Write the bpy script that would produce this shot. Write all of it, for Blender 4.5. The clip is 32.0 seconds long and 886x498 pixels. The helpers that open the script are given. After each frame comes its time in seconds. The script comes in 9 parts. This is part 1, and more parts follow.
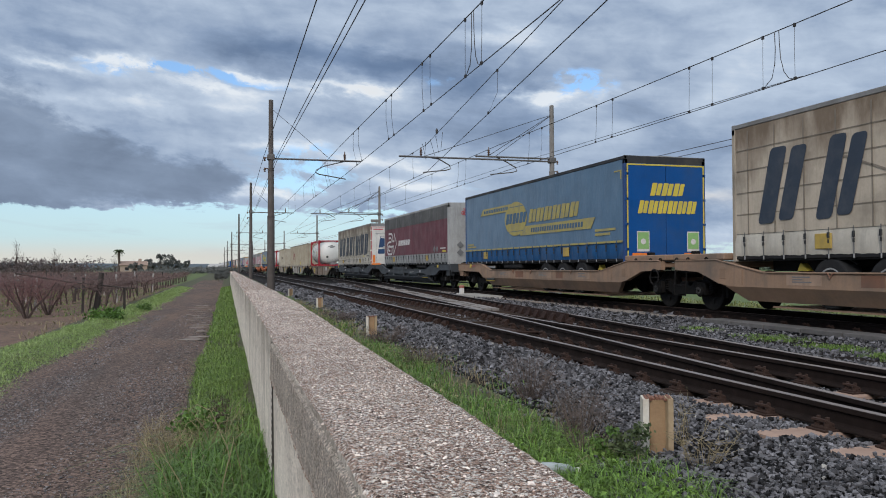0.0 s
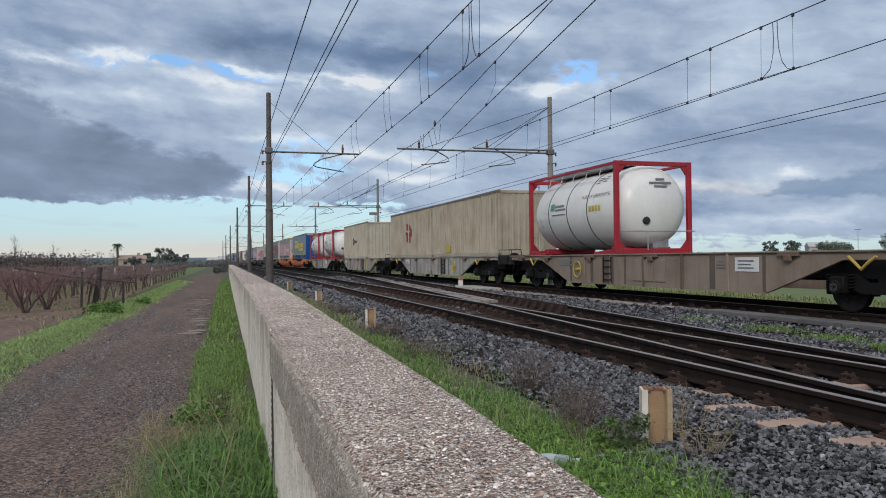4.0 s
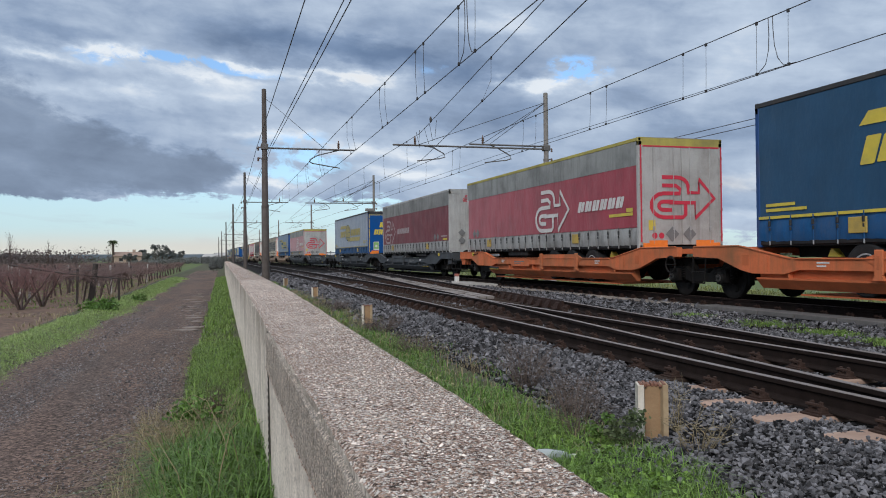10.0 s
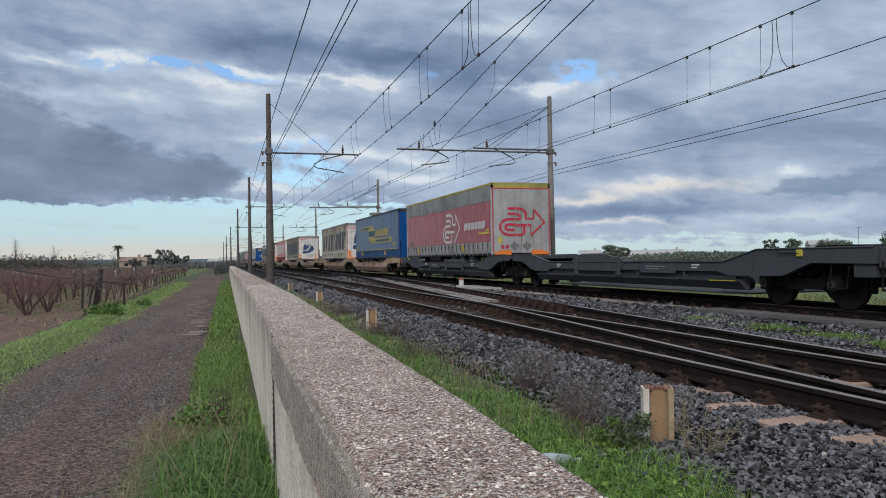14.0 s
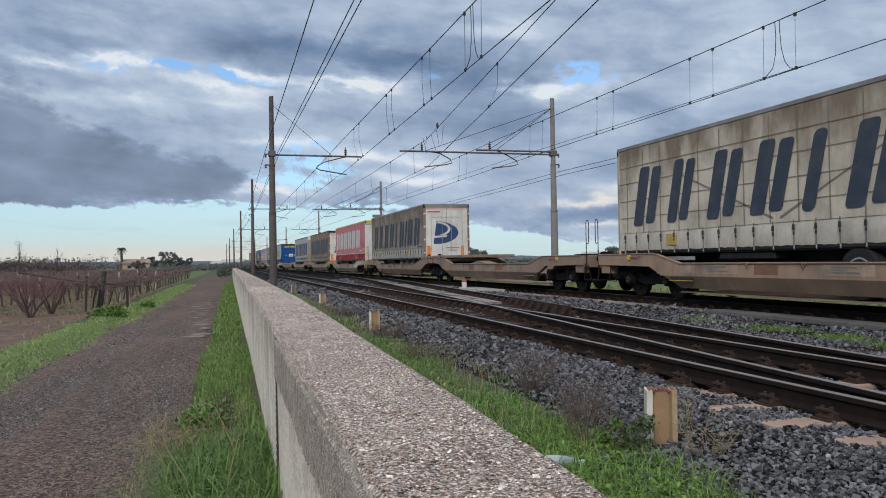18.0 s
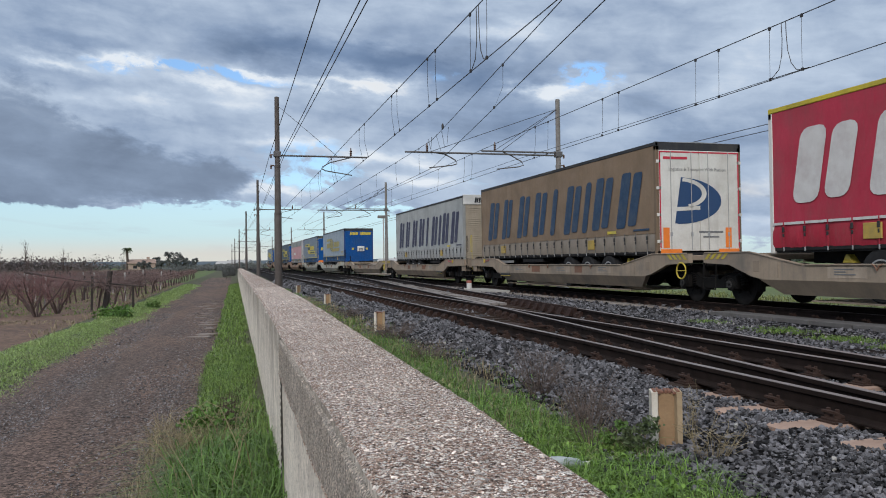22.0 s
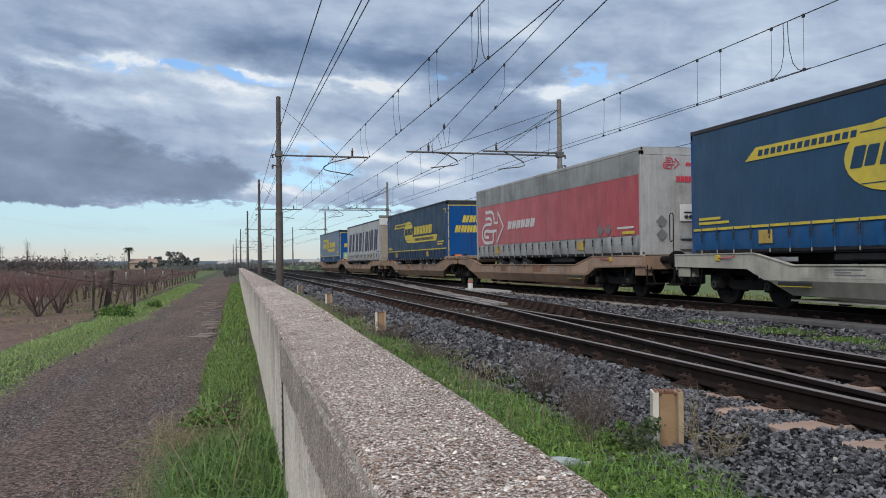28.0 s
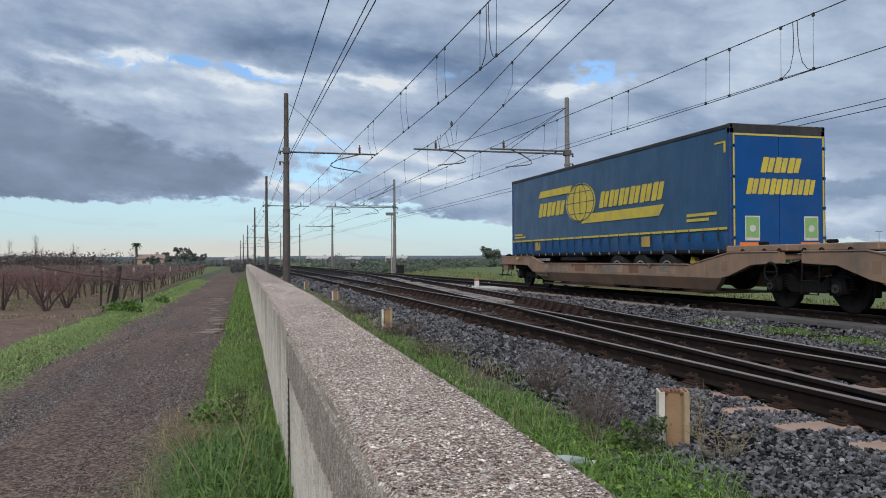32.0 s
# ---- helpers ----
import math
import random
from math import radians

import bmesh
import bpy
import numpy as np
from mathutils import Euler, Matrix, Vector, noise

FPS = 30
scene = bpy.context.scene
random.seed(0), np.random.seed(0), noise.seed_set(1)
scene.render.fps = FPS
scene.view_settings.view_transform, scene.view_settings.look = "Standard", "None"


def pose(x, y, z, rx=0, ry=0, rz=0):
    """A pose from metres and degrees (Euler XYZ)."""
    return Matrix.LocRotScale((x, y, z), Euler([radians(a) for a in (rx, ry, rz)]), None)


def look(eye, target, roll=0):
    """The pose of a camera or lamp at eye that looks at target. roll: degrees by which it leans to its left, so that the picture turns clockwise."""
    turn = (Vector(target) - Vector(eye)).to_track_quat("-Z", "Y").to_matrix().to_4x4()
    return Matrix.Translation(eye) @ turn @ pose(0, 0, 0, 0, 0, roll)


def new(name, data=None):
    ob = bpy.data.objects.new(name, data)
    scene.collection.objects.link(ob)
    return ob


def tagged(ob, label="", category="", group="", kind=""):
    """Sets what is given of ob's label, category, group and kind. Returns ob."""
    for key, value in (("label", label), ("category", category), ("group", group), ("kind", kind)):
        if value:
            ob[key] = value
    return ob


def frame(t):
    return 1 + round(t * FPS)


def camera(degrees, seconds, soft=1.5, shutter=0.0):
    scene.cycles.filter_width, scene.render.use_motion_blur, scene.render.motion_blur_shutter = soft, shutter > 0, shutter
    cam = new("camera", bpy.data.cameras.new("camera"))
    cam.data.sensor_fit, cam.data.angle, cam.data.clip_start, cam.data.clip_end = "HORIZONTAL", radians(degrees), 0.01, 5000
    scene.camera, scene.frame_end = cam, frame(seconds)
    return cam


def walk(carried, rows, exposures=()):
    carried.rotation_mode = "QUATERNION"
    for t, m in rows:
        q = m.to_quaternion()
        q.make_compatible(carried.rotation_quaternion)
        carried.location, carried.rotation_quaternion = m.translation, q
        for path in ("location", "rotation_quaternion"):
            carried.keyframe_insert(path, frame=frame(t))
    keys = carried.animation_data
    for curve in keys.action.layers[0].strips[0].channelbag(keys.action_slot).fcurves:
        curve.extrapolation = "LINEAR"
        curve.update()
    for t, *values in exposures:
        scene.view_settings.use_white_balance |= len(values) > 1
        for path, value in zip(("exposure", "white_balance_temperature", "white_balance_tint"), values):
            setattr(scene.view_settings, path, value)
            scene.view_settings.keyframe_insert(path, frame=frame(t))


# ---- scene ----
# The camera is held by hand beside the wall: one place, small turns.
EYE = 1.05
cam = camera(58.61, 32.0, soft=1.0)
PATH = [(0, 91.26, 0.25, -16.73), (0.5, 91.18, 0.17, -16.58), (1, 91.08, 0.02, -16.53), (1.5, 91.03, 0.20, -16.44),
        (2, 91.05, 0.43, -16.36), (2.5, 91.01, 0.62, -16.27), (3, 90.97, 0.65, -16.31), (3.5, 90.87, 0.64, -16.56),
        (5.5, 90.30, 0.34, -17.13), (6, 90.42, 0.36, -17.08), (6.5, 90.44, 0.40, -16.95), (7, 90.45, 0.46, -16.92),
        (7.5, 90.38, 0.41, -17.01), (8, 90.36, 0.38, -17.07), (8.5, 90.34, 0.49, -17.09), (9, 90.33, 0.53, -17.10),
        (9.5, 90.33, 0.57, -17.14), (10, 90.42, 0.68, -17.10), (10.5, 90.47, 0.72, -17.00), (11, 90.47, 0.71, -17.05),
        (11.5, 90.46, 0.77, -17.07), (12, 90.49, 0.86, -16.95), (12.5, 90.50, 0.83, -16.88), (13, 90.48, 0.73, -16.94),
        (13.5, 90.59, 0.79, -16.91), (14, 90.71, 0.87, -16.78), (14.5, 90.73, 0.85, -16.68), (16.5, 90.76, 0.87, -16.72),
        (17, 90.83, 0.87, -16.66), (17.5, 90.87, 0.88, -16.61), (18, 90.85, 0.93, -16.57), (18.5, 90.82, 0.89, -16.56),
        (19, 90.77, 0.81, -16.56), (19.5, 90.67, 0.73, -16.61), (20, 90.66, 0.72, -16.57), (20.5, 90.71, 0.81, -16.47),
        (21, 90.79, 0.79, -16.40), (21.5, 90.86, 0.78, -16.31), (22, 90.92, 0.79, -16.21), (22.5, 90.87, 0.71, -16.18),
        (23, 90.83, 0.74, -16.19), (23.5, 90.84, 0.79, -16.13), (24, 90.86, 0.77, -16.06), (24.5, 90.86, 0.77, -16.12),
        (25, 90.86, 0.70, -16.25), (25.5, 90.88, 0.70, -16.28), (27.5, 90.86, 0.69, -16.21), (28, 90.92, 0.70, -16.12),
        (28.5, 90.94, 0.66, -16.06), (29, 91.10, 0.68, -15.93), (29.5, 91.40, 0.85, -15.52), (30, 91.35, 0.96, -15.37),
        (30.5, 91.10, 0.80, -15.35), (31, 90.84, 0.54, -15.39), (31.5, 90.78, 0.42, -15.51), (32, 90.75, 0.32, -15.64)]
# its exposure gives way a little where more sky shows
walk(cam, [(t, pose(0, 0, EYE, rx, ry, rz)) for t, rx, ry, rz in PATH],
     [(0, -0.03), (3, -0.05), (6, -0.10), (8, -0.03), (10.5, 0.0), (13, 0.0), (14, -0.14), (16.5, -0.06), (18, -0.06), (21, 0.0), (24, -0.05), (25, -0.14), (27, -0.05), (29, 0.0), (30.5, 0.0), (32, -0.07)])

# ---------------------------------------------------------------- world and sun
SUN_EL, SUN_AZ = radians(28), radians(214)      # a veiled sun behind the camera


def make_world():
    w = bpy.data.worlds.new("sky")
    scene.world = w
    w.use_nodes = True
    nt = w.node_tree
    nt.nodes.clear()
    N, L = nt.nodes, nt.links

    def node(kind, **kw):
        n = N.new(kind)
        for k, v in kw.items():
            if k == "op":
                n.operation = v
            elif k == "blend":
                n.blend_type = v
        return n

    def put(sock, v):
        if isinstance(v, bpy.types.NodeSocket):
            L.new(v, sock)
        else:
            sock.default_value = v

    def mth(op, a, b=None, c=None):
        n = node("ShaderNodeMath", op=op)
        put(n.inputs[0], a)
        if b is not None:
            put(n.inputs[1], b)
        if c is not None:
            put(n.inputs[2], c)
        return n.outputs[0]

    def smooth(v, a, b):
        n = node("ShaderNodeMapRange")
        n.interpolation_type = "SMOOTHSTEP"
        put(n.inputs[0], v)
        put(n.inputs[1], a)
        put(n.inputs[2], b)
        return n.outputs[0]

    def mix(f, a, b, blend="MIX"):
        n = node("ShaderNodeMix")
        n.data_type, n.blend_type = "RGBA", blend
        put(n.inputs[0], f)
        put(n.inputs[6], a)
        put(n.inputs[7], b)
        return n.outputs[2]

    def noisy(vec, scale, detail=6.0, rough=0.55, dist=0.0):
        n = node("ShaderNodeTexNoise")
        put(n.inputs["Vector"], vec)
        n.inputs["Scale"].default_value, n.inputs["Detail"].default_value = scale, detail
        n.inputs["Roughness"].default_value, n.inputs["Distortion"].default_value = rough, dist
        return n.outputs[0]

    tc = node("ShaderNodeTexCoord")
    sep = node("ShaderNodeSeparateXYZ")
    L.new(tc.outputs["Generated"], sep.inputs[0])
    x, y, z = sep.outputs
    az = mth("MULTIPLY", mth("ARCTAN2", x, y), 57.2958)      # degrees, to the right of the tracks
    el = mth("MULTIPLY", mth("ARCSINE", z), 57.2958)
    # banks of cloud in long streaks that sink a little to the right
    lean = mth("MULTIPLY_ADD", az, 0.085, el)

    def plane(sa, se, off=0.0):
        c = node("ShaderNodeCombineXYZ")
        put(c.inputs[0], mth("MULTIPLY", az, sa))
        put(c.inputs[1], mth("MULTIPLY", lean, se))
        c.inputs[2].default_value = off
        return c.outputs[0]

    n_broad = noisy(plane(0.055, 0.15), 1.3, 5.0, 0.5, 0.5)
    n_heap = noisy(plane(0.085, 0.19, 4.0), 1.7, 6.0, 0.50, 0.6)
    n_streak = noisy(plane(0.06, 0.42, 9.0), 1.9, 7.0, 0.58, 0.5)
    n_fine = noisy(plane(0.20, 0.34, 2.0), 3.0, 8.0, 0.62, 0.4)
    n_warp, n_warp2 = noisy(plane(0.12, 0.26, 7.0), 1.6, 6.0, 0.6), noisy(plane(0.12, 0.26, 13.0), 1.6, 6.0, 0.6)
    waz = mth("ADD", az, mth("MULTIPLY", mth("SUBTRACT", n_warp2, 0.5), 9.0))
    wel = mth("ADD", el, mth("MULTIPLY", mth("SUBTRACT", n_warp, 0.5), 3.0))

    def blob(a, e, ra, re, tilt=0.0):
        da = mth("SUBTRACT", waz, a)
        de = mth("SUBTRACT", mth("SUBTRACT", wel, e), mth("MULTIPLY", da, tilt))
        q = mth("ADD", mth("POWER", mth("DIVIDE", mth("ABSOLUTE", da), ra), 2.0), mth("POWER", mth("DIVIDE", mth("ABSOLUTE", de), re), 2.0))
        return mth("EXPONENT", mth("MULTIPLY", q, -1.0))

    def total(*vs):
        out = vs[0]
        for v in vs[1:]:
            out = mth("ADD", out, v)
        return out

    def spots(*rows):
        return total(*[mth("MULTIPLY", blob(a, e, ra, re, tilt), k) for a, e, ra, re, tilt, k in rows])

    def centred(v, k):
        return mth("MULTIPLY_ADD", v, k, -0.5 * k)

    # the heavy bank on the left
    bank = smooth(total(spots((-11.5, 9.6, 4.2, 2.6, -0.30, 1.0), (-6.0, 6.7, 6.0, 1.9, -0.10, 1.0), (-0.6, 5.9, 3.6, 1.25, -0.06, 0.95), (-9.5, 4.8, 4.2, 1.3, 0.0, 0.8), (-16, 6.5, 5, 3.5, 0, 1.0)), centred(n_fine, 0.7), centred(n_heap, 0.6)), 0.34, 1.0)
    right_bank = smooth(total(spots((44.5, 4.6, 4.2, 1.0, 0.03, 1.0), (40.0, 4.7, 2.6, 0.45, 0.02, 0.8), (52, 5.0, 6, 2.0, 0, 1.0)), centred(n_fine, 0.5)), 0.40, 0.85)
    # slate-blue bands under the upper deck
    slate = spots((5.5, 15.0, 5.0, 0.85, -0.10, 0.9), (13.2, 14.1, 4.5, 0.9, -0.10, 1.0), (19.2, 13.0, 3.0, 0.8, -0.10, 0.75), (22.5, 10.2, 3.5, 0.8, -0.05, 0.5), (-9, 14.6, 3, 0.5, 0, 0.4), (31, 3.1, 7, 0.55, 0.0, 0.6), (18.5, 3.2, 5, 0.6, 0, 0.3))
    dull = spots((-6, 16.8, 7, 1.4, 0, 0.15), (33.5, 15.0, 3.2, 1.6, 0, 0.45), (41, 8.4, 7, 2.2, -0.05, 0.38), (17, 10.0, 5, 0.8, -0.08, 0.5), (31, 8.5, 5, 1.6, 0, 0.28), (9, 10.6, 4, 0.5, -0.1, 0.35), (27, 17, 3, 0.8, 0, 0.4))
    bright = spots((0.5, 12.3, 4.5, 0.30, -0.06, 0.6), (-10, 13.2, 2.6, 0.34, -0.06, 0.7), (-5.2, 13.5, 2.6, 0.40, -0.06, 0.9), (2.4, 13.2, 1.8, 0.42, -0.08, 1.2), (6.8, 12.9, 2.4, 0.35, -0.08, 0.7), (11.4, 12.4, 2.6, 0.40, -0.08, 1.1), (-4.2, 11.0, 4.0, 0.7, -0.10, 0.6), (3.0, 11.4, 3.0, 0.6, -0.1, 0.5), (24.2, 12.2, 2.2, 0.6, 0.0, 1.2), (28.5, 12.0, 1.4, 0.5, 0, 0.6), (21, 16.2, 3.2, 0.6, 0, 0.5))
    bright_low = spots((5.0, 8.6, 4.5, 0.5, -0.05, 0.8), (13.0, 7.4, 5.0, 0.5, -0.04, 0.8), (4.4, 5.2, 3.2, 0.32, 0.0, 0.9), (14.5, 5.8, 4.0, 0.5, 0, 0.7), (33.2, 4.9, 4.2, 0.55, 0.02, 1.2), (27.2, 4.2, 2.6, 0.3, 0.0, 1.0), (40.2, 5.7, 1.4, 0.3, 0.05, 0.8), (29, 2.3, 3.5, 0.2, 0, 0.7), (41, 2.6, 5, 0.5, 0, 0.5), (38, 11.5, 6, 1.4, 0, 0.25))
    gaps = spots((-1.6, 13.15, 5.5, 0.45, -0.06, 1.05), (15.8, 13.3, 1.6, 0.4, 0, 0.4), (27.0, 12.9, 2.6, 0.70, -0.05, 1.2), (23.6, 9.4, 1.6, 0.35, 0, 0.35), (7.0, 7.4, 4.5, 1.3, -0.05, 0.75), (6.0, 5.8, 4.0, 0.5, 0.0, 0.7), (19, 6.0, 3, 0.6, 0, 0.3))
    broken = mth("MULTIPLY", total(gaps, 0.0), smooth(n_fine, 0.32, 0.60))
    streaks = smooth(n_streak, 0.50, 0.70)
    # down to the clear strip along the horizon, deepest on the left
    rim = mth("MULTIPLY_ADD", smooth(az, 8, 30), -3.1, 4.1)
    low_clear = smooth(total(el, centred(n_fine, 2.0), centred(n_streak, 2.4)), mth("ADD", rim, 0.5), mth("SUBTRACT", rim, 0.6))
    cover = mth("SUBTRACT", 1.0, smooth(total(broken, mth("MULTIPLY", low_clear, 1.3), mth("MULTIPLY", bank, -0.6)), 0.10, 0.72))
    shade = total(0.375, centred(n_broad, 0.40), centred(n_heap, 0.50), centred(n_streak, 0.22), centred(n_fine, 0.20),
                  mth("MULTIPLY", bank, 0.22), mth("MULTIPLY", right_bank, 0.13), mth("MULTIPLY", slate, 0.30), mth("MULTIPLY", dull, 0.26), mth("MULTIPLY", bright, -0.44), mth("MULTIPLY", bright_low, -0.34))
    ramp = node("ShaderNodeValToRGB")
    put(ramp.inputs[0], shade)
    els = ramp.color_ramp.elements
    els[0].position, els[0].color = 0.04, (0.78, 0.84, 0.91, 1)
    els[1].position, els[1].color = 0.95, (0.125, 0.160, 0.245, 1)
    for at, c in ((0.24, (0.50, 0.60, 0.745, 1)), (0.48, (0.285, 0.375, 0.53, 1)), (0.72, (0.165, 0.225, 0.335, 1))):
        els.new(at).color = c
    cloud = mix(mth("MULTIPLY", mth("MINIMUM", slate, 1.0), 0.40), ramp.outputs[0], (0.12, 0.215, 0.40, 1))
    cloud = mix(mth("MULTIPLY", right_bank, 0.40), cloud, (0.20, 0.30, 0.43, 1))
    cloud = mix(mth("MULTIPLY", bank, 0.35), cloud, (0.19, 0.235, 0.31, 1))
    warm = spots((33.2, 4.8, 4.4, 0.45, 0.02, 1.0), (27.2, 4.2, 2.8, 0.3, 0.0, 1.0), (29, 2.3, 3.5, 0.2, 0, 0.6), (11.4, 12.4, 2.4, 0.3, -0.08, 0.35))
    cloud = mix(mth("MULTIPLY", mth("MINIMUM", warm, 1.0), 0.55), cloud, (0.86, 0.76, 0.64, 1))
    # the clear sky behind the clouds
    sky = node("ShaderNodeTexSky")
    sky.sky_type, sky.sun_disc = "NISHITA", False
    sky.sun_elevation, sky.sun_rotation = SUN_EL, SUN_AZ
    sky.air_density, sky.dust_density, sky.ozone_density = 1.0, 0.6, 1.6
    clear = mix(1.0, sky.outputs[0], (0.105, 0.132, 0.165, 1), "MULTIPLY")
    # milky towards the horizon, slightly warm at its foot
    haze = smooth(el, 9.0, 1.0)
    clear = mix(mth("MULTIPLY_ADD", haze, 0.70, 0.12), clear, (0.56, 0.74, 0.80, 1))
    clear = mix(mth("MULTIPLY", streaks, mth("MULTIPLY", haze, 0.35)), clear, (0.50, 0.58, 0.66, 1))
    lowband = smooth(el, 2.3, 0.5)
    out = mix(cover, clear, cloud)
    out = mix(mth("MULTIPLY", lowband, mth("MULTIPLY_ADD", smooth(az, 22, -2), 0.65, 0.10)), out, (0.74, 0.68, 0.60, 1))
    # the ceiling grows lighter towards the zenith, as under any overcast
    out = mix(mth("MULTIPLY", smooth(el, 20, 50), 0.8), out, (0.56, 0.585, 0.62, 1))
    up = mth("MULTIPLY_ADD", smooth(el, 22, 75), 1.0, 1.0)
    bg = node("ShaderNodeBackground")
    L.new(out, bg.inputs[0])
    put(bg.inputs[1], up)
    wo = node("ShaderNodeOutputWorld")
    L.new(bg.outputs[0], wo.inputs[0])


make_world()
sun = new("sun", bpy.data.lights.new("sun", "SUN"))
sun.data.energy, sun.data.angle, sun.data.color = 1.75, radians(14), (1.0, 0.96, 0.925)
sun.matrix_world = look((0, 0, 50), Vector((0, 0, 50)) - Vector((math.cos(SUN_EL) * math.sin(SUN_AZ), math.cos(SUN_EL) * math.cos(SUN_AZ), math.sin(SUN_EL))))
scene.view_settings.exposure = 0.0

# ---------------------------------------------------------------- materials


def material(name, base, rough=0.7, metal=0.0, second=None, scale=6.0, fine=60.0, amount=0.6, bump=0.25, dirt=None, dirt_amount=0.0,
             dirt_scale=1.2, stretch=(1, 1, 1), vary=0.0, island=0.0, spec=0.5, streak=0.0, trans=0.0, sheen=0.0, wave=0.0, pebble=0.0, pebble_scale=50.0, top_stain=None):
    """Two scales of mottling between base and second, stains of dirt, grain in relief; vary: brightness by object, island: by piece."""
    m = bpy.data.materials.new(name)
    m.use_nodes = True
    nt = m.node_tree
    N, L = nt.nodes, nt.links
    b = N["Principled BSDF"]
    second = second or tuple(c * 0.72 for c in base)
    tc = N.new("ShaderNodeTexCoord")
    mp = N.new("ShaderNodeMapping")
    mp.inputs["Scale"].default_value = stretch
    L.new(tc.outputs["Object"], mp.inputs["Vector"])

    def nz(sc, detail=6.0, vec=None, rough_=0.6):
        n = N.new("ShaderNodeTexNoise")
        L.new(vec or mp.outputs[0], n.inputs["Vector"])
        n.inputs["Scale"].default_value, n.inputs["Detail"].default_value, n.inputs["Roughness"].default_value = sc, detail, rough_
        return n.outputs[0]

    def rng(v, a, b_, lo=0.0, hi=1.0):
        n = N.new("ShaderNodeMapRange")
        L.new(v, n.inputs[0])
        for i, q in enumerate((a, b_, lo, hi), 1):
            n.inputs[i].default_value = q
        return n.outputs[0]

    def mix(f, a, b_, blend="MIX"):
        n = N.new("ShaderNodeMix")
        n.data_type, n.blend_type = "RGBA", blend
        for s, v in ((0, f), (6, a), (7, b_)):
            if isinstance(v, bpy.types.NodeSocket):
                L.new(v, n.inputs[s])
            else:
                n.inputs[s].default_value = v if s == 0 else (*v[:3], 1)
        return n.outputs[2]

    big, small = nz(scale), nz(fine, 3.0)
    col = mix(rng(big, 0.35, 0.68, 0.0, amount), base, second)
    col = mix(rng(small, 0.3, 0.75, 0.0, 0.35 * amount), col, tuple(c * 0.55 for c in base))
    if streak:                                       # rain streaks down upright faces
        ms = N.new("ShaderNodeMapping")
        ms.inputs["Scale"].default_value = (1.0, 1.0, 0.09)
        L.new(tc.outputs["Object"], ms.inputs["Vector"])
        col = mix(rng(nz(5.0, 7.0, ms.outputs[0], 0.7), 0.48, 0.75, 0.0, streak), col, dirt or tuple(c * 0.35 for c in base))
    if dirt and dirt_amount:
        col = mix(rng(nz(dirt_scale, 7.0), 0.45, 0.7, 0.0, dirt_amount), col, dirt)
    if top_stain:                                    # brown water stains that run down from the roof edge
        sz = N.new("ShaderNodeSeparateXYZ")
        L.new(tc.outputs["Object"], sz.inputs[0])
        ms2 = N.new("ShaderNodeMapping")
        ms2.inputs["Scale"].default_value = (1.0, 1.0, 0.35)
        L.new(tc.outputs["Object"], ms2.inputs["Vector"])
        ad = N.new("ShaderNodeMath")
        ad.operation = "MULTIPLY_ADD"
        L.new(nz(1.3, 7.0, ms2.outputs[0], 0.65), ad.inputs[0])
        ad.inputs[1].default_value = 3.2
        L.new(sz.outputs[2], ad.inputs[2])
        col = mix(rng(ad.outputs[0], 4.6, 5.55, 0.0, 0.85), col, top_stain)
    if pebble:                                       # grains that can be told apart
        vo = N.new("ShaderNodeTexVoronoi")
        vo.inputs["Scale"].default_value = pebble_scale
        L.new(tc.outputs["Object"], vo.inputs["Vector"])
        sp = N.new("ShaderNodeSeparateColor")
        L.new(vo.outputs["Color"], sp.inputs[0])
        col = mix(1.0, col, mix(rng(sp.outputs[0], 0, 1, 0, 1), (1 - pebble,) * 3, (1 + pebble * 1.1, 1 + pebble, 1 + pebble * 0.9)), "MULTIPLY")
        col = mix(rng(vo.outputs["Distance"], 0.35, 0.75, 0.0, 0.6 * pebble), col, tuple(c * 0.3 for c in base))
    if vary:
        oi = N.new("ShaderNodeObjectInfo")
        col = mix(1.0, col, mix(rng(oi.outputs["Random"], 0, 1, 0, 1), (1 - vary,) * 3, (1 + vary,) * 3), "MULTIPLY")
    if island:
        ge = N.new("ShaderNodeNewGeometry")
        col = mix(1.0, col, mix(rng(ge.outputs["Random Per Island"], 0, 1, 0, 1), (1 - island,) * 3, (1 + island * 1.15, 1 + island * 1.05, 1 + island)), "MULTIPLY")
    L.new(col, b.inputs["Base Color"])
    b.inputs["Metallic"].default_value = metal
    b.inputs["Specular IOR Level"].default_value = spec
    L.new(rng(big, 0.3, 0.7, max(0.0, rough - 0.1), min(1.0, rough + 0.1)), b.inputs["Roughness"])
    if sheen:                                        # dust that pales a cloth seen along its face
        b.inputs["Sheen Weight"].default_value, b.inputs["Sheen Roughness"].default_value = sheen, 0.4
    if trans:
        b.inputs["Transmission Weight"].default_value = trans
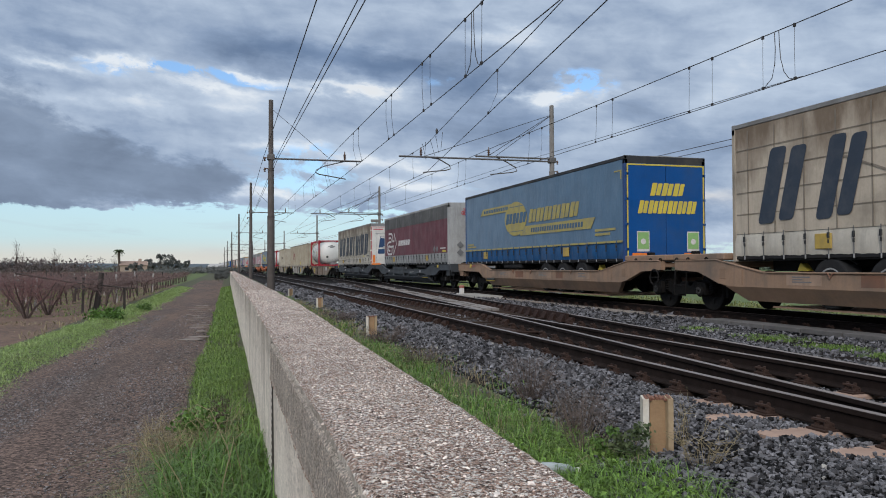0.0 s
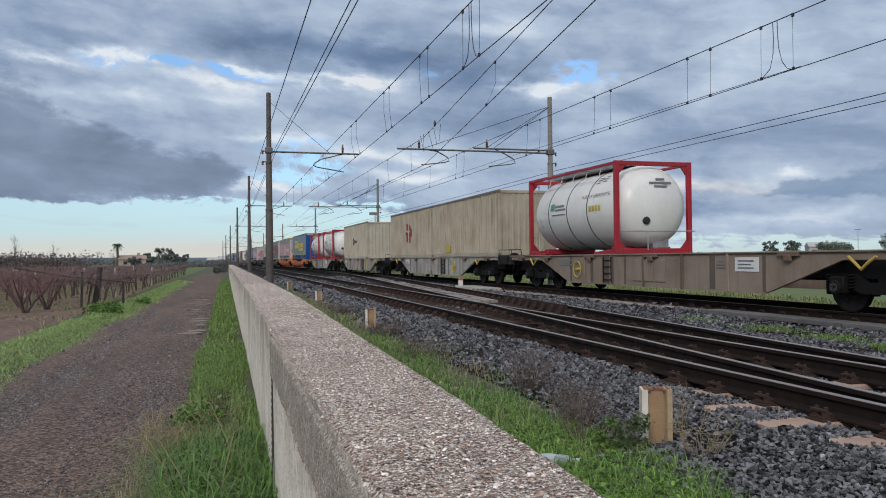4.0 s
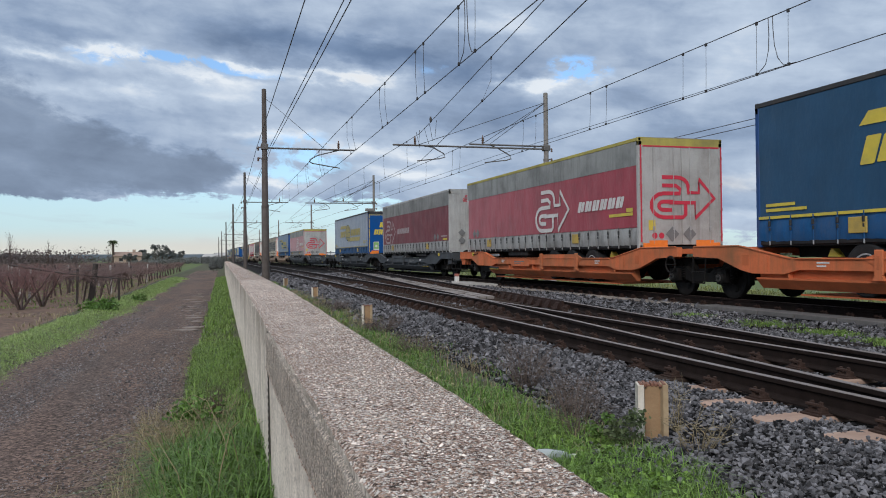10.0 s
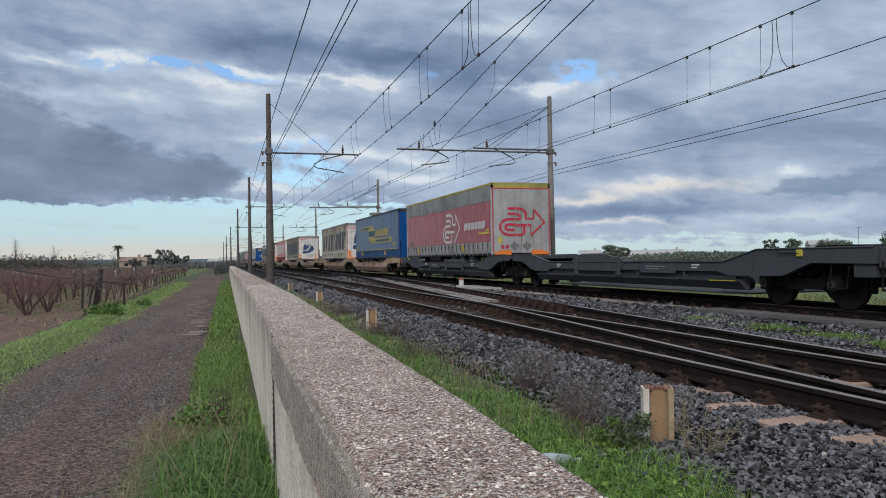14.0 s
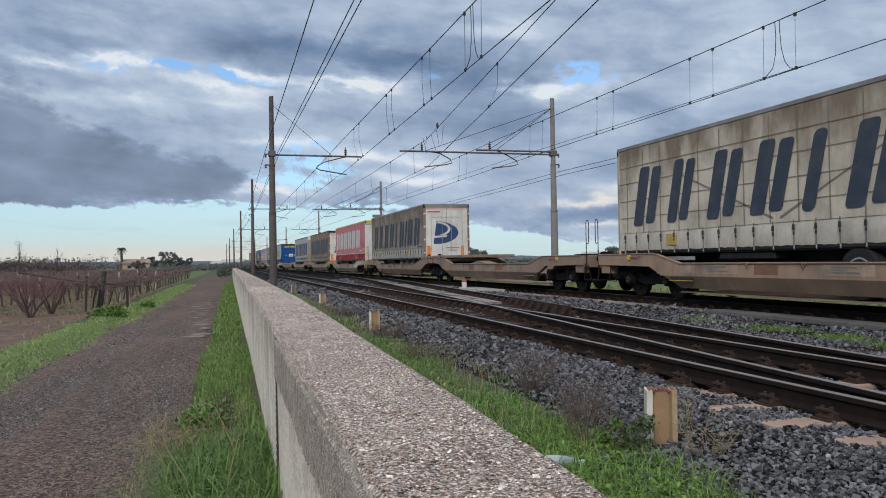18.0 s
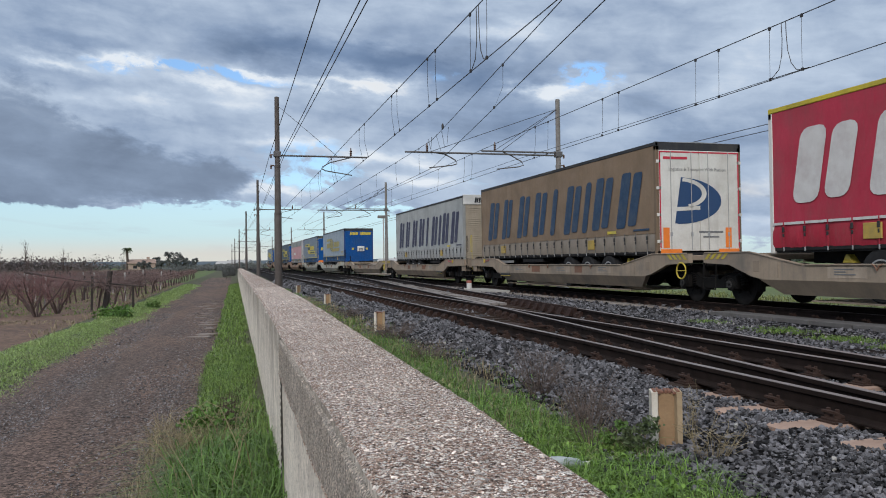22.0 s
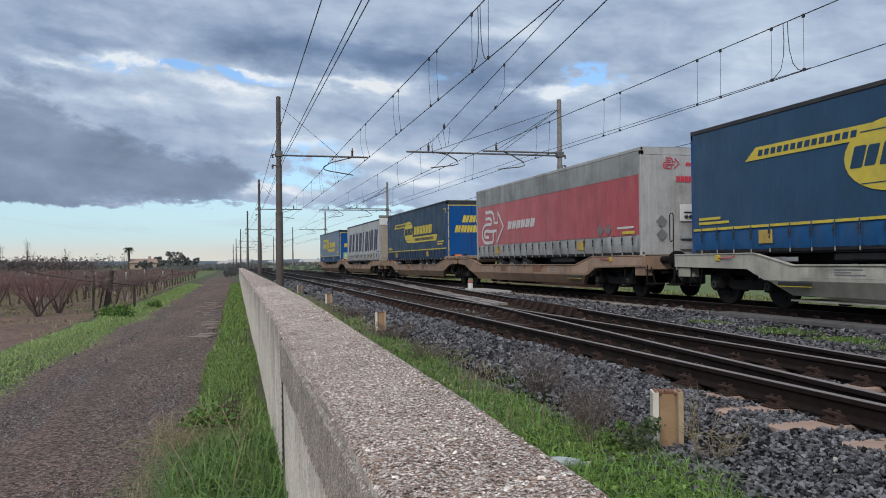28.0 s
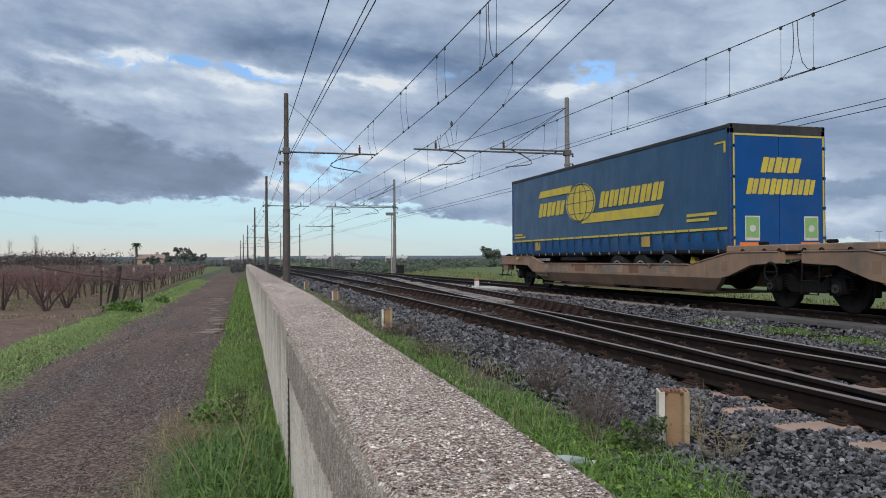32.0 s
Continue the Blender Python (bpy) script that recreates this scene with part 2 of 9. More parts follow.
    if bump:
        bp = N.new("ShaderNodeBump")
        bp.inputs["Strength"].default_value = bump
        bp.inputs["Distance"].default_value = 0.01
        if pebble:
            hs = N.new("ShaderNodeMath")
            hs.operation = "SUBTRACT"
            L.new(small, hs.inputs[0])
            L.new(vo.outputs["Distance"], hs.inputs[1])
            L.new(hs.outputs[0], bp.inputs["Height"])
        else:
            L.new(small, bp.inputs["Height"])
        if wave:                                     # slack folds of a tarpaulin
            mw = N.new("ShaderNodeMapping")
            mw.inputs["Scale"].default_value = (1.0, 1.0, 0.45)
            mw.inputs["Rotation"].default_value = (radians(12), 0, 0)
            L.new(tc.outputs["Object"], mw.inputs["Vector"])
            b2 = N.new("ShaderNodeBump")
            b2.inputs["Strength"].default_value, b2.inputs["Distance"].default_value = wave, 0.05
            L.new(nz(2.2, 4.0, mw.outputs[0], 0.5), b2.inputs["Height"])
            L.new(b2.outputs[0], bp.inputs["Normal"])
        L.new(bp.outputs[0], b.inputs["Normal"])
    return m


def wall_top_material():
    """Weathered concrete full of pale chips and dark pits."""
    m = material("chipped_concrete", (0.46, 0.318, 0.252), 0.95, second=(0.62, 0.475, 0.39), scale=4, fine=220, amount=0.9, bump=1.0, dirt=(0.24, 0.155, 0.125), dirt_amount=0.5, dirt_scale=3.2, pebble=0.6, pebble_scale=190, spec=0.15)
    nt = m.node_tree
    N, L = nt.nodes, nt.links
    b = N["Principled BSDF"]
    tc = N.new("ShaderNodeTexCoord")
    for scale, lo, hi, amount, colour in ((105.0, 0.53, 0.545, 1.0, (0.92, 0.86, 0.79, 1)), (88.0, 0.555, 0.575, 0.95, (0.060, 0.040, 0.032, 1))):
        old = b.inputs["Base Color"].links[0].from_socket
        vo = N.new("ShaderNodeTexNoise")
        vo.inputs["Scale"].default_value, vo.inputs["Detail"].default_value, vo.inputs["Roughness"].default_value = scale, 6.0, 0.72
        L.new(tc.outputs["Object"], vo.inputs["Vector"])
        r = N.new("ShaderNodeMapRange")
        L.new(vo.outputs[0], r.inputs[0])
        r.inputs[1].default_value, r.inputs[2].default_value, r.inputs[4].default_value = lo, hi, amount
        mx = N.new("ShaderNodeMix")
        mx.data_type = "RGBA"
        L.new(r.outputs[0], mx.inputs[0])
        L.new(old, mx.inputs[6])
        mx.inputs[7].default_value = colour
        L.new(mx.outputs[2], b.inputs["Base Color"])
    return m


def wall_material():
    """Cream concrete; dark drips run down from under the coping."""
    m = material("wall_concrete", (0.84, 0.765, 0.67), 0.92, second=(0.68, 0.605, 0.52), scale=1.6, fine=60, amount=0.7, bump=0.4, dirt=(0.24, 0.20, 0.165), dirt_amount=0.45, dirt_scale=4.5, spec=0.2, pebble=0.18, pebble_scale=90)
    nt = m.node_tree
    N, L = nt.nodes, nt.links
    b = N["Principled BSDF"]
    tc = N.new("ShaderNodeTexCoord")
    sep = N.new("ShaderNodeSeparateXYZ")
    L.new(tc.outputs["Object"], sep.inputs[0])
    for sc, zs, lo, hi, rise, amount, colour in ((1.3, 0.16, 0.46, 0.66, 0.20, 0.65, (0.26, 0.215, 0.17, 1)), (4.6, 0.22, 0.50, 0.64, 0.26, 0.55, (0.16, 0.13, 0.105, 1)), (55.0, 0.5, 0.54, 0.62, 0.10, 0.7, (0.11, 0.09, 0.075, 1))):
        old = b.inputs["Base Color"].links[0].from_socket
        mp = N.new("ShaderNodeMapping")
        mp.inputs["Scale"].default_value = (1.0, 1.0, zs)
        L.new(tc.outputs["Object"], mp.inputs["Vector"])
        n = N.new("ShaderNodeTexNoise")
        n.inputs["Scale"].default_value, n.inputs["Detail"].default_value, n.inputs["Roughness"].default_value = sc, 6.0, 0.65
        L.new(mp.outputs[0], n.inputs["Vector"])
        add = N.new("ShaderNodeMath")
        add.operation = "MULTIPLY_ADD"
        L.new(sep.outputs[2], add.inputs[0])
        add.inputs[1].default_value = rise
        L.new(n.outputs[0], add.inputs[2])
        r = N.new("ShaderNodeMapRange")
        L.new(add.outputs[0], r.inputs[0])
        r.inputs[1].default_value, r.inputs[2].default_value, r.inputs[4].default_value = lo + rise * 0.42, hi + rise * 0.42, amount
        mx = N.new("ShaderNodeMix")
        mx.data_type = "RGBA"
        L.new(r.outputs[0], mx.inputs[0])
        L.new(old, mx.inputs[6])
        mx.inputs[7].default_value = colour
        L.new(mx.outputs[2], b.inputs["Base Color"])
    return m


MT = {
    "road": material("gravel_track", (0.165, 0.117, 0.098), 0.95, second=(0.105, 0.092, 0.088), scale=0.8, fine=70, amount=0.9, bump=0.9, dirt=(0.20, 0.138, 0.105), dirt_amount=0.6, dirt_scale=0.45, stretch=(1.6, 0.35, 1), pebble=0.75, pebble_scale=42, spec=0.2),
    "soil": material("ploughed_soil", (0.150, 0.090, 0.060), 0.95, second=(0.100, 0.062, 0.043), scale=1.2, fine=14, amount=0.85, bump=0.9, dirt=(0.235, 0.145, 0.098), dirt_amount=0.5, dirt_scale=0.6, pebble=0.35, pebble_scale=9),
    "meadow": material("green_field", (0.105, 0.150, 0.055), 0.95, second=(0.16, 0.155, 0.085), scale=0.45, fine=9.0, amount=0.9, bump=0.8, dirt=(0.07, 0.15, 0.04), dirt_amount=0.6, dirt_scale=0.06, spec=0.15),
    # Dark earth, with the shadow between sparse blades included in the colour.
    "verge": material("shadowed_verge_earth", (0.062, 0.072, 0.026), 0.95, second=(0.075, 0.060, 0.035), scale=2.5, fine=30, amount=0.8, bump=0.8),
    # Bed near black: the shade in the gaps between stones is in its colour.
    "bed": material("ballast_bed_gap_shade", (0.010, 0.0095, 0.010), 0.95, second=(0.005, 0.005, 0.005), scale=8, fine=26, amount=0.9, bump=1.0, dirt=(0.07, 0.05, 0.04), dirt_amount=0.4, dirt_scale=0.7, pebble=0.6, pebble_scale=18, spec=0.12),
    "stone": material("ballast_stone", (0.148, 0.152, 0.167), 0.85, second=(0.066, 0.068, 0.074), scale=18, fine=140, amount=0.9, bump=0.6, island=0.92, spec=0.2),
    "grit": material("road_grit", (0.185, 0.176, 0.180), 0.9, second=(0.12, 0.112, 0.112), scale=9, fine=60, amount=0.7, bump=0.2, island=0.75),
    "wall": wall_material(),
    "wall_top": wall_top_material(),
    "joint": material("joint_filler", (0.05, 0.045, 0.04), 0.95, scale=8),
    # Rail sides in near-black brown, darker than the heads.
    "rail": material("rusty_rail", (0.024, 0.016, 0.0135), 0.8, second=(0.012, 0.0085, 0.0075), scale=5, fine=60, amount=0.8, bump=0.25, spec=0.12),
    "railhead": material("rail_head", (0.27, 0.235, 0.222), 0.5, metal=0.3, second=(0.14, 0.112, 0.10), scale=3, fine=50, amount=0.7, bump=0.05, stretch=(1, 0.1, 1)),
    "dullhead": material("rusted_head", (0.10, 0.066, 0.052), 0.6, metal=0.2, second=(0.06, 0.04, 0.033), scale=4, fine=50, amount=0.7, bump=0.05, stretch=(1, 0.1, 1)),
    "sleeper": material("rust_stained_sleeper", (0.44, 0.31, 0.245), 0.9, second=(0.31, 0.205, 0.155), scale=6, fine=40, amount=0.8, bump=0.3, vary=0.2, spec=0.2),
    # Darker brown, for sleepers past y = 6.6 and some planks.
    "sleeper_dark": material("dark_brown_sleeper", (0.055, 0.038, 0.030), 0.9, second=(0.03, 0.022, 0.018), scale=6, fine=40, amount=0.8, bump=0.3, vary=0.2, spec=0.12),
    "sleeper_grey": material("dusty_sleeper", (0.36, 0.325, 0.295), 0.9, second=(0.26, 0.225, 0.20), scale=5, fine=40, amount=0.8, bump=0.3, vary=0.15, spec=0.2),
    "wall_cap": material("weathered_cap", (0.84, 0.76, 0.68), 0.95, second=(0.50, 0.43, 0.365), scale=14, fine=260, amount=0.95, bump=1.0, dirt=(0.075, 0.06, 0.05), dirt_amount=0.62, dirt_scale=70, stretch=(1, 1, 0.6), streak=0.5, pebble=0.7, pebble_scale=210, spec=0.15),
    "fastener": material("rusty_fastener", (0.050, 0.031, 0.025), 0.8, scale=20, spec=0.12),
    "concrete": material("pale_concrete", (0.42, 0.40, 0.37), 0.9, second=(0.32, 0.30, 0.28), scale=5, fine=50, amount=0.7, bump=0.3, vary=0.12),
    "mast": material("mast_steel", (0.095, 0.08, 0.072), 0.75, metal=0.1, second=(0.065, 0.05, 0.042), scale=4, fine=40, amount=0.7, bump=0.15),
    "mast_grey": material("mast_concrete", (0.21, 0.195, 0.18), 0.85, second=(0.15, 0.135, 0.125), scale=4, fine=40, amount=0.7, bump=0.15),
    "arm": material("galvanised_arm", (0.16, 0.15, 0.145), 0.6, metal=0.5, scale=10),
    "wire": material("copper_wire", (0.05, 0.045, 0.045), 0.6, metal=0.4, scale=3, bump=0),
    "insulator": material("insulator_glass", (0.12, 0.07, 0.05), 0.3, scale=10, bump=0),
    "tyre": material("tyre_rubber", (0.03, 0.03, 0.031), 0.85, scale=10, spec=0.12),
    "rim": material("steel_rim", (0.35, 0.35, 0.35), 0.6, metal=0.1, scale=12),
    "chassis": material("trailer_chassis", (0.024, 0.024, 0.026), 0.7, scale=6, dirt=(0.06, 0.05, 0.042), dirt_amount=0.4, spec=0.12),
    "bogie": material("grimy_bogie", (0.009, 0.009, 0.009), 0.75, second=(0.022, 0.018, 0.016), scale=7, fine=40, spec=0.12),
    "wheel": material("wheel_steel", (0.018, 0.016, 0.015), 0.65, metal=0.1, scale=9, spec=0.12),
    "grey_alu": material("aluminium_board", (0.42, 0.42, 0.42), 0.5, metal=0.4, scale=5, dirt=(0.16, 0.15, 0.14), dirt_amount=0.5, streak=0.4),
    "orange_lamp": material("orange_marker", (0.85, 0.22, 0.03), 0.4, scale=10, amount=0.3),
    "white": material("white_paint", (0.72, 0.71, 0.68), 0.5, second=(0.62, 0.60, 0.56), scale=4, dirt=(0.35, 0.32, 0.28), dirt_amount=0.25, streak=0.25),
    "black": material("black_plastic", (0.02, 0.02, 0.02), 0.5, scale=8),
    "yellow": material("yellow_print", (0.66, 0.52, 0.06), 0.6, second=(0.55, 0.42, 0.06), scale=4, dirt=(0.20, 0.20, 0.12), dirt_amount=0.35, dirt_scale=3),
    "yellow_dull": material("faded_yellow_print", (0.44, 0.36, 0.10), 0.65, second=(0.32, 0.27, 0.12), scale=4, dirt=(0.16, 0.19, 0.2), dirt_amount=0.5, dirt_scale=3),
    "brown_print": material("brown_print", (0.055, 0.036, 0.032), 0.6, scale=5, dirt=(0.12, 0.10, 0.08), dirt_amount=0.3),
    "ochre_plate": material("ochre_plate", (0.50, 0.34, 0.07), 0.6, second=(0.36, 0.25, 0.06), scale=5, dirt=(0.16, 0.14, 0.10), dirt_amount=0.4, dirt_scale=4),
    "white_print": material("white_print", (0.66, 0.64, 0.62), 0.6, second=(0.55, 0.52, 0.5), scale=4, dirt=(0.3, 0.2, 0.2), dirt_amount=0.3, dirt_scale=3),
    "red_print": material("red_print", (0.55, 0.03, 0.06), 0.5, scale=4, amount=0.4),
    "navy_print": material("navy_print", (0.024, 0.037, 0.060), 0.6, second=(0.034, 0.046, 0.068), scale=4, dirt=(0.12, 0.12, 0.12), dirt_amount=0.3, dirt_scale=3),
    "violet_print": material("violet_print", (0.040, 0.042, 0.092), 0.6, scale=4, dirt=(0.15, 0.15, 0.17), dirt_amount=0.3, dirt_scale=3),
    "green_sticker": material("green_sticker", (0.25, 0.45, 0.16), 0.5, scale=8, amount=0.4),
    "grey_print": material("grey_print", (0.18, 0.18, 0.18), 0.6, scale=6),
    "hazard": material("yellow_hazard", (0.60, 0.46, 0.05), 0.6, scale=6, dirt=(0.12, 0.1, 0.06), dirt_amount=0.4),
}


def paint(name, base, dirt=(0.10, 0.085, 0.07), amount=0.45, streak=0.35, rough=0.62, scale=1.4, spec=0.25, sheen=0.0, wave=0.0, top_stain=None):
    if name not in MT:
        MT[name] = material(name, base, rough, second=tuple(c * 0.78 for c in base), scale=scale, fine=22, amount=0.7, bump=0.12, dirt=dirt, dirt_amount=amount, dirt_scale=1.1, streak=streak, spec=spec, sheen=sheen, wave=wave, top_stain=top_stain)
    return MT[name]


# ---------------------------------------------------------------- mesh helpers


class Mesh:
    """Collects corners and faces; ends as one mesh."""

    def __init__(self):
        self.v, self.f = [], []

    def add(self, vs, fs):
        o = len(self.v)
        self.v += [tuple(p) for p in vs]
        self.f += [tuple(i + o for i in f) for f in fs]
        return self

    def box(self, x0, x1, y0, y1, z0, z1, c=0.0):
        if c <= 0:
            vs = [(x, y, z) for x in (x0, x1) for y in (y0, y1) for z in (z0, z1)]
            return self.add(vs, [(0, 1, 3, 2), (4, 6, 7, 5), (0, 4, 5, 1), (2, 3, 7, 6), (0, 2, 6, 4), (1, 5, 7, 3)])
        vs, fs, at = [], [], {}
        for ix, sx in ((x0, 1), (x1, -1)):
            for iy, sy in ((y0, 1), (y1, -1)):
                for iz, sz in ((z0, 1), (z1, -1)):
                    k = (sx, sy, sz)
                    at[k] = len(vs)
                    vs += [(ix, iy + sy * c, iz + sz * c), (ix + sx * c, iy, iz + sz * c), (ix + sx * c, iy + sy * c, iz)]
        for a in range(3):
            b, d = [q for q in range(3) if q != a]
            for s in (1, -1):
                def g(sb, sd):
                    k = [0, 0, 0]
                    k[a], k[b], k[d] = s, sb, sd
                    return at[tuple(k)] + a
                quad = [g(1, 1), g(-1, 1), g(-1, -1), g(1, -1)]
                if (s == 1) == (a != 1):
                    quad.reverse()
                fs.append(quad)
            for sb in (1, -1):
                for sd in (1, -1):
                    k0, k1 = [0, 0, 0], [0, 0, 0]
                    k0[a], k1[a] = 1, -1
                    k0[b] = k1[b] = sb
                    k0[d] = k1[d] = sd
                    i, j = at[tuple(k0)], at[tuple(k1)]
                    fs.append((i + b, j + b, j + d, i + d))
        for i in at.values():
            fs.append((i, i + 1, i + 2))
        return self.add(vs, fs)

    def prism(self, prof, a0, a1, axis="y"):
        """A closed outline, swept from a0 to a1 along an axis; the outline lies in the two other axes."""
        n = len(prof)
        put = {"y": lambda p, a: (p[0], a, p[1]), "x": lambda p, a: (a, p[0], p[1]), "z": lambda p, a: (p[0], p[1], a)}[axis]
        vs = [put(p, a0) for p in prof] + [put(p, a1) for p in prof]
        fs = [(i, (i + 1) % n, n + (i + 1) % n, n + i) for i in range(n)]
        return self.add(vs, fs + [tuple(range(n - 1, -1, -1)), tuple(range(n, 2 * n))])

    def tube(self, pts, r, n=6, r2=None, caps=True):
        pts = [Vector(p) for p in pts]
        rings, vs, fs = [], [], []
        for i, p in enumerate(pts):
            d = (pts[min(i + 1, len(pts) - 1)] - pts[max(i - 1, 0)]).normalized()
            a = d.cross(Vector((0, 0, 1)) if abs(d.z) < 0.95 else Vector((1, 0, 0))).normalized()
            b = d.cross(a)
            rr = r + ((r2 if r2 is not None else r) - r) * i / max(1, len(pts) - 1)
            vs += [p + (a * math.cos(q) + b * math.sin(q)) * rr for q in (2 * math.pi * k / n for k in range(n))]
        for i in range(len(pts) - 1):
            fs += [(i * n + k, i * n + (k + 1) % n, (i + 1) * n + (k + 1) % n, (i + 1) * n + k) for k in range(n)]
        if caps:
            fs += [tuple(range(n - 1, -1, -1)), tuple((len(pts) - 1) * n + k for k in range(n))]
        return self.add(vs, fs)

    def lathe(self, prof, n=16, axis="x", at=(0, 0, 0)):
        """Profile of (along, radius) turned round an axis."""
        vs, fs = [], []
        for a, r in prof:
            for k in range(n):
                q = 2 * math.pi * k / n
                c, s = r * math.cos(q), r * math.sin(q)
                vs.append({"x": (at[0] + a, at[1] + c, at[2] + s), "y": (at[0] + c, at[1] + a, at[2] + s), "z": (at[0] + c, at[1] + s, at[2] + a)}[axis])
        m = len(prof)
        for i in range(m - 1):
            fs += [(i * n + k, i * n + (k + 1) % n, (i + 1) * n + (k + 1) % n, (i + 1) * n + k) for k in range(n)]
        fs += [tuple(range(n - 1, -1, -1)), tuple((m - 1) * n + k for k in range(n))]
        return self.add(vs, fs)

    def data(self, name, mat, smooth=False):
        me = bpy.data.meshes.new(name)
        me.from_pydata(self.v, [], self.f)
        me.materials.append(mat)
        bm = bmesh.new()
        bm.from_mesh(me)
        bmesh.ops.recalc_face_normals(bm, faces=bm.faces)
        bm.to_mesh(me)
        bm.free()
        if smooth:
            me.shade_smooth()
            me.set_sharp_from_angle(angle=radians(40))
        return me


def part(name, mesh, mat, parent=None, label="", smooth=False, at=None):
    """One mesh object under a thing or a part; mesh is a Mesh or ready mesh data."""
    me = mesh.data(name, mat, smooth) if isinstance(mesh, Mesh) else mesh
    ob = new(name, me)
    if parent is not None:
        ob.parent = parent
    if at is not None:
        ob.matrix_basis = at
    if label:
        ob["label"] = label
    return ob


def empty(name, m=None):
    ob = new(name)
    ob.empty_display_size = 0.2
    if m is not None:
        ob.matrix_basis = m
    return ob


def fast_mesh(name, V, F, mat, smooth=False):
    """Mesh from arrays: V (n, 3), F (m, k)."""
    me = bpy.data.meshes.new(name)
    me.vertices.add(len(V))
    me.vertices.foreach_set("co", np.asarray(V, np.float32).ravel())
    k = F.shape[1]
    me.loops.add(F.size)
    me.loops.foreach_set("vertex_index", F.astype(np.int32).ravel())
    me.polygons.add(len(F))
    me.polygons.foreach_set("loop_start", np.arange(len(F), dtype=np.int32) * k)
    me.update(calc_edges=True)
    me.validate()
    me.materials.append(mat)
    if smooth:
        me.shade_smooth()
    else:
        me.shade_flat()
    return me

# ---------------------------------------------------------------- ground, road, wall
SKEW = 0.0255          # wall, road and near track lean this much away from the far track


def skew(y):
    return SKEW * max(-60.0, min(y, 175.0))


def ground():
    ys = [-900, -300, -80, -30, -10] + [1.5 * k for k in range(-4, 40)] + [62, 70, 80, 95, 120, 150, 175, 240, 400, 800, 1600, 3400]
    # across: offset from the wall line (skewed on the near side), height, material of the strip that begins there
    cols = [(-3400, -0.45, 3), (-700, -0.45, 3), (-120, -0.47, 1), (-40, -0.47, 1), (-12, -0.46, 1), (-4.0, -0.42, 2), (-3.3, -0.38, 2), (-2.75, -0.46, 2), (-0.45, -0.47, 2),
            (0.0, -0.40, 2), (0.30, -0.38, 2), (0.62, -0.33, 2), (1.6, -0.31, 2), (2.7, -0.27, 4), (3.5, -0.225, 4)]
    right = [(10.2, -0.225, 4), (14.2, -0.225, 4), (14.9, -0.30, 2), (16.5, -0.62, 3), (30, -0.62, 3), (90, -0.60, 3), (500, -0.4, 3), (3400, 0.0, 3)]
    xs = cols + right
    V, F, K = [], [], []
    n = len(xs)
    for y in ys:
        for i, (u, z, k) in enumerate(xs):
            x = u + skew(y) if i < len(cols) else u
            near = max(0.0, 1 - abs(y - 20) / 60)
            z += 0.02 * near * noise.noise((x * 0.9, y * 0.5, 3.1)) * (k in (1, 2, 3))
            V.append((x, y, z))
    for j in range(len(ys) - 1):
        for i in range(n - 1):
            F.append((j * n + i, j * n + i + 1, (j + 1) * n + i + 1, (j + 1) * n + i))
            K.append(3 if xs[i][2] == 1 and ys[j] > 69 else xs[i][2])
    me = bpy.data.meshes.new("ground")
    me.from_pydata(V, [], F)
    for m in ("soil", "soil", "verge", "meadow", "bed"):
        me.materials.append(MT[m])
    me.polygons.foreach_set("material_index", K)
    ob = new("ground", me)
    tagged(ob, "flat farmland with red soil, green field and ballast bed darkened as gap shade", "ground", kind="structure")


def road():
    ys = [-40, -10, 0] + [1.0 * k for k in range(1, 60)] + [62, 66, 70, 80, 95]
    us = [-2.85, -2.5, -2.1, -1.6, -1.1, -0.8, -0.4]
    hs = [-0.455, -0.435, -0.447, -0.425, -0.447, -0.44, -0.46]
    V, F = [], []
    for y in ys:
        for u, h in zip(us, hs):
            e = 0.13 * noise.noise((u * 3, y * 0.45, 1.0)) + 0.05 * noise.noise((u * 3, y * 1.7, 5.0)) if u in (us[0], us[-1]) else 0
            V.append((u + e + skew(y), y, h + 0.008 * noise.noise((u * 2, y * 0.8, 8.0))))
    n = len(us)
    for j in range(len(ys) - 1):
        for i in range(n - 1):
            F.append((j * n + i, j * n + i + 1, (j + 1) * n + i + 1, (j + 1) * n + i))
    me = bpy.data.meshes.new("road")
    me.from_pydata(V, [], F)
    me.materials.append(MT["road"])
    me.shade_smooth()
    tagged(new("road", me), "worn grey-brown gravel farm track with two wheel ruts", "road", kind="structure")


WALL_L = [(-6.0, 0.235), (1.3, 0.240), (4.55, 0.245), (9.0, 0.275), (17.5, 0.265), (40, 0.235), (62, 0.23), (80, 0.23)]
WALL_R = [(-6.0, 0.585), (1.2, 0.618), (2.1, 0.645), (4.55, 0.688), (9.0, 0.770), (17.5, 0.785), (40, 0.74), (62, 0.70), (80, 0.70)]


def at_y(table, y):
    for (a, p), (b, q) in zip(table, table[1:]):
        if y <= b:
            return p + (q - p) * (y - a) / (b - a)
    return table[-1][1]


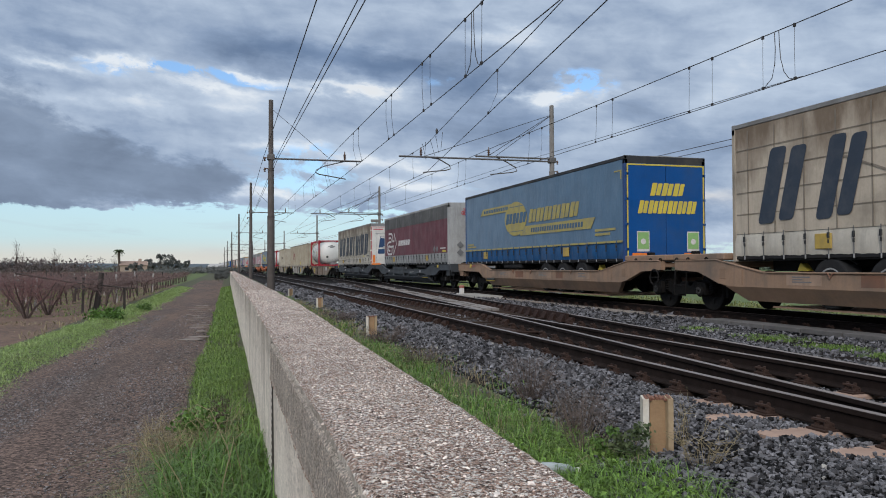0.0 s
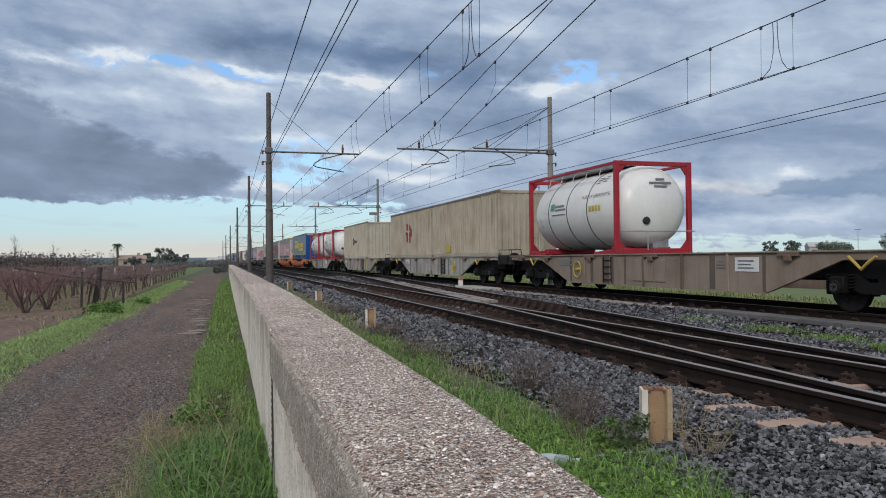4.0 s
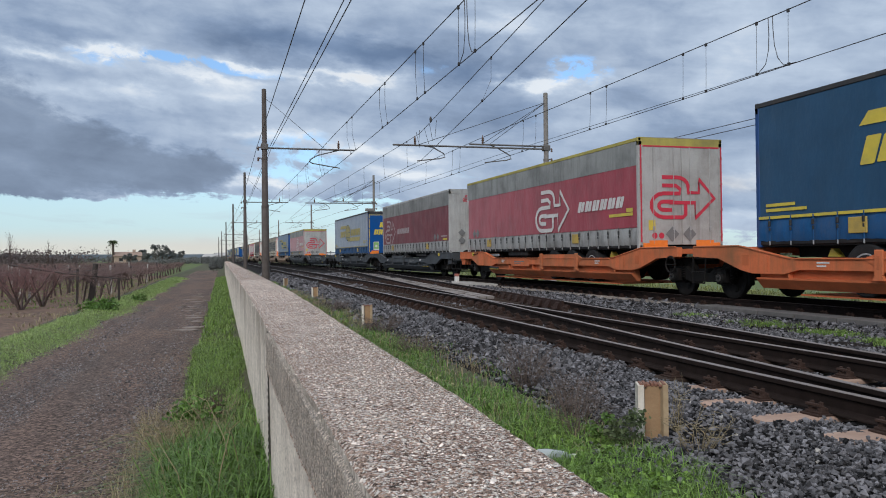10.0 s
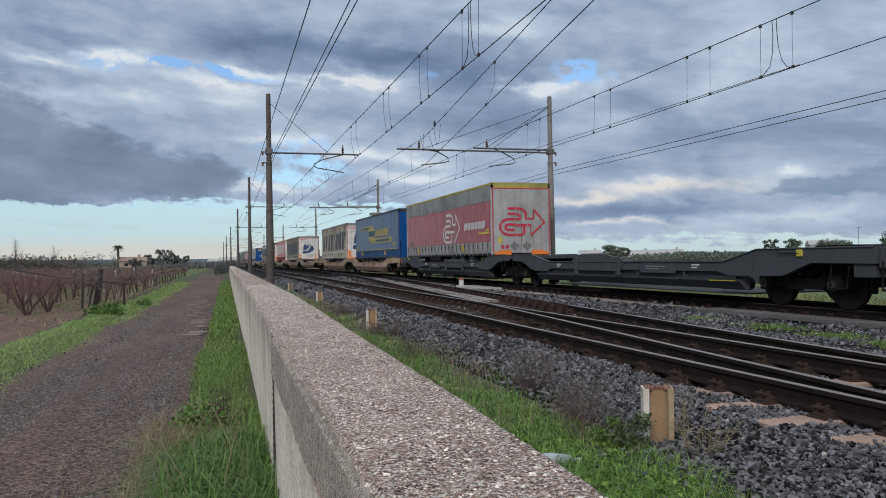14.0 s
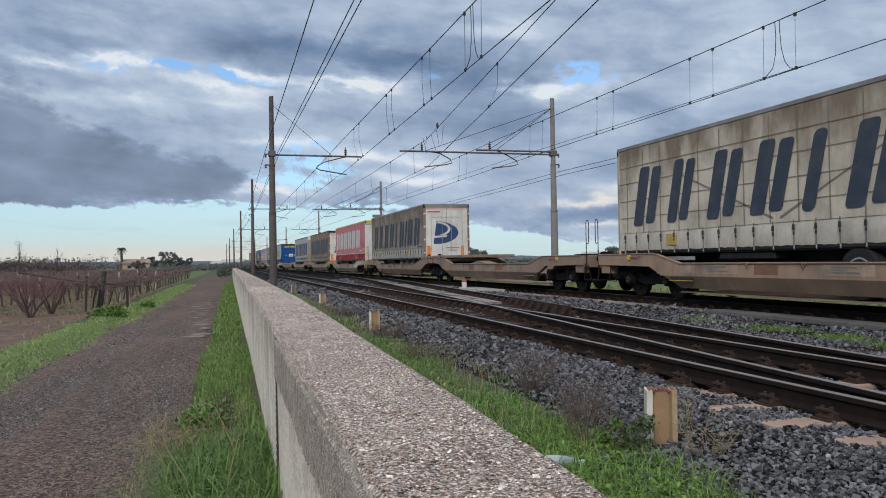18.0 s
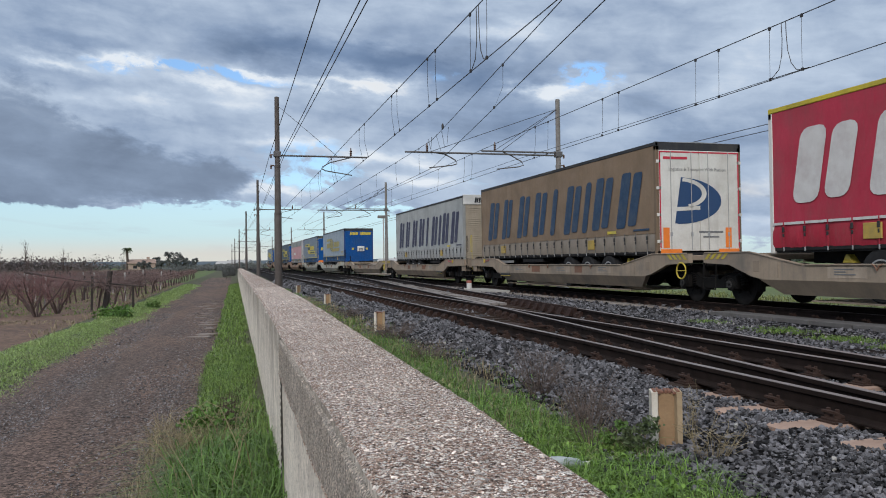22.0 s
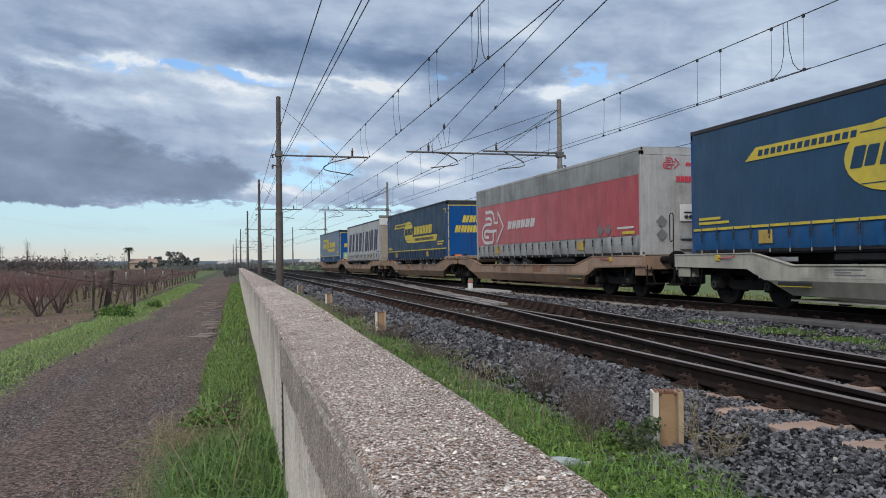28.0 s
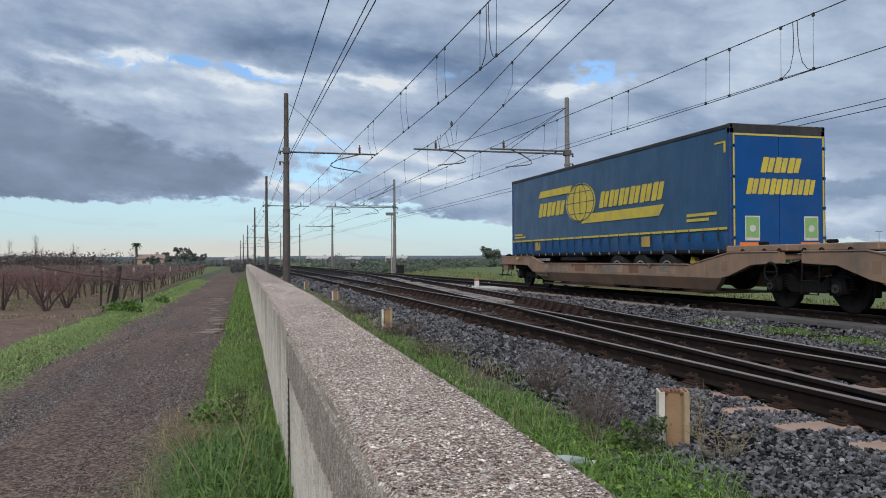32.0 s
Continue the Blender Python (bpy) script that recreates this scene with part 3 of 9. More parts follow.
def wall():
    th = empty("wall_trackside", Matrix.Identity(4))
    tagged(th, "long low weathered concrete wall between farm track and railway", "wall", kind="structure")
    cuts = [-6.0, -1.2, 4.55, 10.3, 16.0, 21.8, 27.5, 33.2, 39.0, 44.7, 50.4, 56.2, 62.0, 71, 80]
    for y0, y1 in zip(cuts, cuts[1:]):
        a, b = y0 + 0.007, y1 - 0.007
        k = max(2, int((b - a) / (0.035 if y0 < 4 else 0.08 if y0 < 12 else 0.4)))
        body, top = Mesh(), Mesh()
        rings, tops = [], []
        for i in range(k + 1):
            y = a + (b - a) * i / k
            s = skew(y)
            wl, wr = at_y(WALL_L, y) + s, at_y(WALL_R, y) + s
            chip = lambda q: 0.007 * noise.noise((q * 7.1, y * 3.0, 2.0)) + 0.004 * noise.noise((q * 3.1, y * 21.0, 4.0))
            left, right = (wl + chip(1) * 0.8, y, 0.641 + chip(5)), (wr + chip(2), y, 0.643 + chip(3))
            rings.append([(wl + 0.02, y, -0.75), (wl + 0.003 * noise.noise((1, y * 2, 0)), y, 0.60), left, right, (wr, y, 0.60), (wr, y, -0.75)])
            nx = 14
            row = []
            for q in range(nx + 1):
                if q in (0, nx):
                    row.append(left if q == 0 else right)
                else:
                    f = (q - 0.5 * (q == 1) + 0.5 * (q == nx - 1)) / nx
                    row.append((left[0] + (right[0] - left[0]) * f, y, 0.65 + 0.006 * noise.noise((q * 1.4, y * 9, 6)) + 0.005 * noise.noise((q * 3.7, y * 31, 9))))
            tops.append(row)
        for r in rings:
            body.v += r
        for i in range(k):
            body.f += [(i * 6 + q, i * 6 + (q + 1) % 6, i * 6 + 6 + (q + 1) % 6, i * 6 + 6 + q) for q in (0, 1, 3, 4, 5)]
        body.f += [tuple(range(6)), tuple(k * 6 + q for q in range(6))]
        nx = 15
        for r in tops:
            top.v += r
        for i in range(k):
            top.f += [(i * nx + q, i * nx + q + 1, (i + 1) * nx + q + 1, (i + 1) * nx + q) for q in range(nx - 1)]
        p = part("wall_panel", body, MT["wall"], th)
        part("coping", top, MT["wall_top"], p, "rough coping full of pale chips", smooth=True)
        if y1 == 4.55:                      # this panel carries a darker, rougher cap on its face
            m, edge = Mesh(), Mesh()
            for i in range(41):
                y = a + (b - a) * i / 40
                w0 = at_y(WALL_L, y) + skew(y)
                lo = 0.43 + 0.02 * noise.noise((y * 1.7, 0, 3)) + 0.01 * noise.noise((y * 9, 0, 3))
                m.v += [(w0 - 0.001, y, lo - 0.006), (w0 - 0.014, y, lo), (w0 - 0.012, y, 0.615 + 0.008 * noise.noise((y * 8, 2, 2))), (w0 + 0.004, y, 0.628)]
            for i in range(40):
                m.f += [(i * 4 + q, i * 4 + q + 1, i * 4 + 5 + q, i * 4 + 4 + q) for q in range(3)]
            part("cap_band", m, MT["wall_cap"], p, "dark weathered band under the coping")
            n = 520                         # broken grains along the lower edge of the band
            for i in range(n):
                y = a + 2.0 + (b - a - 2.0) * i / n
                lo = 0.43 + 0.02 * noise.noise((y * 1.7, 0, 3)) + 0.01 * noise.noise((y * 9, 0, 3))
                q = 0.0035 + 0.003 * noise.noise((i * 0.37, 5, 1))
                w0 = at_y(WALL_L, y) + skew(y) - 0.013 + 0.004 * noise.noise((i * 0.7, 2, 7))
                edge.add([(w0 - q, y, lo - q), (w0 + q, y + q, lo - q), (w0 + q, y - q, lo), (w0, y, lo + q * 1.6)], [(0, 2, 1), (0, 1, 3), (1, 2, 3), (2, 0, 3)])
            part("chipped_edge", edge, MT["wall_top"], p, "pale broken edge of the band")
        f = Mesh().box(at_y(WALL_L, y1) + skew(y1) + 0.015, at_y(WALL_R, y1) + skew(y1) - 0.01, y1 - 0.009, y1 + 0.009, -0.7, 0.60)
        if y1 == 4.55:                      # here the filler has swollen out of the joint
            for k in range(44):
                w_ = 0.010 + 0.008 * noise.noise((k * 0.9, 4, 4))
                x_ = at_y(WALL_L, y1) + skew(y1)
                f.box(x_ - 0.002 - 0.003 * (k % 2), x_ + 0.02, y1 - w_, y1 + 0.010 + 0.006 * noise.noise((k * 1.3, 8, 4)), -0.25 + k * 0.02, -0.231 + k * 0.02)
        part("joint_filler", f, MT["joint"], th)


# ---------------------------------------------------------------- tracks
TRAIN_X = 12.07
HALF = 0.7525           # from the middle of a track to the middle of its rail


def main_x(y):          # middle of the near track
    return 5.20 + 0.0205 * y


def cross_x(y):         # middle of the crossover that leaves it for the far track
    if y < 6:
        return main_x(y) + 0.00515 * max(0.0, y + 3.15) ** 2
    if y < 17.4:
        return main_x(y) + 0.431 + 0.0942 * (y - 6)
    a = main_x(17.4) + 1.505
    if y < 52:
        return a + 0.1015 * (y - 17.4)
    b = a + 0.1015 * 34.6
    t = min(1.0, (y - 52) / 38.0)
    return b + (TRAIN_X - b) * (1.9 * t - 0.9 * t * t)


def rail_mesh(fx, y0, y1, step):
    prof = [(-0.075, -0.172), (0.075, -0.172), (0.075, -0.160), (0.022, -0.142), (0.010, -0.130), (0.010, -0.050), (0.036, -0.040), (0.036, -0.006), (0.028, -0.002),
            (-0.028, -0.002), (-0.036, -0.006), (-0.036, -0.040), (-0.010, -0.050), (-0.010, -0.130), (-0.022, -0.142), (-0.075, -0.160)]
    web, head = Mesh(), Mesh()
    n = len(prof)
    ys = []
    y = y0
    while y < y1 - 0.01:
        ys.append(y)
        y += step
    ys.append(y1)
    for y in ys:
        x = fx(y)
        web.v += [(x + px, y, pz) for px, pz in prof]
        head.v += [(x - 0.031, y, -0.0035), (x - 0.024, y, 0.001), (x + 0.024, y, 0.001), (x + 0.031, y, -0.0035)]
    for i in range(len(ys) - 1):
        web.f += [(i * n + k, i * n + (k + 1) % n, (i + 1) * n + (k + 1) % n, (i + 1) * n + k) for k in range(n)]
        head.f += [(i * 4 + k, i * 4 + k + 1, i * 4 + 5 + k, i * 4 + 4 + k) for k in range(3)]
    return web, head


def track(label, fx, y0, y1, rails, bright):
    th = empty("railway_track", Matrix.Identity(4))
    tagged(th, label, "railway track", kind="structure")
    for s in rails:
        web, head = rail_mesh(lambda y: fx(y) + s * HALF, y0, y1, 2.0)
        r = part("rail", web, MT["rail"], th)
        part("running_surface", head, MT["railhead" if bright else "dullhead"], r, "worn bright rail top" if bright else "rusted rail top")
    return th


def tracks():
    near = track("straight near track with rust-brown rails on stained sleepers", main_x, -30, 420, (-1, 1), True)
    cross = track("crossover track that curves away from the near track", cross_x, 0.5, 90, (-1, 1), True)
    far = track("far track under the passing goods train", lambda y: TRAIN_X, -60, 520, (-1, 1), False)
    # check rail with its rusty chairs beside the crossover's outer rail
    rust = material("rust_brown_steel", (0.046, 0.027, 0.022), 0.85, second=(0.027, 0.017, 0.015), scale=9, fine=70, amount=0.8, bump=0.4, spec=0.12)
    for y0, y1, off in ((15.6, 20.6, -0.105),):
        ck = part("check_rail", Mesh().prism([(cross_x(y0) + HALF + off - 0.035, y0), (cross_x(y0) + HALF + off + 0.03, y0), (cross_x(y1) + HALF + off + 0.03, y1), (cross_x(y1) + HALF + off - 0.035, y1)], -0.15, 0.018, "z"), rust, cross, "rust-brown check rail")
        y = y0 + 0.2
        while y < y1:
            x = cross_x(y) + HALF + off
            part("chair", Mesh().prism([(x - 0.15, -0.17), (x - 0.05, -0.17), (x - 0.04, -0.01), (x - 0.07, -0.03)], y - 0.10, y + 0.10, "y"), rust, ck)
            y += 0.62
    # cast chairs that carry the rails through the crossing
    ch = Mesh().prism([(-0.16, -0.18), (0.16, -0.18), (0.15, -0.14), (0.07, -0.06), (-0.07, -0.06), (-0.15, -0.14)], -0.11, 0.11, "y").data("chair", rust)
    y = 15.5
    while y < 34:
        for fx, sd, th_ in ((main_x, -1, near), (cross_x, -1, cross), (main_x, 1, near), (cross_x, 1, cross)):
            ob = new("chair", ch)
            ob.parent = th_
            ob.matrix_basis = Matrix.Translation((fx(y) + sd * HALF, y, 0.0))
        y += 0.655
    # bearers under the turnout, then plain sleepers
    sl, dk, gr = (Mesh().box(-0.5, 0.5, -0.13, 0.13, -0.12, 0.0, 0.015).data("sleeper", MT[k]) for k in ("sleeper", "sleeper_dark", "sleeper_grey"))
    f = Mesh()
    for s in (-1, 1):
        f.box(s * 0.135 - 0.05, s * 0.135 + 0.05, -0.075, 0.075, 0.0, 0.030, 0.008)
        for d in (-0.045, 0.045):
            f.lathe([(0.028, 0.034), (0.050, 0.031), (0.056, 0.020), (0.095, 0.017), (0.098, 0.002)], 6, "z", (s * 0.135, d, 0))
        f.tube([(s * 0.10, -0.07, 0.04), (s * 0.17, -0.05, 0.075), (s * 0.18, 0.05, 0.075), (s * 0.10, 0.07, 0.04)], 0.013, 5)
    f.box(-0.21, 0.21, -0.095, 0.095, -0.006, 0.010, 0.003)
    fa = f.data("fastening", MT["fastener"])

    def bearer(th, y, x0, x1, z=-0.182):
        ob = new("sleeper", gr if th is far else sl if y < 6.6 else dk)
        ob.parent = th
        ob.matrix_basis = Matrix.Translation(((x0 + x1) / 2, y, z)) @ Matrix.Rotation(-0.02, 4, "Z") @ Matrix.Diagonal((x1 - x0, 1, 1, 1))
        return ob

    def clip(th, x, y):
        ob = new("fastening", fa)
        ob.parent = th
        ob.matrix_basis = Matrix.Translation((x, y, -0.176))

    y = 2.23 - 0.655 * 34
    while y < 62:
        long = y < 42
        if y < -9:
            bearer(near, y, main_x(y) - 1.2, main_x(y) + 1.2)
            y += 0.655
            continue
        bearer(near, y, main_x(y) - (1.34 if y < 6.3 else 1.02) - (0.12 * noise.noise((y * 3, 0, 0))), (cross_x(y) + 1.2) if long and cross_x(y) - main_x(y) < 2.4 else main_x(y) + 1.25)
        if 1 < y < 36:
            for fx, th in ((main_x, near), (cross_x, cross)):
                for s in (-1, 1):
                    clip(th, fx(y) + s * HALF, y)
        if cross_x(y) - main_x(y) >= 2.4:
            bearer(cross, y + 0.1, cross_x(y) - 1.25, cross_x(y) + 1.25)
        y += 0.655
    y = 4.0 - 0.62 * 40
    while y < 70:
        bearer(far, y, TRAIN_X - 1.27 - 0.05 * noise.noise((y * 3, 5, 0)), TRAIN_X + 1.25, -0.178)
        if 1 < y < 34:
            clip(far, TRAIN_X - HALF, y)
        y += 0.62


# ---------------------------------------------------------------- masts and wires
MASTS_L = [(1.95, -6.0), (2.62, 33.8), (3.59, 67.5), (4.20, 107.8), (4.97, 163.0), (5.6, 222.0), (6.2, 285.0)]
MASTS_R = [(14.5, -6.0), (14.54, 31.7), (14.60, 67.9), (14.52, 107.9), (14.57, 155.5), (14.6, 208.0), (14.6, 262.0)]


def mast(x, y, side, arms, top=8.1, grey=False):
    """side: +1 the arm reaches to +x. arms: ends of the arm and wire places, as distances from the mast."""
    th = empty("catenary_mast", pose(x, y, -0.35))
    tagged(th, "tall %s overhead-line mast with cantilever arm beside the track" % ("grey tubular" if grey else "dark rusty tubular"), "catenary mast", "overhead-line masts")
    m = MT["mast_grey" if grey else "mast"]
    h = top + 0.35
    part("foundation", Mesh().prism([(0.38 * math.cos(a), 0.38 * math.sin(a)) for a in (math.pi * k / 4 + 0.39 for k in range(8))], -0.2, 0.22, "z"), MT["concrete"], th)
    pole = Mesh().lathe([(0.1, 0.165), (3.5, 0.150), (3.52, 0.135), (5.5, 0.122), (5.52, 0.108), (h - 0.02, 0.095), (h, 0.07)], 14, "z")
    part("pole", pole, m, th, smooth=True)
    for z in (3.5, 5.5):
        part("collar", Mesh().lathe([(z - 0.04, 0.156 if z < 4 else 0.13), (z + 0.05, 0.156 if z < 4 else 0.13)], 14, "z"), m, th)
    za = 5.62 + 0.35
    for reach, wires in arms:
        dz = 0.0 if len(arms) == 1 or reach > 5 else 0.12
        arm = part("arm", Mesh().tube([(0, 0, za + dz), (side * reach, 0, za + dz)], 0.038, 8), MT["arm"], th)
        for w in wires:
            ins = Mesh().lathe([(0.02, 0.025), (0.08, 0.06), (0.11, 0.03), (0.16, 0.065), (0.19, 0.03), (0.24, 0.065), (0.27, 0.03), (0.38, 0.02)], 10, "z", (side * w, 0, za + dz + 0.02))
            part("insulator", ins, MT["insulator"], arm, smooth=True)
            st = Mesh()
            s = side if side > 0 else 1
            st.tube([(side * w + s * 0.05, 0.05, za + dz), (side * w - s * 0.90, 0.05, za - 0.25), (side * w - s * 1.22, 0.05, za - 0.43), (side * w - s * 1.26, 0.05, za - 0.52), (side * w - s * 1.10, 0.05, za - 0.60), (side * w + s * 0.05, 0.05, za - 0.78)] if side > 0 else
                    [(side * w + 0.35, 0.05, za + dz), (side * w + 0.8, 0.05, za - 0.06), (side * w + 1.25, 0.05, za - 0.3), (side * w + 1.32, 0.05, za - 0.45), (side * w + 1.1, 0.05, za - 0.52), (side * w + 0.1, 0.05, za - 0.64)], 0.026, 6)
            part("steady_arm", st, MT["arm"], arm, "bent steady arm")
    tip = max(r for r, _ in arms)
    if side < 0 and len(arms) > 1:
        for reach, dz, oy in ((arms[0][0] - 1.1, 0.0, 0.0), (arms[1][0] - 0.6, 0.12, 0.12), (arms[1][0] - 0.9, 0.12, -0.1)):
            part("stay", Mesh().tube([(0, oy * 0.5, h - 0.42), (-reach, oy, za + dz + 0.03)], 0.012, 5), MT["wire"], th, "stay wire")
    if side > 0:
        part("stay", Mesh().tube([(0, 0, h - 0.35), (side * (tip - 1.3), 0, za + 0.03)], 0.010, 5), MT["wire"], th, "stay wire")
    part("clamp", Mesh().box(-0.15, 0.15, -0.14, 0.14, za - 0.07, za + 0.17, 0.02), MT["arm"], th)
    for dz in (0.0, -0.45):
        bx = -side * 0.26
        br = Mesh().tube([(0, 0, za + dz), (bx, 0, za + dz + 0.03)], 0.025, 6)
        br.lathe([(-0.12, 0.02), (-0.10, 0.05), (-0.05, 0.03), (-0.02, 0.055), (0.03, 0.03), (0.06, 0.02)], 8, "z", (bx, 0, za + dz))
        part("bracket", br, MT["insulator"], th)
    return th


def wire(name, label, pts, sag, r, parent=None):
    """A wire through its supports, hanging between them."""
    line = []
    for a, b in zip(pts, pts[1:]):
        a, b = Vector(a), Vector(b)
        k = 14 if min(a.y, b.y) < 120 else 6
        for i in range(k):
            t = i / k
            p = a.lerp(b, t)
            p.z -= 4 * sag * t * (1 - t)
            line.append(p)
    line.append(Vector(pts[-1]))
    ob = part(name, Mesh().tube(line, r, 5), MT["wire"], parent, smooth=True)
    if not parent:
        tagged(ob, label, "overhead wire", "overhead wires")
    return line


def droppers(top, low, places, name="dropper_wires"):
    """Droppers from messenger to contact wire."""
    th = empty(name, Matrix.Identity(4))
    tagged(th, "thin droppers between messenger and contact wire", "dropper wire")

    def on(line, y):
        for a, b in zip(line, line[1:]):
            if a.y <= y <= b.y:
                return a.lerp(b, (y - a.y) / max(1e-6, b.y - a.y))
        return None

    for y in places:
        a, b = on(top, y), on(low, y)
        if a and b and a.z - b.z > 0.15:
            d = part("dropper", Mesh().tube([a, (a.x, a.y + 0.01, (a.z + b.z) / 2), b], 0.0055, 4), MT["wire"], th)
            part("clip", Mesh().box(a.x - 0.018, a.x + 0.018, a.y - 0.03, a.y + 0.03, a.z - 0.06, a.z + 0.015), MT["wire"], d)
            part("clip", Mesh().box(b.x - 0.018, b.x + 0.018, b.y - 0.03, b.y + 0.03, b.z - 0.015, b.z + 0.05), MT["wire"], d)


def overhead():
    for i, (x, y) in enumerate(MASTS_L):
        c = main_x(y)
        mast(x, y, 1, [(c - x + 0.55, [c - x - 0.15])], top=8.1)
    for i, (x, y) in enumerate(MASTS_R):
        if i in (1,):
            mast(x, y, -1, [(6.9, [5.95]), (3.55, [2.95])], grey=True)
        elif i == 2:
            mast(x, y, -1, [(6.0, [5.2]), (3.5, [2.7])], grey=True)
        else:
            mast(x, y, -1, [(3.6, [2.6])], grey=True)
    zc, zm = 5.0, 6.25
    SECTION = empty("section_insulator", Matrix.Identity(4))
    tagged(SECTION, "section insulator on short droppers in the overhead line", "insulator")
    first = [(4.72, -6.0)] + [(main_x(y) - 0.35, y) for x, y in MASTS_L[1:]]
    m1 = wire("messenger_wire", "messenger wire over the near track", [(x, y, zm) for x, y in first], 0.05, 0.012)
    c1 = wire("contact_wire", "copper contact wire over the near track", [(4.50, -6.0, zc)] + [(main_x(y) - 0.17 - 0.25 * (i % 2), y, zc) for i, (x, y) in enumerate(MASTS_L[1:])], 0.02, 0.010)
    droppers(m1, c1, (14.4, 15.5, 18.4, 19.2, 23.0, 23.8, 29.0, 30.2, 38.0, 39.0, 44.0, 45.0, 50.0, 56.0, 62.0))
    m2 = wire("messenger_wire", "messenger wire over the far track", [(x - 2.55, y, zm - 0.02) for x, y in MASTS_R], 0.06, 0.012)
    c2 = wire("contact_wire", "copper contact wire over the far track", [(TRAIN_X - 0.1 + 0.06 * (-1) ** i, y, zc) for i, (x, y) in enumerate(MASTS_R)], 0.01, 0.010)
    droppers(m2, c2, (9.6, 13.8, 14.8, 16.65, 17.62, 21.65, 22.7, 27.0, 28.2, 36.0, 37.2, 42.0, 48.0, 54.0, 60.0))
    wire("contact_wire", "second contact wire running in over the far track", [(TRAIN_X - 0.1, 13.6, 5.005), (TRAIN_X + 0.25, 31.7, 5.33), (TRAIN_X + 1.6, 67.9, 5.9)], 0.01, 0.008)
    m3 = wire("messenger_wire", "messenger wire over the crossover", [(4.05, -6, 6.2), (8.8, 31.7, 6.12), (9.4, 67.9, 6.15), (11.6, 107.9, 6.2)], 0.03, 0.011)
    c3 = wire("contact_wire", "copper contact wire over the crossover", [(3.25, -6, 5.0), (8.82, 31.7, 4.98), (9.6, 67.9, 5.0), (11.8, 107.9, 5.1)], 0.02, 0.010)
    droppers(m3, c3, (19.0, 34.0, 39.0, 44.5, 50.0, 56.0))
    for x0, dx, z in ((1.30, -0.32, 5.62), (2.17, 0.24, 5.72), (2.30, 0.30, 5.66)):
        wire("feeder_wire", "feeder wire along the masts", [(x0, -6.0, z)] + [(x + dx, y, z) for x, y in MASTS_L[1:]], 0.06, 0.011)
    for z in (4.73, 4.91):
        wire("feeder_wire", "feeder wire along the grey masts", [(x + 0.42, y, z - 0.25 * (y < 0)) for x, y in MASTS_R], 0.05, 0.011)
    for y in (28.6, 29.5, 30.3, 31.0, 31.5):            # a section insulator hangs by many short droppers
        part("dropper", Mesh().tube([(8.6, y, 6.12), (8.7 + 0.15 * math.sin(y * 5), y + 0.05, 5.5)], 0.008, 4).box(8.59, 8.61, y - 0.015, y + 0.015, 6.09, 6.14), MT["wire"], SECTION)
    part("insulator_body", Mesh().lathe([(0, 0.01), (0.05, 0.045), (0.16, 0.05), (0.24, 0.02)], 8, "z", (8.55, 29.2, 6.15)), MT["wire"], SECTION)
    # loops that join messenger and contact wire
    th = empty("jumper_loops", Matrix.Identity(4))
    tagged(th, "slack jumper loops between messenger and contact wire", "jumper wire")
    def on(line, y):
        return next(a.lerp(b, (y - a.y) / (b.y - a.y)) for a, b in zip(line, line[1:]) if a.y <= y <= b.y)

    for top, low, y in ((m1, c1, 14.95), (m2, c2, 14.3)):
        a = on(top, y)
        for e, f in ((0.12, 0.50), (-0.02, -0.50)):
            b = on(low, y + f)
            q = lambda u, v: (a.x + (b.x - a.x) * u, a.y + e + (b.y - a.y - e) * u, a.z + (b.z - a.z) * v)
            part("jumper", Mesh().tube([q(0, 0), q(0.02, 0.25), q(0.10, 0.55), q(0.30, 0.80), q(0.62, 0.95), q(1, 1)] if f < 0 else [q(0, 0), q(-0.05, 0.3), q(0.0, 0.6), q(0.25, 0.85), q(1, 1)], 0.009, 5), MT["wire"], th)


ground()
road()
wall()
tracks()
overhead()

# ---------------------------------------------------------------- the train: running gear
RUN = [(0, 0.0), (4, 60.15), (8, 119.40), (12, 177.67), (16, 234.90), (20, 291.20), (24, 346.88), (28, 402.39), (32, 458.24)]   # seconds, metres run
MOVERS, FRONT_SETS, REAR_SETS = [], [], []


def run_at(t):
    """Smooth curve through RUN."""
    i = max(0, min(len(RUN) - 2, int(t // 4)))
    p = [RUN[max(0, min(len(RUN) - 1, i + k))] for k in (-1, 0, 1, 2)]
    m0 = (p[2][1] - p[0][1]) / (p[2][0] - p[0][0]) * 4
    m1 = (p[3][1] - p[1][1]) / (p[3][0] - p[1][0]) * 4
    u = (t - p[1][0]) / 4
    return (2 * u**3 - 3 * u**2 + 1) * p[1][1] + (u**3 - 2 * u**2 + u) * m0 + (-2 * u**3 + 3 * u**2) * p[2][1] + (u**3 - u**2) * m1


def moving(th, y, x=TRAIN_X, z=0.0):
    th.matrix_basis = pose(x, y, z)
    MOVERS.append((th, x, y, z))
    return th


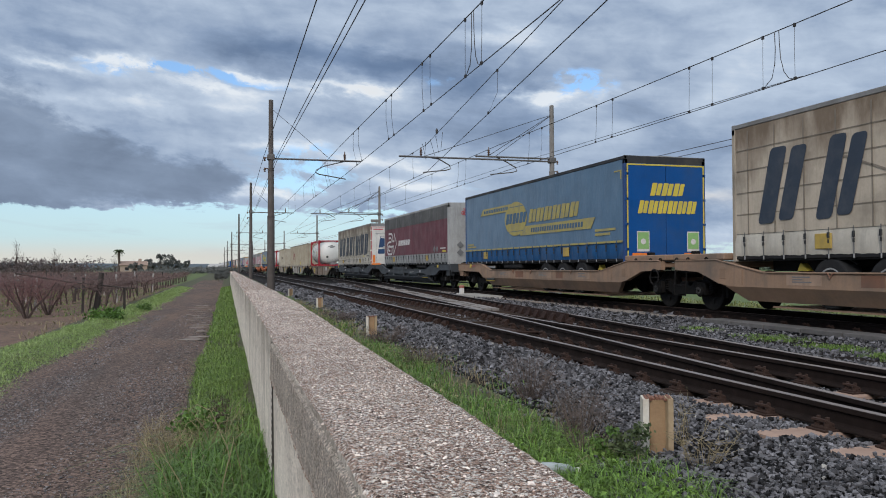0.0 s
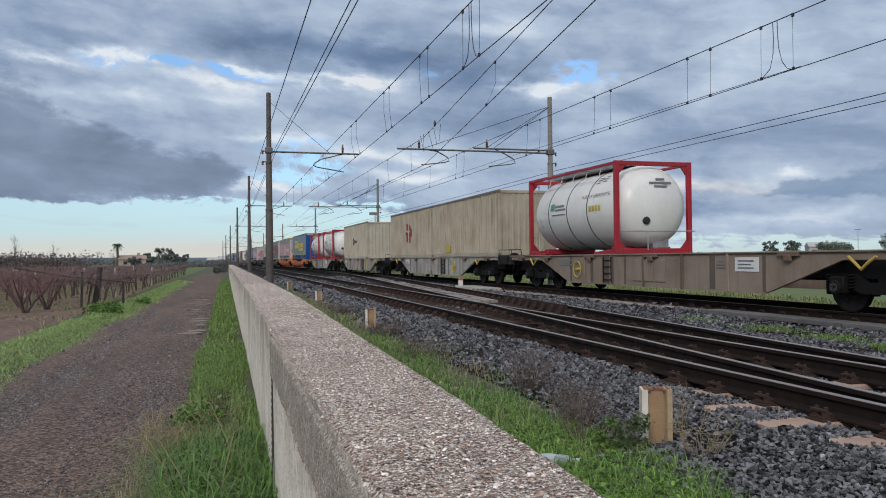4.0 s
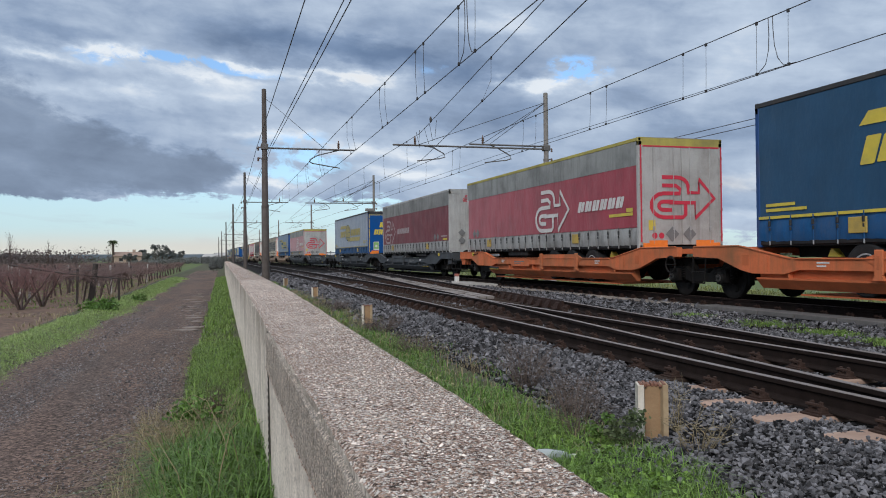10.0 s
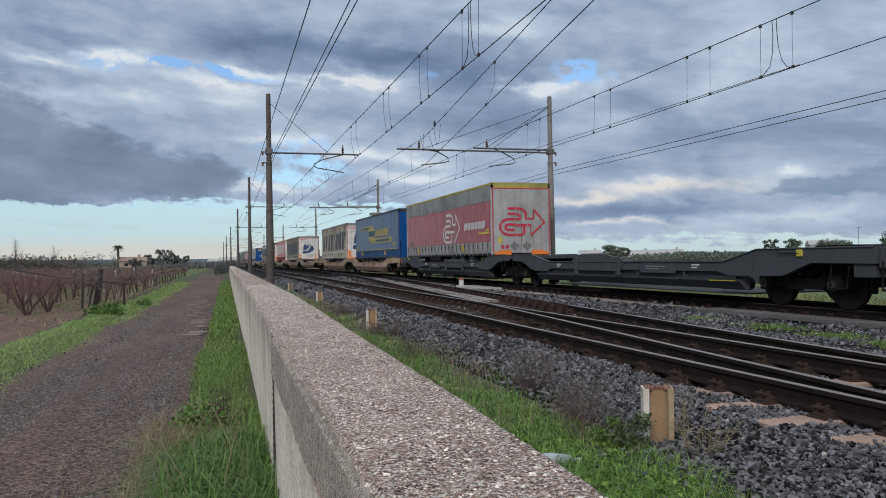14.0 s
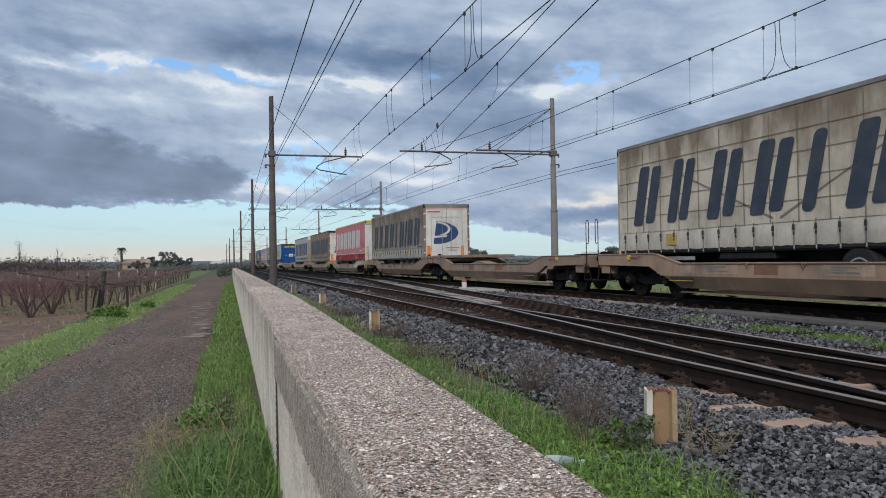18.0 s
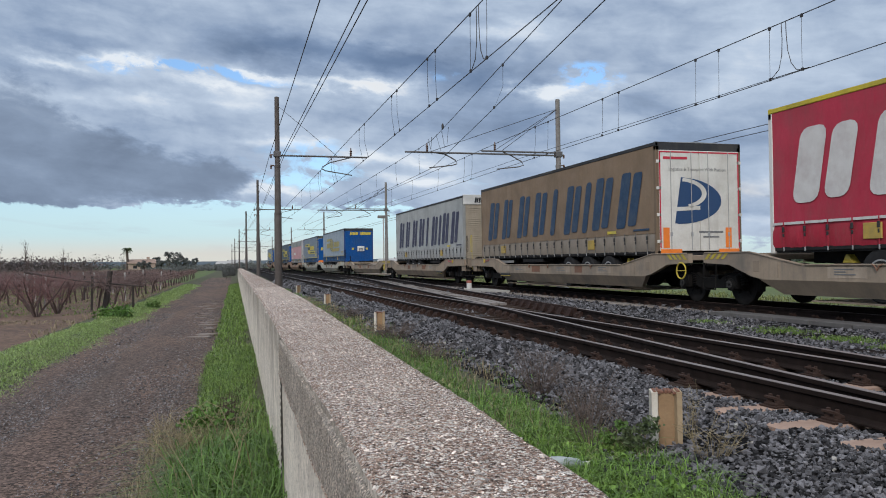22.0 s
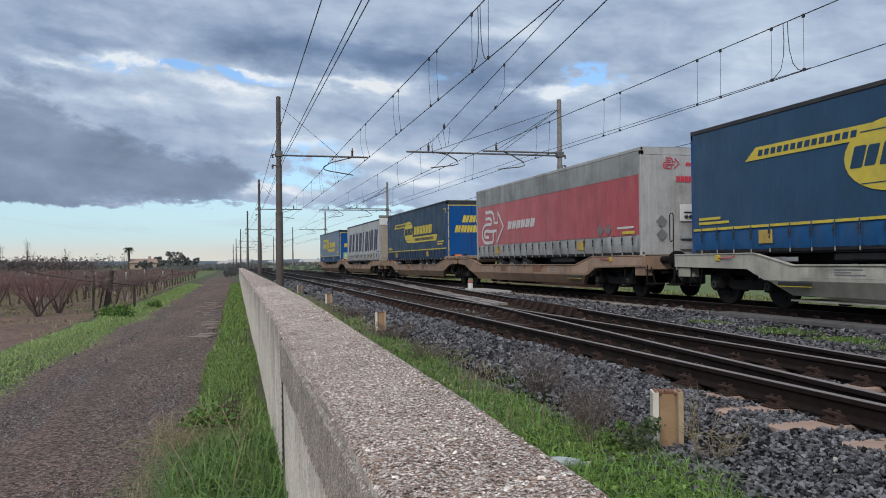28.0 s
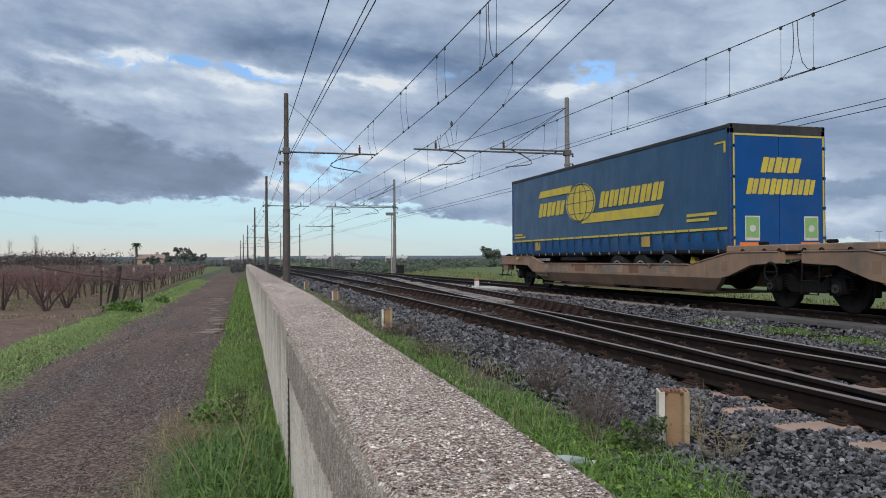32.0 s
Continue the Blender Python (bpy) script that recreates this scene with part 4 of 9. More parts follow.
def bogie_data():
    w = Mesh()
    for s in (-1, 1):
        w.lathe([(s * 0.69, 0.06), (s * 0.692, 0.43), (s * 0.70, 0.455), (s * 0.73, 0.46), (s * 0.815, 0.458), (s * 0.825, 0.43), (s * 0.80, 0.36), (s * 0.79, 0.16), (s * 0.84, 0.13), (s * 0.84, 0.05)], 20, "x")
    w.tube([(-0.95, 0, 0), (0.95, 0, 0)], 0.07, 10)
    # four small holes in the web tell that the wheel turns
    for s in (-1, 1):
        for k in range(4):
            a = math.pi / 2 * k
            w.box(s * 0.80 - 0.012, s * 0.80 + 0.012, 0.26 * math.cos(a) - 0.05, 0.26 * math.cos(a) + 0.05, 0.26 * math.sin(a) - 0.05, 0.26 * math.sin(a) + 0.05)
    f = Mesh()
    for s in (-1, 1):
        x0, x1 = s * 0.97 - 0.06, s * 0.97 + 0.06
        f.prism([(-1.2, 0.62), (-1.05, 0.70), (-0.55, 0.70), (-0.35, 0.56), (0.35, 0.56), (0.55, 0.70), (1.05, 0.70), (1.2, 0.62), (1.2, 0.42), (0.6, 0.42), (0.42, 0.36), (-0.42, 0.36), (-0.6, 0.42), (-1.2, 0.42)], x0, x1, "x")
    f.box(-0.95, 0.95, -0.16, 0.16, 0.42, 0.66, 0.02)
    for s in (-1, 1):
        f.box(-0.95, 0.95, s * 1.15 - 0.04, s * 1.15 + 0.04, 0.5, 0.62)
    ax = Mesh().lathe([(0, 0.14), (0.16, 0.14), (0.19, 0.11), (0.20, 0.05)], 12, "x")
    ax.box(-0.02, 0.14, -0.17, 0.17, -0.10, 0.20, 0.02)
    coil = [(0.06 + 0.068 * math.cos(a), 0.068 * math.sin(a), -0.13 + 0.0088 * a) for a in (0.7854 * k for k in range(41))]
    sp = Mesh().tube(coil, 0.017, 4)
    cv = Mesh().lathe([(-0.03, 0.03), (-0.035, 0.085), (0.0, 0.10), (0.02, 0.10)], 10, "x")
    for a in (45, 135, 225, 315):
        cv.lathe([(-0.055, 0.002), (-0.055, 0.02), (-0.03, 0.02)], 6, "x", (0, 0.065 * math.cos(radians(a)), 0.065 * math.sin(radians(a))))
    bb = Mesh().box(-0.07, 0.07, -0.05, 0.05, -0.16, 0.16, 0.02)
    return {"wheelset": w.data("wheelset", MT["wheel"], True), "frame": f.data("bogie", MT["bogie"]), "axlebox": ax.data("axlebox", MT["bogie"], True),
            "spring": sp.data("spring", MT["bogie"], True), "cover": cv.data("axle_cover", MT["cover_steel"], True), "brake": bb.data("brake_block", MT["bogie"])}


MT["cover_steel"] = material("axle_cover_steel", (0.05, 0.048, 0.047), 0.7, second=(0.025, 0.023, 0.022), scale=12, spec=0.3)
MT["cream_panel"] = paint("cream_panel", (0.56, 0.53, 0.45), amount=0.4, streak=0.4)
BOGIE = bogie_data()


def bogie(parent, y):
    b = part("bogie", BOGIE["frame"], None, parent, "black grimy two-axle bogie", at=pose(0, y, 0))
    for s, sets in ((-0.9, FRONT_SETS), (0.9, REAR_SETS)):
        w = part("wheelset", BOGIE["wheelset"], None, b, at=pose(0, s, 0.46))
        sets.append(w)
        for side in (-1, 1):
            part("axlebox", BOGIE["axlebox"], None, b, at=pose(side * 1.0, s, 0.46, 0, 0, 0 if side > 0 else 180))
        for d in (-0.27, 0.27):
            part("spring", BOGIE["spring"], None, b, at=pose(-1.06, s + d, 0.56))
        part("axle_cover", BOGIE["cover"], None, b, at=pose(-1.17, s, 0.46))
        for d in (-0.53, 0.53):
            part("brake_block", BOGIE["brake"], None, b, at=pose(-0.76, s + d, 0.47))
    return b


def flat(mesh, x, poly, thick=0.006):
    """A thin plate on an upright face that looks to -x; poly of (y, z), any turn."""
    n = len(poly)
    vs = [(x, y, z) for y, z in poly] + [(x - thick, y, z) for y, z in poly]
    mesh.add(vs, [tuple(range(n)), tuple(range(2 * n - 1, n - 1, -1))] + [(i, (i + 1) % n, n + (i + 1) % n, n + i) for i in range(n)])
    return mesh


def bars(mesh, x, y, z, lines, h=0.05, gap=0.035, thick=0.005):
    """Rows of plain bars for small lettering; lines: lengths."""
    for k, w in enumerate(lines):
        zz = z - k * (h + gap)
        flat(mesh, x, [(y, zz), (y - w, zz), (y - w, zz - h), (y, zz - h)], thick)
    return mesh


def buffers(parent, y, s):
    for sx in (-0.875, 0.875):
        b = Mesh().lathe([(0, 0.10), (s * 0.32, 0.10), (s * 0.32, 0.075), (s * 0.56, 0.075), (s * 0.57, 0.22), (s * 0.60, 0.225), (s * 0.61, 0.20)], 14, "y", (sx, y, 1.03))
        part("buffer", b, MT["bogie"], parent, smooth=True)
    hk = Mesh().tube([(0, y, 0.98), (0, y + s * 0.3, 0.98), (0, y + s * 0.36, 0.90), (0, y + s * 0.30, 0.84)], 0.035, 6)
    hk.tube([(0, y + s * 0.3, 0.86), (0.06, y + s * 0.33, 0.62), (0, y + s * 0.33, 0.50)], 0.025, 6)
    part("coupling", hk, MT["bogie"], parent, "screw coupling")


def hoop(x, y, z, r, t, n=16):
    """A ring that stands upright, facing sideways."""
    pts = [(x, y + r * math.cos(2 * math.pi * k / n), z + r * math.sin(2 * math.pi * k / n)) for k in range(n + 1)]
    return Mesh().tube(pts, t, 5, caps=False)


def pocket_wagon(joint, colour, label, hazard=False, vtg=False, empty_half=0, raised=False):
    """Double pocket wagon: two low troughs on three bogies, joined in the middle."""
    th = moving(empty("pocket_wagon"), joint)
    tagged(th, label, "railway wagon", "pocket wagons")
    soot = tuple(min(0.10, 0.5 * c + 0.02) for c in colour[1])
    body = paint("wagon_" + colour[0], colour[1], dirt=soot, amount=0.55, streak=0.4, rough=0.7)
    # Body colour times 0.85, with the shade of the inward slope mixed in.
    low = paint("wagon_low_shaded_" + colour[0], tuple(c * 0.85 for c in colour[1]), dirt=tuple(0.8 * c for c in soot), amount=0.5, streak=0.2, rough=0.8)
    clamps = colour[0] in ("orange", "slate")
    zb = 0.69 if clamps else 0.60
    pale = paint("wagon_pale_patch_" + colour[0], tuple(min(0.6, c * 1.12 + 0.05) for c in colour[1]), amount=0.6, streak=0.5, rough=0.8)
    rusty = paint("wagon_rust_patch", (0.26, 0.13, 0.085), amount=0.6, streak=0.4, rough=0.85)
    for s in (-1, 1):
        q = lambda pts: [(s * a, b) for a, b in pts]
        top = q([(0.3, 1.16), (1.9, 1.16), (3.4, 0.90), (12.4, 0.90), (13.5, 1.14), (16.42, 1.14), (16.42, 0.86), *([(14.95, 0.87), (14.2, 0.62)] if clamps else [(13.75, 0.82), (13.2, 0.60)]), (12.6, 0.60), (12.2, zb), (3.6, zb), (3.2, 0.60), (2.3, 0.60), (1.95, 0.66), (1.2, 0.90), (0.3, 0.94)])
        sill = None
        for side in (-1, 1):
            x0, x1 = sorted((side * 1.42, side * 1.30))
            sill = part("side_sill", Mesh().prism(top, x0, x1, "x"), body, th)
            m = Mesh()
            ya, yb = s * 2.2, s * 13.1
            if clamps:         # the side steps in, then out again to a ledge
                prof_ = [(side * 1.32, zb), (side * 1.30, 0.53), (side * 1.40, 0.52), (side * 1.40, 0.49), (side * 1.24, 0.31), (side * 1.12, 0.31), (side * 1.18, zb)]
                m.prism(prof_, min(ya, yb) + 0.2, max(ya, yb) - 0.2, "y")
            else:
                m.add([(side * 1.42, ya, 0.60), (side * 1.42, yb, 0.60), (side * 1.24, yb - s * 0.5, 0.31), (side * 1.24, ya + s * 0.5, 0.31),
                       (side * 1.30, ya, 0.60), (side * 1.30, yb, 0.60), (side * 1.14, yb - s * 0.5, 0.31), (side * 1.14, ya + s * 0.5, 0.31)],
                      [(0, 1, 2, 3), (7, 6, 5, 4), (0, 3, 7, 4), (1, 5, 6, 2), (2, 6, 7, 3), (0, 4, 5, 1)])
            part("lower_sill", m, low, th)
            # rim and ribs on the near side
            if side < 0:
                part("rim", Mesh().box(-1.455, -1.40, min(s * 3.5, s * 12.4), max(s * 3.5, s * 12.4), 0.885, 0.915, 0.006), body, sill)
                sp = lambda a, b: (min(s * a, s * b), max(s * a, s * b))
                part("edge_flange", Mesh().tube([(-1.43, s * 12.4, 0.90), (-1.43, s * 13.5, 1.145), (-1.43, s * 16.4, 1.145)], 0.016, 5), body, sill)
                part("edge_flange", Mesh().tube([(-1.43, s * 3.4, 0.90), (-1.43, s * 1.9, 1.165), (-1.43, s * 0.35, 1.165)], 0.016, 5), body, sill)
                for k in (2.75, 13.35):
                    part("seam", Mesh().box(-1.428, -1.418, s * k - 0.012, s * k + 0.012, 0.64, 0.95), low, sill)
                part("slot", Mesh().box(-1.43, -1.40, *sp(11.9, 12.8), 0.50, 0.58, 0.01), MT["black"], sill, "black recess in the sill")
                part("slot_edge", Mesh().box(-1.44, -1.40, *sp(11.9, 12.8), 0.485, 0.50), MT["hazard"], sill)
                part("dark_hatch", Mesh().box(-1.425, -1.415, *sp(2.0, 2.2), 0.76, 0.98, 0.004), low, sill)
                if clamps:
                    part("raised_panel", Mesh().prism(q([(5.1, 0.90), (5.5, 1.02), (7.9, 1.02), (8.3, 0.90), (8.0, zb - 0.04), (5.6, zb - 0.04)]), -1.435, -1.39, "x"), body, sill)
                    for k in (5.45, 7.95):
                        part("clamp_arm", Mesh().box(-1.475, -1.425, s * k - 0.09, s * k + 0.09, 0.62, 1.05, 0.015).prism([(s * k - 0.06, 0.64), (s * k + 0.06, 0.64), (s * k + 0.12, 0.54), (s * k - 0.12, 0.54)], -1.48, -1.42, "x"), body, sill, "lifting arm at the sill")
                        part("arm_slot", Mesh().box(-1.479, -1.47, s * k - 0.03, s * k + 0.03, 0.72, 0.95, 0.004), low, sill)
                    hp = part("hung_plate", Mesh().box(-1.435, -1.415, *sp(9.0, 10.6), 0.62, 0.87, 0.01), body, sill)
                    part("lettering", bars(Mesh(), -1.436, s * 9.8 + 0.5, 0.80, [0.9, 0.6], 0.03, 0.03), MT["grey_print"], hp, "small dark lettering as bars")
                    for k in (4.2, 11.4):
                        part("small_mark", bars(Mesh(), -1.422, s * k + 0.15, 0.84, [0.3, 0.22], 0.03, 0.03), MT["white_print"], sill)
                    for k in (3.3, 8.8, 10.9):
                        part("ledge_rib", Mesh().box(-1.40, -1.30, s * k - 0.02, s * k + 0.02, 0.52, zb, 0.004), low, sill)
                else:
                    for k, w_, mt in ((4.5, 0.9, pale), (6.1, 0.5, rusty), (7.3, 1.2, pale), (9.4, 0.7, rusty), (10.9, 1.3, pale), (12.0, 0.4, pale)):
                        pp = part("panel_patch", Mesh().box(-1.424, -1.418, s * k - w_ / 2, s * k + w_ / 2, 0.66, 0.865, 0.002), mt, sill)
                        if w_ > 0.8:
                            part("lettering", bars(Mesh(), -1.425, s * k + w_ * 0.32, 0.83, [w_ * 0.5, w_ * 0.3, w_ * 0.55], 0.022, 0.025), MT["grey_print"], pp, "small dark lettering as bars")
                    for k in (5.2, 8.3, 9.9):
                        part("catch_hook", Mesh().tube([(-1.44, s * k - 0.12, 0.91), (-1.46, s * k - 0.04, 0.88), (-1.46, s * k, 0.80), (-1.46, s * k + 0.05, 0.88), (-1.44, s * k + 0.12, 0.91)], 0.014, 5), rusty, sill)
                part("lever_box", Mesh().box(-1.46, -1.41, s * 14.7 - 0.07, s * 14.7 + 0.07, 0.99, 1.12, 0.01), MT["hazard"], sill, "yellow lever box")
                part("lever", Mesh().tube([(-1.45, s * 14.7, 1.05), (-1.47, s * 14.2, 1.06), (-1.45, s * 14.1, 1.10)], 0.012, 5), MT["bogie"] if clamps else MT["red_print"], sill)
                part("step", Mesh().tube([(-1.36, s * 15.4, 0.85), (-1.42, s * 15.4, 0.42), (-1.42, s * 15.8, 0.42), (-1.36, s * 15.8, 0.85)], 0.016, 6), MT["bogie"], th, "footstep")
        part("trough_floor", Mesh().box(-1.2, 1.2, min(s * 3.4, s * 12.7), max(s * 3.4, s * 12.7), 0.195, 0.225), low, th)
        part("end_deck", Mesh().box(-1.30, 1.30, min(s * 13.6, s * 16.42), max(s * 13.6, s * 16.42), 0.98, 1.08, 0.01), low, th)
        part("joint_deck", Mesh().box(-1.30, 1.30, min(s * 0.3, s * 2.3), max(s * 0.3, s * 2.3), 1.00, 1.12, 0.01), low, th)
        part("headstock", Mesh().box(-1.35, 1.35, s * 16.46 - 0.04, s * 16.46 + 0.04, 0.78, 1.14, 0.012), low, th)
        part("jacking_bracket", Mesh().box(-1.37, -1.10, *sorted((s * 15.9, s * 16.35)), 0.62, 0.86, 0.012), low, th)
        buffers(th, s * 16.5, s)
        part("underframe", Mesh().box(-0.85, 0.85, min(s * 13.5, s * 16.4), max(s * 13.5, s * 16.4), 0.66, 0.975, 0.02).box(-0.45, 0.45, min(s * 16.0, s * 16.42), max(s * 16.0, s * 16.42), 0.38, 0.7, 0.03), MT["bogie"], th)
        for x in (-0.62, 0.55):
            part("brake_hose", Mesh().tube([(x, s * 16.5, 0.85), (x + 0.05, s * 16.72, 0.62), (x + 0.08, s * 16.88, 0.45), (x + 0.02, s * 16.97, 0.60)], 0.03, 6), MT["black"], th)
        if colour[0] in ("tan", "russet", "rust", "drab"):
            rail = MT["hazard"] if joint == 334.90 else MT["bogie"]
            part("end_handrail", Mesh().tube([(-1.34, s * 16.58, 0.50), (-1.34, s * 16.58, 1.55), (-1.34, s * 16.58, 2.12), (-1.34, s * 16.62, 2.17), (-1.34, s * 16.70, 2.17), (-1.34, s * 16.74, 2.12), (-1.34, s * 16.74, 1.52), (-1.34, s * 16.70, 1.47), (-1.34, s * 16.60, 1.50)], 0.012, 6), rail, th, "slim looped handrail")
        part("shunter_step", Mesh().box(-1.40, -1.05, min(s * 16.5, s * 16.85), max(s * 16.5, s * 16.85), 0.40, 0.44, 0.01).tube([(-1.38, s * 16.52, 0.42), (-1.34, s * 16.50, 0.9)], 0.016, 5).tube([(-1.30, s * 16.80, 0.42), (-1.24, s * 16.50, 0.85)], 0.016, 5), MT["bogie"], th)
        hs = Mesh().prism([(s * 13.9, 1.08), (s * 14.1, 1.20), (s * 15.2, 1.20), (s * 15.5, 1.08)], -0.5, 0.5, "x")
        part("hitch_stand", hs, MT["bogie"], th, "kingpin hitch")
        bogie(th, s * 14.3)
        part("brake_tank", Mesh().lathe([(-0.5, 0.05), (-0.46, 0.14), (0.46, 0.14), (0.5, 0.05)], 12, "y", (-0.95, s * 12.2, 0.42)), MT["bogie"], th, smooth=True)
        if vtg and s < 0:
            part("sign_panel", Mesh().prism(q([(12.0, 0.66), (13.1, 0.66), (13.7, 0.84), (15.0, 0.90), (15.0, 1.11), (13.55, 1.11), (12.5, 0.87), (12.0, 0.87)]), -1.426, -1.419, "x"), pale if colour[0] != "tan" else MT["cream_panel"], th, "cream panel on the sill")
            part("end_plate", Mesh().box(-1.427, -1.419, *sorted((s * 15.0, s * 16.36)), 0.89, 1.12, 0.003), pale, th)
        if hazard:
            hz = Mesh()
            for k in range(4):
                flat(hz, -1.424, [(s * (0.5 + k * 0.2), 1.15), (s * (0.6 + k * 0.2), 1.15), (s * (0.45 + k * 0.2), 1.02), (s * (0.35 + k * 0.2), 1.02)])
            part("hazard_marking", hz, MT["hazard"], th)
        if raised:
            pl = part("raised_platform", Mesh().box(-1.38, 1.38, min(s * 0.15, s * 2.1), max(s * 0.15, s * 2.1), 1.17, 1.31, 0.02), body, th)
            for k in (0.35, 0.8, 1.5):
                part("lashing_ring", hoop(-1.40, s * k, 1.17, 0.055, 0.014, 10), MT["bogie"], pl)
            part("catch", Mesh().box(-1.36, -1.22, s * 0.95 - 0.1, s * 0.95 + 0.1, 1.31, 1.38, 0.02), MT["bogie"], pl)
    bogie(th, 0.0)
    part("joint_bellows", Mesh().box(-0.9, 0.9, -0.4, 0.4, 0.85, 1.05, 0.03), MT["bogie"], th)
    part("brake_handwheel", hoop(-1.45, 0.55, 0.76, 0.19, 0.02, 18).tube([(-1.45, 0.37, 0.76), (-1.45, 0.73, 0.76)], 0.012, 5), MT["hazard"] if hazard else MT["wheel"], th)
    part("ladder", Mesh().tube([(-1.40, -0.75, 1.0), (-1.44, -0.75, 0.35), (-1.44, -0.3, 0.35), (-1.40, -0.3, 1.0)], 0.018, 6).tube([(-1.43, -0.75, 0.6), (-1.43, -0.3, 0.6)], 0.016, 6), MT["bogie"], th)
    for s in ((-1, 1) if empty_half == 0 else (empty_half,)):
        if empty_half:           # an empty pocket shows its folded hitch and wheel chocks
            if colour[0] == "rust":
                part("folded_platform", Mesh().box(-1.25, 1.25, min(s * 1.2, s * 4.4), max(s * 1.2, s * 4.4), 1.17, 1.30, 0.02), low, th)
            part("wheel_chock", Mesh().prism([(s * 5.2, 0.9), (s * 6.4, 1.02), (s * 7.5, 0.9)], -1.2, -0.7, "x"), low, th)
            if colour[0] == "tan":
                part("stanchion", Mesh().tube([(-1.2, s * 15.0, 1.1), (-1.2, s * 15.0, 1.62), (-1.2, s * 15.22, 1.62), (-1.2, s * 15.22, 1.1)], 0.02, 6), MT["bogie"], th)
    return th


def container_wagon(centre, label, tone=(0.52, 0.50, 0.46)):
    th = moving(empty("container_wagon"), centre)
    tagged(th, label, "railway wagon", "container wagons")
    g = paint("wagon_pale_%d" % round(tone[2] * 100), tone, dirt=(0.17, 0.12, 0.085), amount=0.7, streak=0.65, rough=0.8)
    r = paint("wagon_rusty", (0.17, 0.115, 0.085), amount=0.4, streak=0.3, rough=0.85)
    shade = paint("wagon_shade_%d" % round(tone[2] * 100), tuple(0.45 * c for c in tone), amount=0.5, streak=0.4, rough=0.85)
    prof = [(-9.3, 1.12), (9.3, 1.12), (9.3, 0.98), (6.5, 0.96), (4.6, 0.33), (4.4, 0.28), (-4.4, 0.28), (-4.6, 0.33), (-6.5, 0.96), (-9.3, 0.98)]
    for side in (-1, 1):
        x0, x1 = sorted((side * 1.26, side * 1.18))
        sill = part("side_sill", Mesh().prism(prof, x0, x1, "x"), g, th)
        if side < 0:
            part("rim", Mesh().box(-1.31, -1.24, -9.3, 9.3, 1.10, 1.135, 0.006), g, sill)
            for k in (-3.3, -1.6, 0.1, 1.8, 3.4):
                part("rib", Mesh().box(-1.30, -1.255, k - 0.05, k + 0.05, 0.28, 1.10, 0.01), r if k in (0.1, -1.6) else g, sill)
            fl = 1 if "tank" in label else -1          # which half carries ladder and handwheel
            for k, w_ in ((-4.45, 0.05), (-2.75, 0.10), (fl * 1.975, 0.30), (fl * 1.05, 0.05), (2.95, 0.08), (4.3, 0.06)):
                # Flat strips at 0.45 of the sill tone; the recess shade is painted.
                part("recess", Mesh().box(-1.268, -1.255, k - w_, k + w_, 0.32, 1.06, 0.003), shade, sill, "flat strip darkened to stand for a shaded recess")
            lad = Mesh()
            for k in (1.75, 2.2):
                lad.tube([(-1.30, fl * k, 1.06), (-1.30, fl * k, 0.34)], 0.018, 6)
            for k in range(4):
                lad.tube([(-1.30, fl * 1.75, 0.42 + k * 0.18), (-1.30, fl * 2.2, 0.42 + k * 0.18)], 0.014, 5)
            part("ladder", lad, MT["bogie"], sill)
            nt_ = part("notice_plate", Mesh().box(-1.275, -1.262, -4.3, -3.55, 0.72, 1.02, 0.003) if "tank" in label else Mesh().box(-1.275, -1.262, 4.5, 5.3, 0.78, 1.02, 0.003), MT["white"], sill, "pale plate with small lettering")
            part("lettering", bars(Mesh(), -1.2755, -3.65 if "tank" in label else 5.2, 0.96, [0.5, 0.42, 0.5], 0.03, 0.045), MT["grey_print"], nt_, "small grey lettering as bars")
            for k in (-8.0, -5.2, -0.3, 3.0, 6.0, 8.2):
                part("spigot", Mesh().box(-1.34, -1.22, k - 0.28, k + 0.28, 1.03, 1.12, 0.01).box(-1.36, -1.30, k - 0.10, k + 0.10, 0.94, 1.06, 0.01), r, sill, "folding spigot")
            for k in (-7.0, 7.0):
                part("brake_lever", Mesh().tube([(-1.33, k - 0.3, 1.02), (-1.35, k - 0.15, 0.92), (-1.35, k, 0.80), (-1.35, k + 0.15, 0.92), (-1.33, k + 0.3, 1.02)], 0.028, 6), MT["ochre_plate"], sill, "dull yellow brake lever")
            part("lettering", bars(Mesh(), -1.266, 5.1, 0.98, [0.9, 0.7, 0.9], 0.03, 0.04), MT["grey_print"], sill, "small grey lettering as bars")
            part("lettering", bars(Mesh(), -1.266, -2.9, 0.95, [0.4, 0.4, 0.3], 0.03, 0.04), MT["grey_print"], sill, "small grey lettering as bars")
            for k in range(3):
                part("hatch", Mesh().box(-1.285, -1.262, -0.9 + k * 0.55, -0.45 + k * 0.55, 0.42, 0.98, 0.01), g, sill)
            hy = fl * 3.75
            part("brake_handwheel", hoop(-1.34, hy, 0.70, 0.24, 0.018, 20).tube([(-1.34, hy - 0.24, 0.70), (-1.34, hy + 0.24, 0.70)], 0.012, 5).lathe([(-0.05, 0.04), (0.05, 0.04)], 8, "x", (-1.31, hy, 0.70)), MT["hazard"], sill, "yellow brake handwheel")
    for s in (-1, 1):
        part("underframe", Mesh().box(-0.95, 0.95, *sorted((s * 4.6, s * 9.1)), 0.62, 1.02, 0.01), MT["bogie"], th)
    part("centre_beam", Mesh().box(-0.35, 0.35, -9.2, 9.2, 0.55, 1.05, 0.02), MT["bogie"], th)
